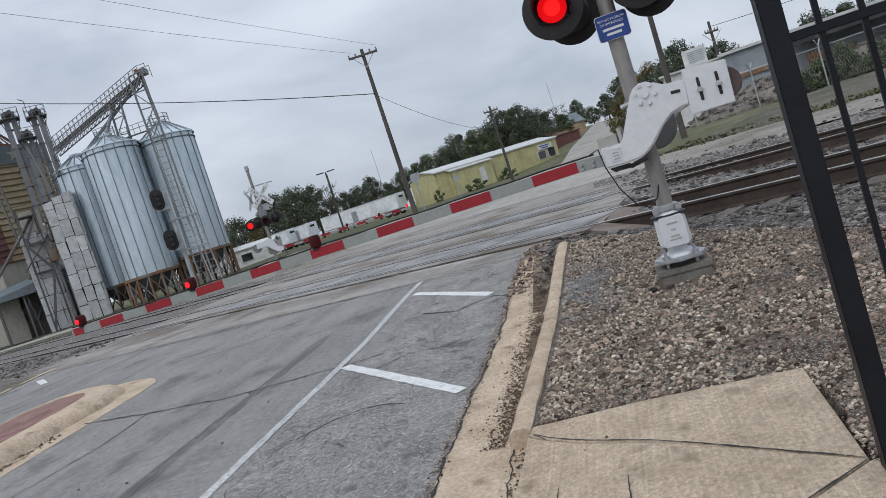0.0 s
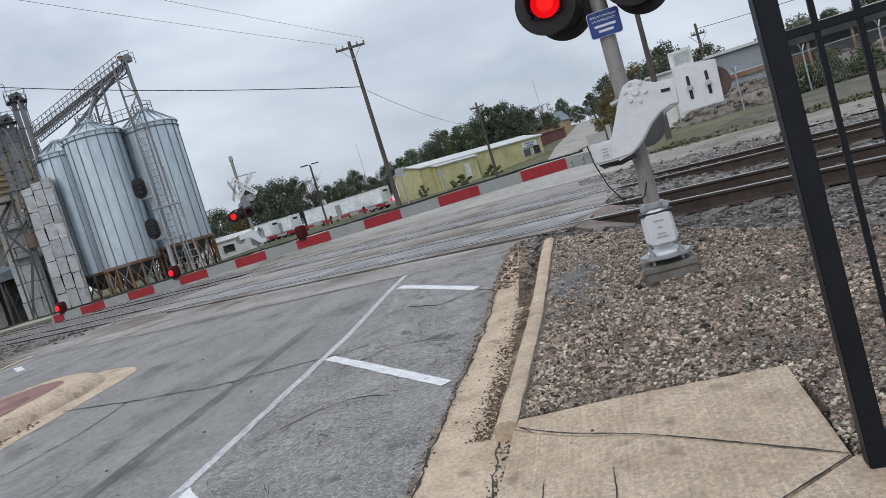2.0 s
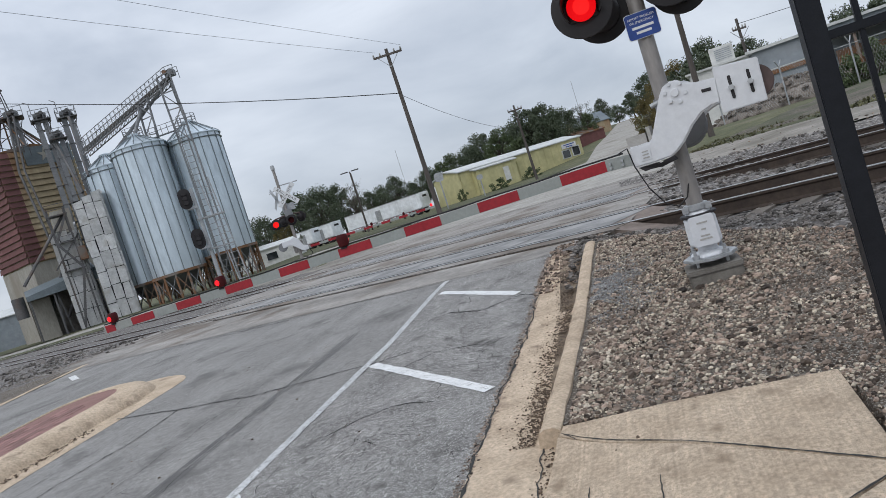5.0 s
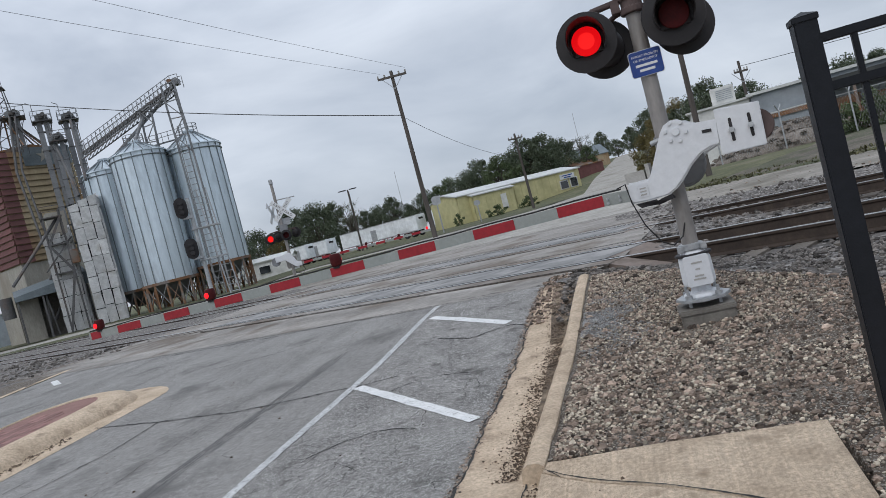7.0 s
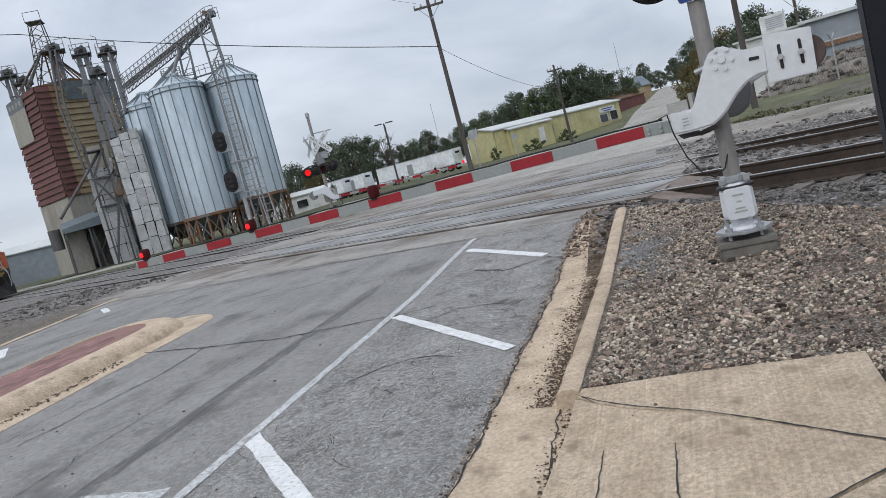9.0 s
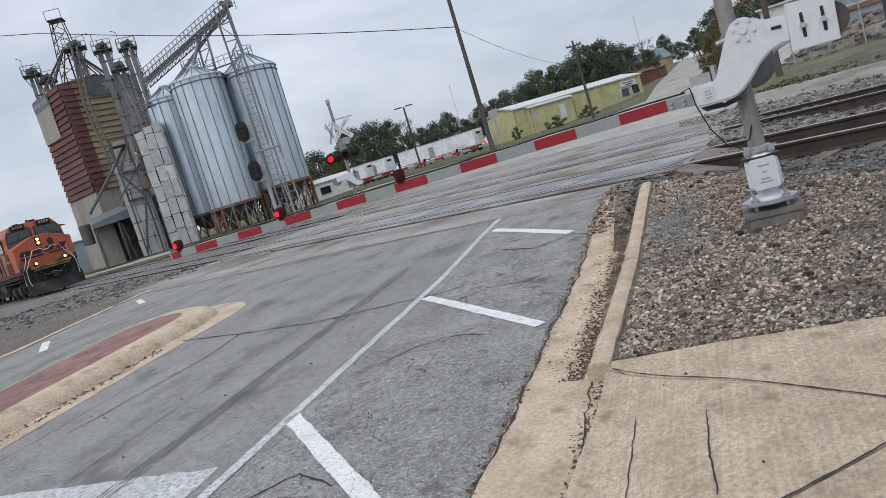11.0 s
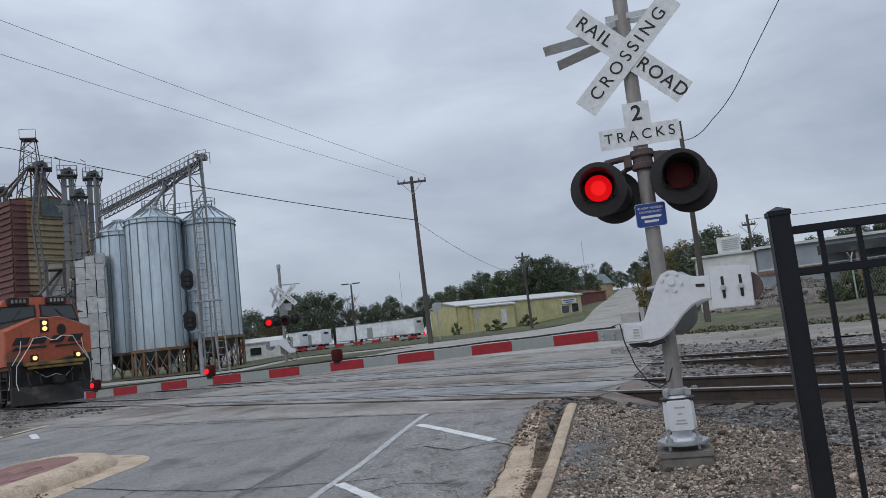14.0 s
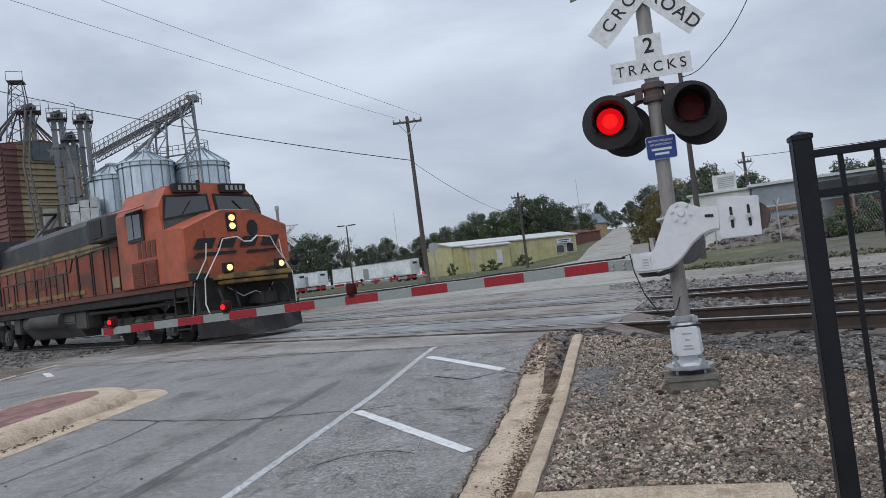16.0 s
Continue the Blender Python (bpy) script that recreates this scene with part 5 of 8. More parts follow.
    part("gate_arm_support", Shape().prism([(-0.62, 1.53), (-0.25, 1.55), (-0.02, 1.62), (0.10, 1.52), (0.28, 1.14), (0.46, 1.10), (0.46, 0.92), (0.2, 0.92), (0.0, 1.10), (-0.2, 1.30), (-0.62, 1.28)], 0.10, Matrix.Translation((0, -0.25, 0))), GATE_WHITE, t, "white gate arm casting", bevel=0.02)
    part("drop_cable", Shape().tube([(0.42, -0.2, 0.98), (0.55, -0.2, 0.75), (0.4, -0.2, 0.55), (0.1, -0.1, 0.7)], 0.015, 6), WIRE, t)
    boom = part("gate_arm", Shape().box((3.4, -0.25, 1.02), (5.9, 0.025, 0.10)), ARM_WHITE, t, "red and white striped arm")
    for i in range(7):
        part("red_band", Shape().box((0.75 + 0.82 * i, -0.25, 1.02), (0.41, 0.034, 0.105)), ARM_RED, boom)
    for x2 in (3.4, 4.9, 6.2):
        part("arm_lamp", Shape().lathe([(0.03, 1.07), (0.055, 1.09), (0.055, 1.17), (0.03, 1.2)], 10, Matrix.Translation((x2, -0.25, 0))), LED_RED if x2 > 6 else LENS_DARK, boom, "glowing red gate lamp" if x2 > 6 else "dark red gate lamp")
    return lamps


far_l, far_r = far_signal(-8.35, 32.0, 8)


# ---- railway block signal before the silos ----
def block_signal(x, y):
    z0 = ground_at(x, y)
    t = thing("railway_signal", pose(x, y, z0, 0, 0, 22), "railway signal mast with two black heads and a ladder", "railway signal")
    part("mast", Shape().lathe([(0.09, 0), (0.08, 4.9)], 14), GALV, t, smooth=True)
    part("foundation", Shape().box((0, 0, 0.15), (0.6, 0.6, 0.4)), CONCRETE_GREY, t)
    for z in (2.75, 4.5):
        out = []
        for cx, cz, a0 in ((0, 0.18, 0), (0, -0.18, 180)):
            out += [(cx + 0.26 * math.cos(radians(a0 + a)), cz + 0.26 * math.sin(radians(a0 + a))) for a in range(0, 181, 15)]
        b = part("backboard", Shape().prism(out, 0.03, Matrix.Translation((-0.35, -0.25, z))), BLACK, t, "oval black backboard")
        for dz in (-0.2, 0.0, 0.2):
            part("lens_hood", Shape().cyl((-0.35, -0.27, z + dz), (-0.35, -0.52, z + dz + 0.01), 0.095, 0.095, 14), BLACK, b, smooth=True)
        part("bracket", Shape().box((-0.17, -0.12, z - 0.42), (0.42, 0.24, 0.12)), GALV, t)
    for side in (0.42, 0.82):
        part("ladder_rail", Shape().beam((side + 0.35, 0.1, 0.0), (side, 0.1, 5.2), 0.05), GALV, t)
    for i in range(16):
        part("rung", Shape().beam((0.42 + 0.35 * (1 - i / 17), 0.1, 0.3 + 0.3 * i), (0.82 + 0.35 * (1 - i / 17), 0.1, 0.3 + 0.3 * i), 0.025), GALV, t)
    for z in (2.2, 3.55):
        part("platform", Shape().box((0.45, 0.05, z), (1.2, 0.4, 0.05)), GALV, t)
    return t


block_signal(-11.6, 30.5)


# ---- the silos ----
def silo(x, y, r, z_bot, z_eave, z_top, ribs, label, walk=True):
    z0 = ground_at(x, y)
    t = thing("grain_silo", pose(x, y, z0), label, "silo", "grain silos")
    zb, ze, zt = z_bot - z0, z_eave - z0, z_top - z0
    prof, n = [], int((ze - zb) / 0.2)
    for i in range(n + 1):
        prof.append((r + (0.018 if i % 2 else 0.0), zb + (ze - zb) * i / n))
    part("wall", Shape().lathe(prof, 56), SILO_STEEL, t, "corrugated galvanised wall", smooth=True)
    for k in range(ribs):
        a = 2 * math.pi * (k + 0.3) / ribs
        m = Matrix.Rotation(a, 4, "Z")
        part("stiffener", Shape().box((r + 0.03, 0, (zb + ze) / 2), (0.06, 0.085, ze - zb)), SILO_RIB, t).matrix_local = m
    roof = part("roof", Shape().lathe([(r + 0.15, ze - 0.05), (r + 0.15, ze + 0.03), (0.55, zt - 0.25), (0.55, zt), (0.2, zt + 0.12)], 40), SILO_STEEL, t, "conical sheet roof", smooth=True)
    for k in range(20):
        a = 2 * math.pi * k / 20
        part("roof_rib", Shape().beam(((r + 0.12) * math.cos(a), (r + 0.12) * math.sin(a), ze + 0.06), (0.6 * math.cos(a), 0.6 * math.sin(a), zt - 0.2), 0.07), SILO_RIB, roof)
    part("eave_ring", Shape().lathe([(r + 0.10, ze - 0.5), (r + 0.13, ze - 0.47), (r + 0.13, ze - 0.43), (r + 0.10, ze - 0.4)], 40), SILO_RIB, t)
    part("hopper", Shape().lathe([(r - 0.05, zb + 0.05), (r * 0.35, zb - (zb * 0.55)), (0.3, zb * 0.32)], 32), STEEL_GREY, t, "dark hopper cone", smooth=True)
    part("ring_beam", Shape().lathe([(r - 0.05, zb - 0.15), (r + 0.12, zb - 0.15), (r + 0.12, zb + 0.1), (r - 0.05, zb + 0.1)], 40), RUST, t, "rusty ring beam")
    legs = 14
    for k in range(legs):
        a, b = 2 * math.pi * k / legs, 2 * math.pi * (k + 1) / legs
        p, q = (r * math.cos(a), r * math.sin(a)), (r * math.cos(b), r * math.sin(b))
        leg = part("leg", Shape().beam((*p, 0), (*p, zb), 0.17), RUST, t, "rusty steel leg")
        part("brace", Shape().beam((*p, 0.15), (*q, zb - 0.2), 0.07).beam((*q, 0.15), (*p, zb - 0.2), 0.07), RUST if k % 2 else STEEL_GREY, leg)
    if walk:
        for k in range(10):
            a = 2 * math.pi * k / 10
            part("guard_post", Shape().beam((0.9 * math.cos(a), 0.9 * math.sin(a), zt - 0.35), (0.9 * math.cos(a), 0.9 * math.sin(a), zt + 0.55), 0.05), STEEL_GREY, t)
        for k in (0.15, 0.55):
            part("guard_ring", Shape().tube([(0.9 * math.cos(math.pi * i / 10), 0.9 * math.sin(math.pi * i / 10), zt + k) for i in range(21)], 0.028, 5), STEEL_GREY, t)
    return t


silo(-24.95, 70.75, 2.60, 3.55, 15.05, 16.85, 17, "tall corrugated steel grain silo on rusty braced legs")
silo(-29.25, 67.95, 2.52, 3.0, 15.25, 16.6, 17, "tall corrugated steel grain silo on rusty braced legs")
silo(-34.35, 71.7, 2.30, 3.0, 15.1, 16.5, 15, "corrugated steel grain silo partly behind another", False)


def ladder_tower(x, y, z1, lean=0.0):
    z0 = ground_at(x, y)
    t = thing("silo_ladder", pose(x, y, z0), "caged steel ladder up the side of a silo", "ladder")
    for s in (-0.35, 0.35):
        part("ladder_rail", Shape().beam((s, 0, 0), (s, 0, z1 - z0), 0.07), STEEL_GREY, t)
    for i in range(int((z1 - z0) / 0.6)):
        part("rung", Shape().beam((-0.35, 0, 0.4 + 0.6 * i), (0.35, 0, 0.4 + 0.6 * i), 0.05), STEEL_GREY, t)


ladder_tower(-24.6, 67.6, 15.6)


# ---- the sloping conveyor on its trusses ----
def conveyor():
    a, b = Vector((-35.3, 70.2, 17.2)), Vector((-25.0, 70.2, 21.2))
    t = thing("grain_conveyor", pose(0, 0, 0), "sloping grey lattice conveyor gallery on steel trusses", "conveyor")
    part("trough", Shape().beam(a, b, 0.5, 0.28), STEEL_DARK, t, "narrow closed conveyor trough")
    up = Vector((0, 0, 1))
    side = (b - a).cross(up).normalized()
    n = 22
    for s in (-0.55, 0.55):
        e, f = a + side * s, b + side * s
        part("walkway_edge", Shape().beam(e - up * 0.1, f - up * 0.1, 0.07).beam(e - up * 0.6, f - up * 0.6, 0.09), STEEL_DARK, t)
        part("hand_rail", Shape().beam(e + up * 0.95, f + up * 0.95, 0.055).beam(e + up * 0.45, f + up * 0.45, 0.045), STEEL_GREY, t)
        for i in range(n + 1):
            p = e + (f - e) * i / n
            part("rail_post", Shape().beam(p - up * 0.6, p + up * 0.95, 0.05), STEEL_GREY, t)
            if i < n:
                q = e + (f - e) * (i + 1) / n
                part("lattice_bar", Shape().beam(p - up * 0.6, q - up * 0.1, 0.05).beam(p + up * 0.95, q - up * 0.1, 0.035), STEEL_GREY, t)
    part("drive_head", Shape().box(b + Vector((0.2, 0, 0.35)), (0.9, 0.8, 0.6)), STEEL_GREY, t, bevel=0.05)
    part("head_motor", Shape().cyl(b + Vector((-0.1, -0.75, 0.45)), b + Vector((-0.1, -0.35, 0.45)), 0.2, n=10), RUST, t)
    for s in (-0.55, 0.55):
        p = b + side * s + Vector((0.8, 0, 0))
        part("end_rail", Shape().beam(p - up * 0.2, p + up * 0.95, 0.05).beam(b + side * s + up * 0.95, p + up * 0.95, 0.05).beam(b + side * s + up * 0.45, p + up * 0.45, 0.045), STEEL_GREY, t)
    # two braced towers: one beside the tall silo down to the ground, one between the roofs
    for legs, z0, bays in ((((-25.4, 68.0, 20.9), (-25.15, 67.7, 14.5), (-24.1, 68.0, 21.1), (-23.9, 67.7, 14.2)), 14.2, 4), (((-28.6, 69.6, 19.5), (-28.75, 69.4, 15.0), (-27.5, 69.6, 19.9), (-27.65, 69.4, 14.6)), 14.6, 3)):
        la, lb, ra, rb = (Vector(q) for q in legs)
        part("tower_leg", Shape().beam(lb, la, 0.15), STEEL_GREY, t)
        part("tower_leg", Shape().beam(rb, ra, 0.15), STEEL_GREY, t)
        for i in range(bays):
            f0, f1 = i / bays, (i + 1) / bays
            p0, p1, q0, q1 = lb + (la - lb) * f0, lb + (la - lb) * f1, rb + (ra - rb) * f0, rb + (ra - rb) * f1
            part("tower_brace", Shape().beam(p0, q1, 0.08).beam(p1, q1, 0.09) if i % 2 else Shape().beam(q0, p1, 0.08).beam(p1, q1, 0.09), STEEL_GREY, t)
    part("tower_leg", Shape().beam((-23.75, 67.7, 0.7), (-23.9, 67.7, 14.2), 0.14), STEEL_GREY, t)
    part("tower_leg", Shape().beam((-25.05, 67.7, 0.7), (-25.15, 67.7, 14.5), 0.10), STEEL_GREY, t)
    part("spout", Shape().cyl((-25.4, 70.2, 20.8), (-33.2, 70.6, 15.9), 0.17, n=8), STEEL_GREY, t, "long slanting spout under the gallery", smooth=True)
    part("spout", Shape().cyl((-25.0, 70.2, 20.8), (-24.95, 70.7, 16.8), 0.17, n=8), STEEL_GREY, t, smooth=True)
    part("spout", Shape().cyl((-28.4, 70.2, 19.6), (-29.2, 68.1, 16.6), 0.17, n=8), STEEL_GREY, t, smooth=True)
    part("roof_catwalk", Shape().beam((-28.6, 68.9, 15.9), (-25.4, 70.0, 16.2), 0.5, 0.06).beam((-28.6, 68.6, 16.8), (-25.4, 69.7, 17.1), 0.05).beam((-28.6, 68.6, 16.4), (-25.4, 69.7, 16.7), 0.05), STEEL_GREY, t, "railed walkway between silo roofs")
    for i in range(7):
        p = Vector((-28.6, 68.6, 15.9)).lerp(Vector((-25.4, 69.7, 16.2)), i / 6)
        part("catwalk_post", Shape().beam(p, p + up * 0.9, 0.045), STEEL_GREY, t)


conveyor()


# ---- block tower, head house and mill buildings ----
def block_tower(x, y, turn, w, d, rows, h, z0, label):
    """Big whitewashed blocks in uneven columns, with cracked open joints and a ragged top."""
    t = thing("block_tower", pose(x, y, z0, 0, 0, turn), label, "tower")
    # solid core, coloured near-black in place of the shade inside the open joints
    part("core", Shape().box((0, 0, rows * h / 2 - 0.5), (w - 0.12, d - 0.12, rows * h - 1.0)), VOID_SHADE, t)
    for face, run in ((0, w), (1, d)):
        cuts = [-run / 2, -run * 0.16, run * 0.2, run / 2]
        for k in range(3):
            a0, a1 = cuts[k] + 0.03, cuts[k + 1] - 0.03
            z = 0.0
            for i in range(rows):
                tall = h + (random.uniform(-0.12, 0.12) if i < rows - 1 else random.uniform(-0.9, 0.1))
                c = [(a0 + random.uniform(-0.05, 0.04), z + random.uniform(0, 0.04)), (a1 + random.uniform(-0.04, 0.05), z + random.uniform(0, 0.04)), (a1 + random.uniform(-0.06, 0.05), z + tall - random.uniform(0.01, 0.06)), (a0 + random.uniform(-0.05, 0.06), z + tall - random.uniform(0.01, 0.06))]
                if i == rows - 1:
                    c[3] = (c[3][0], c[3][1] - random.uniform(0, 0.5))
                out = random.uniform(0.0, 0.10)
                m = Matrix.Translation((0, -d / 2 - out, 0)) if face == 0 else Matrix.Translation((w / 2 + out, 0, 0)) @ Matrix.Rotation(radians(90), 4, "Z")
                part("block", Shape().prism(c, 0.2, m), BLOCK, t)
                z += tall
    return t


block_tower(-35.75, 68.3, 25, 2.5, 2.3, 8, 1.58, 0.65, "whitewashed block tower with open cracked joints")
block_tower(-39.0, 68.1, 25, 2.3, 2.0, 6, 1.68, 0.65, "lower whitewashed block tower behind steel stairs")



def mill():
    """Tall head house with horizontal siding; its long face looks over the tracks."""
    ang = math.degrees(math.atan2(0.835, 0.55))
    t = thing("grain_elevator", pose(-46.85, 74.1, 0.65, 0, 0, ang), "tall brown and tan sided grain elevator", "grain elevator")
    W, Dp = 8.4, 7.2
    part("lower_wall", Shape().box((W / 2, Dp / 2, 4.0), (W, Dp, 8.0)), PLASTER, t, "stained plaster lower wall")
    part("core", Shape().box((W / 2, Dp / 2, 13.9), (W - 0.1, Dp - 0.1, 11.8)), SIDING_TAN, t)
    n = 18
    for i in range(n):
        z = 8.1 + (11.9 / n) * (i + 0.5)
        h = 11.9 / n - 0.10
        part("siding_board", Shape().add([(0, -0.04, z - h / 2), (1.5, -0.04, z - h / 2), (1.5, -0.16, z - h / 2), (0, -0.16, z - h / 2), (0, -0.04, z + h / 2), (1.5, -0.04, z + h / 2)], [(0, 1, 2, 3), (3, 2, 5, 4), (0, 3, 4), (1, 5, 2), (0, 4, 5, 1)]), SIDING_RED, t)
        part("siding_board", Shape().add([(1.5, -0.04, z - h / 2), (W, -0.04, z - h / 2), (W, -0.16, z - h / 2), (1.5, -0.16, z - h / 2), (1.5, -0.04, z + h / 2), (W, -0.04, z + h / 2)], [(0, 1, 2, 3), (3, 2, 5, 4), (0, 3, 4), (1, 5, 2), (0, 4, 5, 1)]), SIDING_TAN, t)
        part("siding_board", Shape().add([(-0.04, 0, z - h / 2), (-0.04, Dp, z - h / 2), (-0.16, Dp, z - h / 2), (-0.16, 0, z - h / 2), (-0.04, 0, z + h / 2), (-0.04, Dp, z + h / 2)], [(0, 1, 2, 3), (3, 2, 5, 4), (0, 3, 4), (1, 5, 2), (0, 4, 5, 1)]), SIDING_RED, t)
    part("pale_panel", Shape().box((-0.2, 5.0, 17.3), (0.08, 4.2, 4.8)), PLASTER, t, "pale sign panel")
    part("panel_band", Shape().box((-0.24, 5.0, 19.2), (0.06, 4.2, 1.2)), SHADE_BLUE, t, "blue-grey band with worn writing")
    for k in range(4):
        part("panel_letter", Shape().box((-0.28, 3.6 + 0.9 * k, 19.2), (0.03, 0.5, 0.5)), PLASTER, t)
    part("star_panel", Shape().box((5.6, -0.22, 19.3), (5.2, 0.08, 2.0)), SHADE_BLUE, t, "blue-grey panel with a pale star")
    star = [(5.2 + (0.85 if k % 2 == 0 else 0.32) * math.sin(math.pi * k / 5), 19.3 + (0.85 if k % 2 == 0 else 0.32) * math.cos(math.pi * k / 5)) for k in range(10)]
    part("star", Shape().prism(star, 0.05, Matrix.Translation((0, -0.29, 0))), PLASTER, t)
    part("roof", Shape().add([(0, 0, 20.0), (W, 0, 20.0), (W, Dp, 20.0), (0, Dp, 20.0), (W / 2, 0, 20.7), (W / 2, Dp, 20.7)], [(0, 1, 4), (2, 3, 5), (1, 2, 5, 4), (3, 0, 4, 5)]), RUST, t, "rusty low roof")


mill()


def bucket_leg(x, y, z0, z1, w, label, head=1.0):
    """An upright bucket elevator: two slim shafts, a small drive head, a railed platform round it, a davit."""
    t = thing("bucket_elevator", pose(x, y, z0, 0, 0, 30), label, "bucket elevator", "bucket elevators")
    h = z1 - z0
    for s in (-w * 0.42, w * 0.42):
        part("shaft", Shape().box((s, 0, h / 2), (w * 0.62, w * 0.7, h)), STEEL_GREY, t, "square sheet steel shaft")
    for i in range(int(h / 2.0)):
        part("stiffening_collar", Shape().box((0, 0, 1.0 + 2.0 * i), (w * 1.6, w * 0.8, 0.07)), STEEL_DARK, t)
    r = 0.62 * head
    dome = [(r * math.cos(math.pi * k / 8), 0.2 + r * 0.35 * math.sin(math.pi * k / 8)) for k in range(9)]
    part("head", Shape().prism([(-r, -0.35), (r, -0.35)] + dome, w * 0.7, Matrix.Translation((0, 0, h))), STEEL_GREY, t, "rounded drive head", bevel=0.04)
    part("drive_motor", Shape().cyl((r * 0.3, -w * 0.4, h + 0.2), (r * 0.3, -w * 1.1, h + 0.2), 0.22, n=10).box((-0.1, -w * 0.6, h + 0.1), (0.5, 0.3, 0.5)), STEEL_DARK, t, bevel=0.02)
    px, py, zp = 0.95 * head, 0.85 * head, h - 0.45
    part("platform", Shape().box((0, 0, zp), (2 * px, 2 * py, 0.07)), STEEL_DARK, t)
    for sx, sy in itertools.product((-1, -0.33, 0.33, 1), (-1, 1)):
        part("rail_post", Shape().beam((sx * px, sy * py, zp), (sx * px, sy * py, zp + 1.05), 0.05), STEEL_GREY, t)
    for k in (0.5, 1.05):
        part("hand_rail", Shape().beam((-px, -py, zp + k), (px, -py, zp + k), 0.05).beam((-px, py, zp + k), (px, py, zp + k), 0.05).beam((-px, -py, zp + k), (-px, py, zp + k), 0.05).beam((px, -py, zp + k), (px, py, zp + k), 0.05), STEEL_GREY, t)
    for sx in (-1, 1):
        part("platform_brace", Shape().beam((sx * px, -py, zp), (sx * w * 0.6, 0, zp - 1.3), 0.06), STEEL_DARK, t)
    part("davit", Shape().beam((-px * 0.7, 0, h + 0.4), (-px * 0.7, 0, h + 1.5), 0.06).beam((-px * 0.7, 0, h + 1.5), (-px * 1.2, 0, h + 1.75), 0.06), STEEL_DARK, t)
    for side in (-0.2, 0.2):
        part("ladder_rail", Shape().beam((w * 0.85, side, 0), (w * 0.85, side, h), 0.05), STEEL_DARK, t)
    return t


bucket_leg(-41.2, 75.1, 8.5, 23.0, 0.85, "grey bucket elevator shaft with railed head")
bucket_leg(-39.0, 76.2, 8.5, 22.7, 0.8, "grey bucket elevator shaft with railed head")
bucket_leg(-39.6, 74.2, 9.0, 20.4, 0.7, "shorter grey bucket elevator between others", 0.9)
bucket_leg(-45.2, 77.0, 20.0, 24.7, 0.75, "tall bucket elevator on the elevator roof", 1.2)
bucket_leg(-51.3, 77.3, 20.0, 23.6, 0.6, "low conveyor head on the roof edge", 1.0)
bucket_leg(-50.2, 77.9, 20.0, 22.6, 0.6, "second low conveyor head on the roof edge", 1.0)



def distributor_tower():
    t = thing("distributor_tower", pose(-46.4, 77.2, 20.4, 0, 0, 20), "open steel tower with fanned grain spouts", "tower")
    for sx in (-1, 1):
        for sy in (-1, 1):
            part("tower_leg", Shape().beam((sx * 1.3, sy * 1.3, 0), (sx * 0.6, sy * 0.6, 7.4), 0.08), STEEL_DARK, t)
    for i in range(6):
        z, r0, r1 = 1.2 * i, 1.3 - 0.115 * i, 1.3 - 0.115 * (i + 1)
        part("tower_brace", Shape().beam((-r0, -r0, z), (r1, -r1, z + 1.2), 0.07).beam((r0, -r0, z), (-r1, -r1, z + 1.2), 0.07).beam((-r0, -r0, z), (-r1, r1, z + 1.2), 0.07), STEEL_DARK, t)
    part("top_cage", Shape().box((0, 0, 7.4), (1.6, 1.6, 0.1)).beam((-0.8, -0.8, 7.4), (-0.8, -0.8, 8.4), 0.05).beam((0.8, -0.8, 7.4), (0.8, -0.8, 8.4), 0.05).beam((-0.8, -0.8, 8.4), (0.8, -0.8, 8.4), 0.05), STEEL_DARK, t)
    for k in range(12):
        a = radians(-60 + 27 * k)
        part("spout", Shape().cyl((0.2 * math.cos(a), 0.2 * math.sin(a), 4.4), (3.6 * math.cos(a), 3.6 * math.sin(a), 0.3), 0.085, n=6), RUST if k % 3 == 0 else STEEL_DARK, t, "round grain spout")


distributor_tower()


def pipes(points, r, label):
    t = thing("grain_spout", pose(*points[0]), label, "spout", "grain spouts")
    o = Vector(points[0])
    part("pipe", Shape().tube([Vector(p) - o for p in points], r, 8), STEEL_DARK, t, smooth=True)


pipes([(-45.0, 76.0, 24.2), (-44.6, 74.0, 18.0), (-43.3, 73.0, 10.0)], 0.13, "long grey grain spout down the siding")
pipes([(-44.4, 76.0, 24.2), (-44.0, 74.0, 18.0), (-42.7, 73.0, 10.0)], 0.11, "long grey grain spout down the siding")
pipes([(-40.4, 74.6, 21.0), (-36.9, 70.2, 13.4)], 0.14, "sloping grey grain spout")
pipes([(-38.2, 75.0, 22.0), (-35.2, 69.0, 14.5)], 0.14, "sloping grey grain spout")
pipes([(-43.5, 68.6, 2.2), (-39.8, 69.0, 8.2)], 0.16, "sloping pipe up to the block tower")
pipes([(-41.5, 68.6, 2.2), (-38.4, 69.0, 6.6)], 0.16, "sloping pipe up to the block tower")


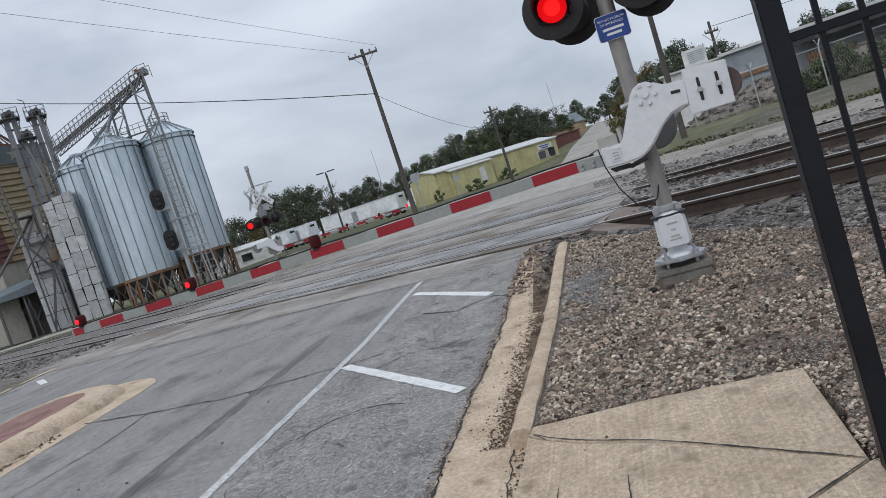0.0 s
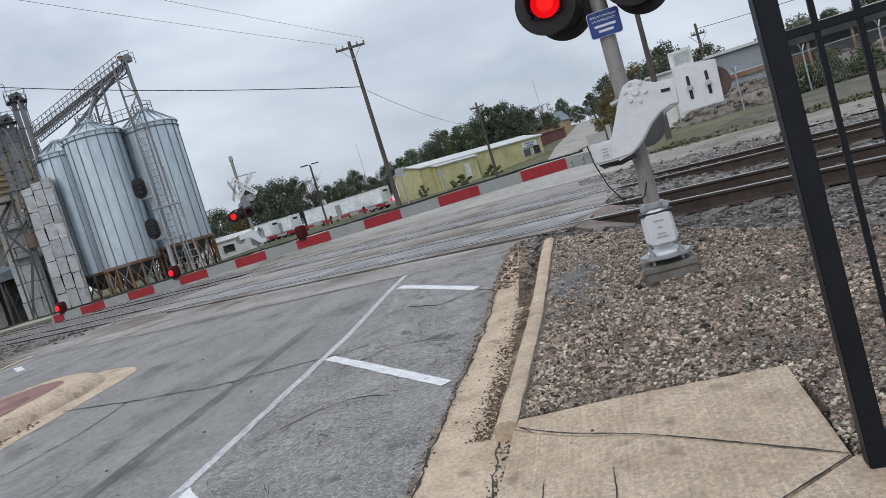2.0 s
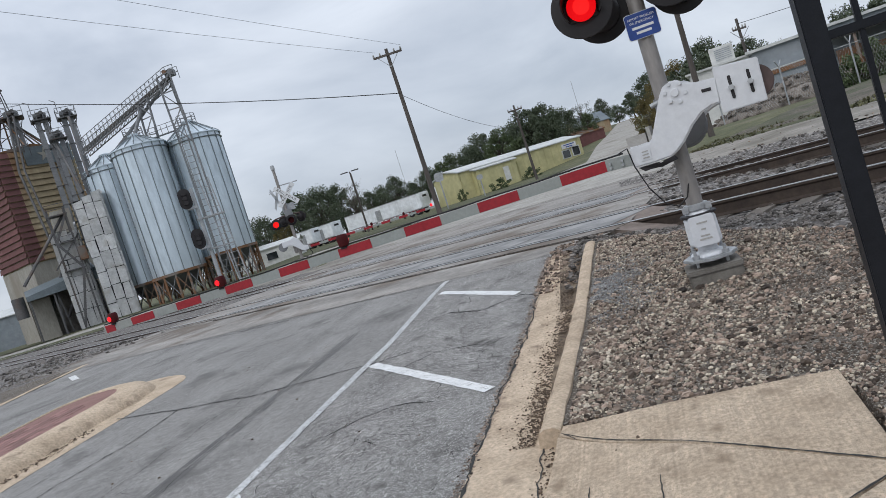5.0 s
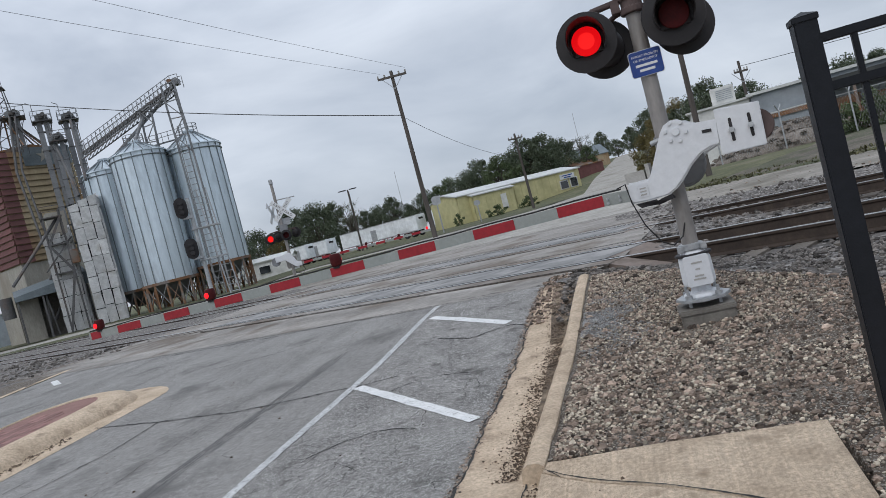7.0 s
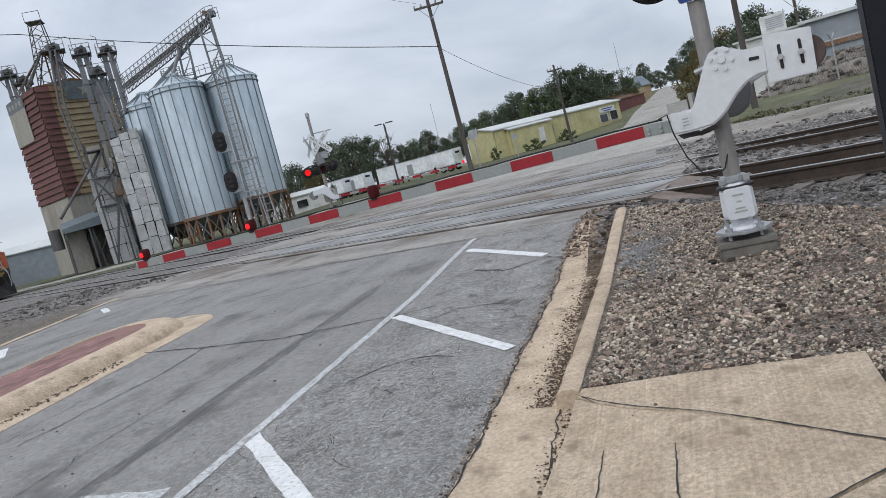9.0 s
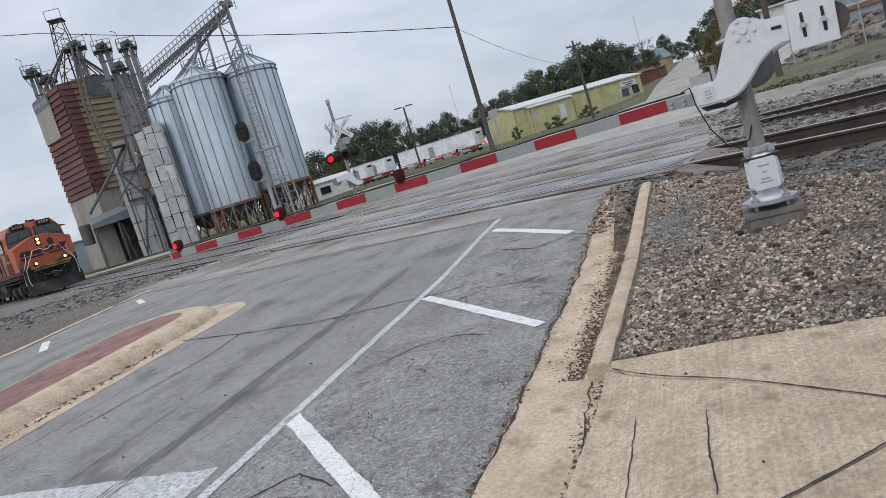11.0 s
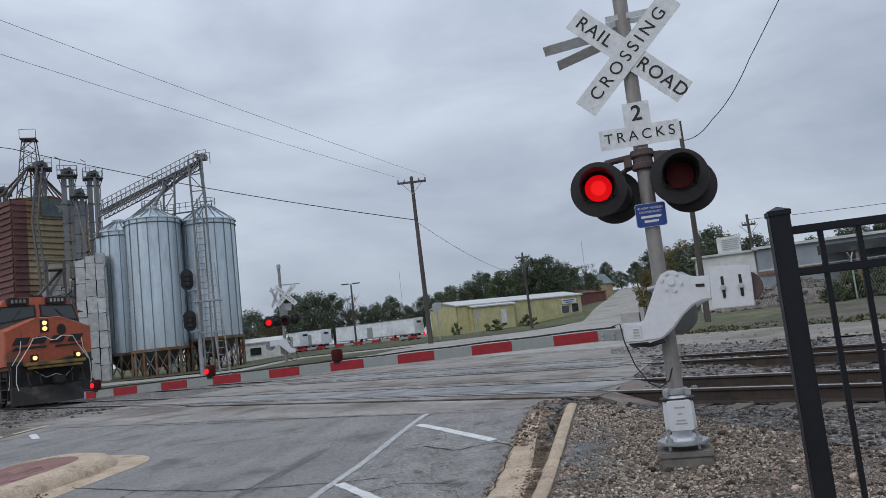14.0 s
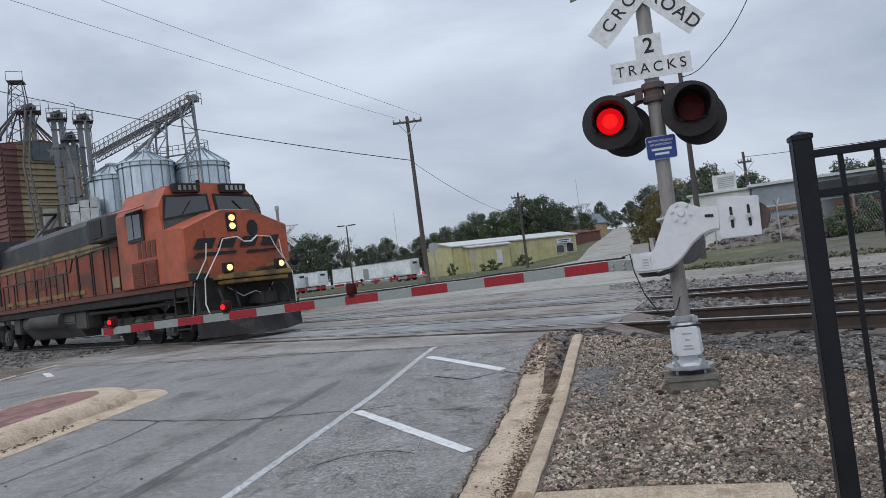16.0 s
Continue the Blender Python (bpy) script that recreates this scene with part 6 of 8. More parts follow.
def bin_box(x, y, z, s, label):
    t = thing("hopper_bin", pose(x, y, z, 0, 0, 35), label, "hopper bin")
    part("body", Shape().box((0, 0, 0), s), PLASTER, t, "dirty pale bin body", bevel=0.04)
    part("cone", Shape().add([(-s[0] / 2, -s[1] / 2, -s[2] / 2), (s[0] / 2, -s[1] / 2, -s[2] / 2), (s[0] / 2, s[1] / 2, -s[2] / 2), (-s[0] / 2, s[1] / 2, -s[2] / 2), (-0.2, -0.2, -s[2] / 2 - 1.2), (0.2, -0.2, -s[2] / 2 - 1.2), (0.2, 0.2, -s[2] / 2 - 1.2), (-0.2, 0.2, -s[2] / 2 - 1.2)], [(0, 1, 5, 4), (1, 2, 6, 5), (2, 3, 7, 6), (3, 0, 4, 7), (4, 5, 6, 7)]), STEEL_DARK, t)
    for sx in (-0.4, 0.4):
        for sy in (-0.4, 0.4):
            part("leg", Shape().beam((sx * s[0], sy * s[1], -s[2] / 2), (sx * s[0], sy * s[1], 0.65 - z), 0.14), STEEL_DARK, t)


bin_box(-41.4, 72.9, 11.6, (1.8, 1.8, 2.4), "grey steel hopper bin on tall legs")


def loading_shed():
    t = thing("loading_shed", pose(-40.9, 68.2, 0.65, 0, 0, 33), "open loading shed with a blue-grey sloping canopy", "shed")
    L = 6.4
    part("canopy", Shape().add([(-L / 2, -1.6, 4.4), (L / 2, -1.6, 5.4), (L / 2, 1.6, 6.1), (-L / 2, 1.6, 5.1), (-L / 2, -1.6, 3.95), (L / 2, -1.6, 4.2), (L / 2, 1.6, 4.3), (-L / 2, 1.6, 4.0)],
                               [(0, 1, 2, 3), (7, 6, 5, 4), (0, 4, 5, 1), (1, 5, 6, 2), (2, 6, 7, 3), (3, 7, 4, 0)]), SHADE_BLUE, t, "blue-grey metal canopy")
    for x in (-L / 2 + 0.2, -0.9, L / 2 - 0.2):
        part("post", Shape().beam((x, -1.4, 0), (x, -1.4, 4.1), 0.16), STEEL_DARK, t)
    for x in (-0.9, 1.0):
        part("stair_frame", Shape().beam((x, -1.2, 0), (x + 0.3, -1.2, 4), 0.1).beam((x + 0.6, -1.2, 0), (x + 0.3, -1.2, 4), 0.1).beam((x, -1.2, 1.3), (x + 0.6, -1.2, 2.4), 0.08), STEEL_DARK, t)
    part("back_wall", Shape().box((0, 1.7, 2.4), (L, 0.25, 4.8)), CONCRETE_DARK, t, "dark concrete back wall")
    part("pier", Shape().box((-2.2, 0.9, 2.0), (1.8, 1.2, 4.0)), PLASTER, t)
    # flat panel with the shade of a doorway put into its colour
    part("dark_door", Shape().box((2.2, 1.55, 2.0), (1.7, 0.1, 4.0)), VOID_SHADE, t)
    part("vent_tank", Shape().cyl((-L / 2 - 0.7, 0, 2.6), (-L / 2 - 0.7, 0, 4.6), 0.55, n=16), STEEL_DARK, t, smooth=True)


loading_shed()


def steel_stairway():
    """Landings and slanting members before the block towers."""
    t = thing("steel_stairway", pose(-37.9, 67.6, 0.65, 0, 0, 33), "dark steel stair frame between shed and block tower", "stairway")
    for x, y in ((-1.5, -0.6), (0.0, -0.6), (-1.5, 0.7), (0.0, 0.7)):
        part("post", Shape().beam((x, y, 0), (x, y, 11.6), 0.16), STEEL_DARK, t)
    for z in (5.6, 8.3, 10.9):
        part("landing", Shape().box((-0.75, 0.05, z), (1.8, 1.6, 0.10)), STEEL_DARK, t)
        part("hand_rail", Shape().beam((-1.6, -0.75, z + 1.05), (0.1, -0.75, z + 1.05), 0.06).beam((-1.6, -0.75, z + 0.55), (0.1, -0.75, z + 0.55), 0.05).beam((-1.6, -0.75, z), (-1.6, -0.75, z + 1.05), 0.05), STEEL_DARK, t)
    for z0, z1, f in ((0.2, 5.6, 1), (5.6, 8.3, -1), (8.3, 10.9, 1)):
        part("stair_flight", Shape().beam((-0.75 - 0.75 * f, -0.68, z0), (-0.75 + 0.75 * f, -0.68, z1), 0.10, 0.22), STEEL_DARK, t)
    part("slanting_spout", Shape().cyl((-5.2, -1.5, 5.3), (-0.2, 0.2, 10.9), 0.14, n=8), STEEL_DARK, t, "long slanting spout", smooth=True)
    part("brace", Shape().beam((-2.3, -1.2, 5.9), (0.5, -0.3, 8.8), 0.12), STEEL_DARK, t)
    part("rusty_box", Shape().box((0.35, -0.5, 6.9), (0.7, 0.8, 1.3)), RUST, t, "rusty sheet box", bevel=0.04)


steel_stairway()


def low_building(name, cx, cy, turn, w, d, h, wall, roof, label, pitch=0.0, z=None, doors=(), windows=(), category="building"):
    z0 = ground_at(cx, cy) if z is None else z
    t = thing(name, pose(cx, cy, z0 - 0.1, 0, 0, turn), label, category)
    for sx, sy, lx, ly in ((0, -d / 2, w, 0.2), (0, d / 2, w, 0.2), (-w / 2, 0, 0.2, d - 0.4), (w / 2, 0, 0.2, d - 0.4)):
        part("wall", Shape().box((sx, sy, h / 2 - 0.6), (lx, ly, h + 1.2)), wall, t)
    r = h + pitch
    part("roof", Shape().add([(-w / 2 - 0.3, -d / 2 - 0.3, h), (w / 2 + 0.3, -d / 2 - 0.3, h), (w / 2 + 0.3, d / 2 + 0.3, h), (-w / 2 - 0.3, d / 2 + 0.3, h), (-w / 2 - 0.3, 0, r), (w / 2 + 0.3, 0, r),
                             (-w / 2 - 0.3, -d / 2 - 0.3, h + 0.15), (w / 2 + 0.3, -d / 2 - 0.3, h + 0.15), (w / 2 + 0.3, d / 2 + 0.3, h + 0.15), (-w / 2 - 0.3, d / 2 + 0.3, h + 0.15), (-w / 2 - 0.3, 0, r + 0.15), (w / 2 + 0.3, 0, r + 0.15)],
                            [(6, 7, 11, 10), (10, 11, 8, 9), (0, 4, 5, 1), (4, 3, 2, 5), (0, 1, 7, 6), (2, 3, 9, 8), (1, 5, 11, 7), (5, 2, 8, 11), (0, 6, 10, 4), (4, 10, 9, 3)]), roof, t)
    if pitch:
        for sx in (-w / 2, w / 2):
            part("gable", Shape().add([(sx, -d / 2, h), (sx, d / 2, h), (sx, 0, r)], [(0, 1, 2)]), wall, t)
    for x, ww, hh in doors:
        part("door", Shape().box((x, -d / 2 - 0.12, hh / 2), (ww, 0.1, hh)), WHITE_WALL, t)
    for side, x, zz, ww, hh in windows:
        c = (x, -d / 2 - 0.12, zz) if side == "front" else (w / 2 + 0.12, x, zz)
        s = (ww, 0.08, hh) if side == "front" else (0.08, ww, hh)
        f = part("window", Shape().box(c, s), WHITE_WALL, t)
        part("pane", Shape().box((c[0] + (0.06 if side != "front" else 0), c[1] - (0.06 if side == "front" else 0), c[2]), tuple(v * 0.82 if v > 0.1 else v for v in s)), GLASS_DARK, f, "dark glass")
    n = int(w / 1.2)
    for i in range(n):
        part("wall_rib", Shape().box((-w / 2 + (i + 0.5) * w / n, -d / 2 - 0.12, h / 2), (0.06, 0.05, h)), wall, t)
    return t


# yellow workshop in two lengths, with a gable to the far street
low_building("yellow_workshop", 5.5, 110.4, 28, 21.0, 9, 3.0, YELLOW, ROOF_PALE, "long pale yellow metal workshop with a pale roof", 0.8, z=2.0, doors=((-3.0, 1.0, 2.2),), windows=(("front", 7.4, 1.1, 1.5, 1.3), ("front", 9.2, 1.2, 1.4, 1.5)))
low_building("yellow_annex", 2.2, 105.0, 28, 6.5, 5, 2.7, YELLOW, ROOF_PALE, "lower yellow annex of the workshop", 0.5, z=1.9, doors=((1.5, 0.9, 2.1),))
sg = thing("wall_sign", pose(14.9, 110.0, 4.15, 0, 0, 28), "pale sign with unreadable writing on the workshop", "sign")
part("board", Shape().box((0, 0, 0), (2.6, 0.08, 0.7)), SIGN_WHITE, sg)
bars(sg, Matrix.Translation((0, -0.06, 0)), (0.8, 0.5), 2.4, 0.6, SIGN_BLUE)
low_building("white_shed", -31.0, 104.0, 8, 9, 6, 2.3, WHITE_WALL, ROOF_PALE, "low white shed behind the far gate", 0.6, windows=(("front", 0.5, 1.2, 1.8, 1.2),))
low_building("white_building", 20.6, 58.2, -20, 4.2, 5, 3.4, WHITE_WALL, ROOF_PALE, "white flat-roofed building beyond the tracks", z=1.8)
near_grey = low_building("grey_building", 29.3, 56.5, -20, 13.0, 8, 3.3, GREY_WALL, GREY_WALL, "blue-grey metal building beyond the rubble", z=2.0)
long_grey = low_building("grey_building", 44.0, 60.0, -32, 22.0, 10, 3.0, GREY_WALL, GREY_WALL, "long blue-grey metal building beyond the rubble", z=1.9)
for shop, w, d, h in ((near_grey, 13.0, 8, 3.3), (long_grey, 22.0, 10, 3.0)):
    part("wall_band", Shape().box((0, -d / 2 - 0.20, h * 0.45), (w, 0.08, 0.32)), RUST, shop, "rusty red band")
    part("band_trim", Shape().box((0, -d / 2 - 0.22, h * 0.45 + 0.22), (w, 0.08, 0.08)), ROOF_PALE, shop, "pale trim")
    part("eave_trim", Shape().box((0, -d / 2 - 0.34, h + 0.08), (w + 0.6, 0.06, 0.2)), ROOF_PALE, shop, "pale eave trim")
low_building("far_warehouse", -78.0, 100.0, 35, 26, 14, 4.5, GREY_WALL, ROOF_PALE, "pale grey warehouse far along the tracks", 1.2)
low_building("hill_house", 31.0, 188.0, 15, 9, 8, 3.0, SIDING_TAN, SHADE_BLUE, "tan dark-roofed house among the trees", 2.6)
low_building("low_house", 23.6, 148.0, 20, 6, 5, 2.0, SIDING_RED, RUST, "small brown house by the far street", 0.9)


def roof_cooler(x, y, z):
    t = thing("roof_cooler", pose(x, y, z, 0, 0, -20), "white boxy evaporative cooler on the roof", "cooler")
    part("case", Shape().box((0, 0, 0.65), (1.7, 1.5, 1.3)), WHITE_WALL, t, bevel=0.05)
    part("louvre", Shape().box((0.1, -0.77, 0.7), (1.2, 0.06, 0.9)), ROOF_PALE, t)
    for k in range(6):
        part("slat", Shape().box((0.1, -0.81, 0.34 + 0.14 * k), (1.15, 0.04, 0.04)), GREY_WALL, t)


roof_cooler(20.7, 57.2, 5.25)


def open_shed():
    t = thing("open_shed", pose(27.0, 45.5, 1.6, 0, 0, -30), "rusty open-sided shed with a dark flat roof", "shed")
    part("roof", Shape().box((0, 0, 2.7), (9, 4.5, 0.25)).box((0, -2.2, 2.45), (9, 0.15, 0.4)), LOCO_GREY, t, "dark sheet roof")
    for x in (-4.2, -2.4, 0, 2.2, 4.2):
        part("post", Shape().beam((x, -2.1, -0.6), (x, -2.1, 2.6), 0.16), RUST, t)
    part("back_wall", Shape().box((0, 2.1, 1.2), (9, 0.15, 2.8)), GREY_WALL, t)
    part("stored_drum", Shape().cyl((-2.9, -0.8, 0.0), (-2.9, -0.8, 1.6), 0.7, n=14).cyl((-1.4, -0.4, 0), (-1.4, -0.4, 1.4), 0.6, n=14), RUST, t)


open_shed()


# semi-trailers parked behind the grass lot
def trailer(x, y, turn, L, label, legs=True):
    z0 = ground_at(x, y)
    t = thing("semi_trailer", pose(x, y, z0, 0, 0, turn), label, "semi-trailer", "parked trailers")
    body = part("box_body", Shape().box((0, 0, 1.95), (L, 2.5, 2.25)), TRAILER, t, "white box body", bevel=0.04)
    part("top_rail", Shape().box((0, -1.27, 3.03), (L, 0.06, 0.10)), GALV, body)
    part("bottom_rail", Shape().box((0, -1.27, 0.88), (L, 0.06, 0.14)), GALV, body)
    for i in range(int(L / 1.2)):
        part("side_post", Shape().box((-L / 2 + 0.6 + 1.2 * i, -1.265, 1.95), (0.05, 0.03, 2.1)), TRAILER, body)
    part("side_door", Shape().box((-L * 0.05, -1.28, 1.7), (1.0, 0.04, 1.5)), GALV, body, "grey side door frame")
    part("reflective_tape", Shape().box((0, -1.28, 0.80), (L * 0.9, 0.03, 0.05)), ARM_RED, body, "red reflective tape")
    for ax in (L / 2 - 1.0, L / 2 - 2.2):
        for sy in (-1.05, 1.05):
            w = part("wheel", Shape().cyl((ax, sy - 0.14, 0.5), (ax, sy + 0.14, 0.5), 0.5, n=16), BLACK, t)
            part("rim", Shape().cyl((ax, sy - 0.16, 0.5), (ax, sy + 0.16, 0.5), 0.26, n=12), GALV, w)
    for sy in (-0.9, 0.9):
        part("landing_leg", Shape().box((-L * 0.3, sy, 0.45), (0.14, 0.14, 0.9)).box((-L * 0.3, sy, 0.02), (0.3, 0.3, 0.04)), BLACK, t)
    part("mud_flap", Shape().box((L / 2 - 0.5, -0.95, 0.5), (0.04, 0.6, 0.7)), BLACK, t)
    part("end_door", Shape().box((L / 2 + 0.02, 0, 1.95), (0.04, 2.4, 2.15)), TRAILER, body)
    bars(body, Matrix.Translation((L / 2 + 0.06, 0, 2.5)) @ Matrix.Rotation(radians(90), 4, "Z"), (0.9,), 1.2, 0.6, LETTER)


trailer(-13.7, 108.3, -30, 14.4, "long white box semi-trailer parked on grass")
trailer(-24.6, 115.0, -30, 4.4, "shorter white box semi-trailer parked on grass")
trailer(-27.4, 114.3, -30, 3.4, "small white box trailer parked on grass")
trailer(-3.9, 111.5, 62, 6, "white trailer seen from its end")


# ---- poles and wires ----
def utility_pole(x, y, z1, lean, r, label, arm_z=None, arm=1.1):
    z0 = ground_at(x, y)
    t = thing("utility_pole", pose(x, y, z0 - 0.2), label, "utility pole")
    h = z1 - z0 + 0.2
    part("shaft", Shape().cyl((0, 0, 0), (lean, 0, h), r * 1.25, r * 0.8, 12), POLE_WOOD, t, "tapered wooden shaft", smooth=True)
    if arm_z:
        part("crossarm", Shape().box((lean * 0.97, -0.12, arm_z - z0), (arm * 2, 0.10, 0.13)), POLE_WOOD, t)
        for k in (-0.95, -0.5, 0.5, 0.95):
            part("insulator", Shape().lathe([(0.05, 0), (0.07, 0.06), (0.04, 0.10), (0.06, 0.15), (0.02, 0.2)], 8, Matrix.Translation((lean * 0.97 + arm * k, -0.12, arm_z - z0 + 0.06))), CONCRETE_GREY, t)
        part("arm_brace", Shape().beam((lean - 0.7, -0.1, arm_z - z0), (lean * 0.95, -0.1, arm_z - z0 - 0.8), 0.04).beam((lean + 0.7, -0.1, arm_z - z0), (lean * 0.95, -0.1, arm_z - z0 - 0.8), 0.04), GALV, t)
    return t


utility_pole(-2.75, 47.3, 12.15, -0.12, 0.135, "tall dark wooden utility pole with a crossarm", 11.95, 0.95)
utility_pole(10.5, 32.75, 10.1, 0.05, 0.115, "dark wooden pole beside the gravel lane")
utility_pole(5.9, 72.0, 8.6, -0.1, 0.12, "slender wooden pole by the far street", 8.3, 0.7)
utility_pole(21.9, 55.6, 8.0, -0.1, 0.12, "wooden pole behind the white building", 7.4, 0.5)
utility_pole(-23.5, 149.0, 13.2, 0, 0.12, "slim pole before the far trees")


def flood_light(x, y, z1):
    z0 = ground_at(x, y)
    t = thing("lot_light", pose(x, y, z0), "tall lot light with two lamp heads", "street lamp")
    part("pole", Shape().cyl((0, 0, 0), (0, 0, z1 - z0), 0.14, 0.09, 10), POLE_WOOD, t)
    for s in (-0.75, 0.75):
        part("lamp_head", Shape().box((s, 0, z1 - z0), (1.0, 0.4, 0.12)), BLACK, t)


flood_light(-15.6, 98.2, 9.5)


def wire(points, sag, r, label):
    t = thing("overhead_wire", pose(*points[0]), label, "wire", "overhead wires")
    o = Vector(points[0])
    line = []
    for a, b in zip(points, points[1:]):
        a, b = Vector(a), Vector(b)
        for i in range(24):
            k = i / 24
            line.append(a + (b - a) * k - Vector((0, 0, 4 * sag * k * (1 - k))) - o)
    line.append(Vector(points[-1]) - o)
    part("strand", Shape().tube(line, r, 5), WIRE, t)


wire([(-2.84, 47.2, 9.2), (-31.7, 50.3, 18.3), (-61, 53.4, 27.4)], 0.35, 0.028, "thick black service cable across the sky")
wire([(-2.84, 47.2, 9.1), (5.9, 72, 6.2)], 0.6, 0.014, "black cable running up the far street")
wire([(-3.6, 47.2, 12.1), (-26.6, 3.4, 14.9)], 0.25, 0.008, "thin power wire across the sky")
wire([(-1.9, 47.2, 12.1), (-23.0, 6.1, 15.2)], 0.25, 0.008, "thin power wire across the sky")
wire([(10.5, 32.75, 9.2), (11.9, 32.3, 9.9), (13.7, 31.6, 12.3), (19, 28, 22)], 0.25, 0.02, "black cable rising from the pole")
wire([(21.9, 55.6, 7.6), (50, 47, 7.9)], 0.4, 0.02, "thin cable behind the buildings")


def antenna(x, y, z1):
    z0 = ground_at(x, y)
    t = thing("radio_mast", pose(x, y, z0), "thin lattice radio mast far off", "radio mast")
    part("lattice", Shape().beam((0, 0, 0), (0, 0, z1 - z0), 0.13), GALV, t)


antenna(-22.3, 248, 23.6)
antenna(40.0, 246, 27.0)


def street_sign(x, y, z1, w, h, label):
    z0 = ground_at(x, y)
    t = thing("street_sign", pose(x, y, z0), label, "sign")
    part("post", Shape().cyl((0, 0, 0), (0, 0, z1 - z0), 0.06, n=8), GALV, t)
    part("plate", Shape().prism(cut_sign(w, h, 0.2), 0.02, Matrix.Translation((0, -0.05, z1 - z0 - h / 2))), GALV, t)


street_sign(-2.75, 61.4, 4.2, 0.75, 0.75, "grey back of a stop sign on a post")
street_sign(0.6, 70, 3.2, 0.6, 0.5, "small sign on a post by the side street")


# chain-link fence and rubble beyond the gravel lane
def chain_fence():
    t = thing("chain_fence", pose(0, 0, 0), "grey chain-link fence with barbed arms", "fence")
    pts = [(14.5, 42.5), (17.4, 40.6), (20.2, 38.6), (23, 36.5), (25.8, 34.2), (28.5, 31.8)]
    for x, y in pts:
        z = ground_at(x, y)
        part("post", Shape().cyl((x, y, z), (x, y, z + 2.1), 0.045, n=8).beam((x, y, z + 2.1), (x - 0.25, y - 0.2, z + 2.45), 0.05).beam((x, y, z + 2.1), (x + 0.25, y + 0.2, z + 2.45), 0.05), GALV, t)
    for (x0, y0), (x1, y1) in zip(pts, pts[1:]):
        z0, z1 = ground_at(x0, y0), ground_at(x1, y1)
        s = Shape().beam((x0, y0, z0 + 2.05), (x1, y1, z1 + 2.05), 0.04)
        n = 26
        for i in range(n):
            for d in (1, -1):
                a, b = i / n, min(1, max(0, (i + 6 * d) / n))
                if 0 <= (i + 6 * d) <= n:
                    s.beam((x0 + (x1 - x0) * a, y0 + (y1 - y0) * a, z0 + 0.1), (x0 + (x1 - x0) * b, y0 + (y1 - y0) * b, z0 + 2.0), 0.006)
        part("mesh_panel", s, GALV, t)


chain_fence()


def rock(s, c, r, squash=0.7, n=5):
    """One rough stone of a few faces."""
    vs = []
    rot = random.uniform(0, 6.28)
    for j, (z, k) in enumerate(((-0.6, 0.75), (0.15, 1.0), (0.75, 0.55))):
        for i in range(n):
            a = rot + 2 * math.pi * (i + 0.5 * j) / n
            q = r * k * random.uniform(0.58, 1.22)
            vs.append((c[0] + q * math.cos(a), c[1] + q * math.sin(a) * random.uniform(0.7, 1.0), c[2] + r * squash * z * random.uniform(0.8, 1.2)))
    f = [(j * n + i, j * n + (i + 1) % n, (j + 1) * n + (i + 1) % n, (j + 1) * n + i) for j in range(2) for i in range(n)] + [tuple(range(2 * n, 3 * n))]
    s.add(vs, f)


def rubble(cx, cy, rx, ry, h, turn, count, label):
    s = Shape()
    m = Matrix.Rotation(radians(turn), 3, "Z")
    k = 22
    for i in range(k + 1):
        for j in range(k + 1):
            u, v = 2 * i / k - 1, 2 * j / k - 1
            d = max(0.0, 1 - u * u) * max(0.0, 1 - v * v)
            p = m @ Vector((u * rx, v * ry, 0))
            s.v.append((cx + p.x, cy + p.y, ground_at(cx + p.x, cy + p.y) - 0.1 + h * d ** 0.7 * (0.8 + 0.4 * noise.noise((u * 3, v * 3, cx)))))
    s.f = [(i * (k + 1) + j, (i + 1) * (k + 1) + j, (i + 1) * (k + 1) + j + 1, i * (k + 1) + j + 1) for i in range(k) for j in range(k)]
    for _ in range(count):
        i = random.randrange((k + 1) ** 2)
        x, y, z = s.v[i]
        rock(s, (x + random.uniform(-0.3, 0.3), y + random.uniform(-0.3, 0.3), z + 0.05), random.uniform(0.08, 0.28))
    tagged(part("rubble_heap", s, RUBBLE, None), label, "rubble", kind="stuff")


rubble(20.5, 45.0, 5.5, 2.2, 1.5, -36, 500, "low heap of broken brown stone")
rubble(25.5, 40.5, 5.0, 2.0, 1.7, -40, 600, "heap of pale broken rock behind the fence")
rubble(32.0, 36.0, 5.0, 2.5, 1.9, -42, 500, "heap of pale broken rock behind the fence")


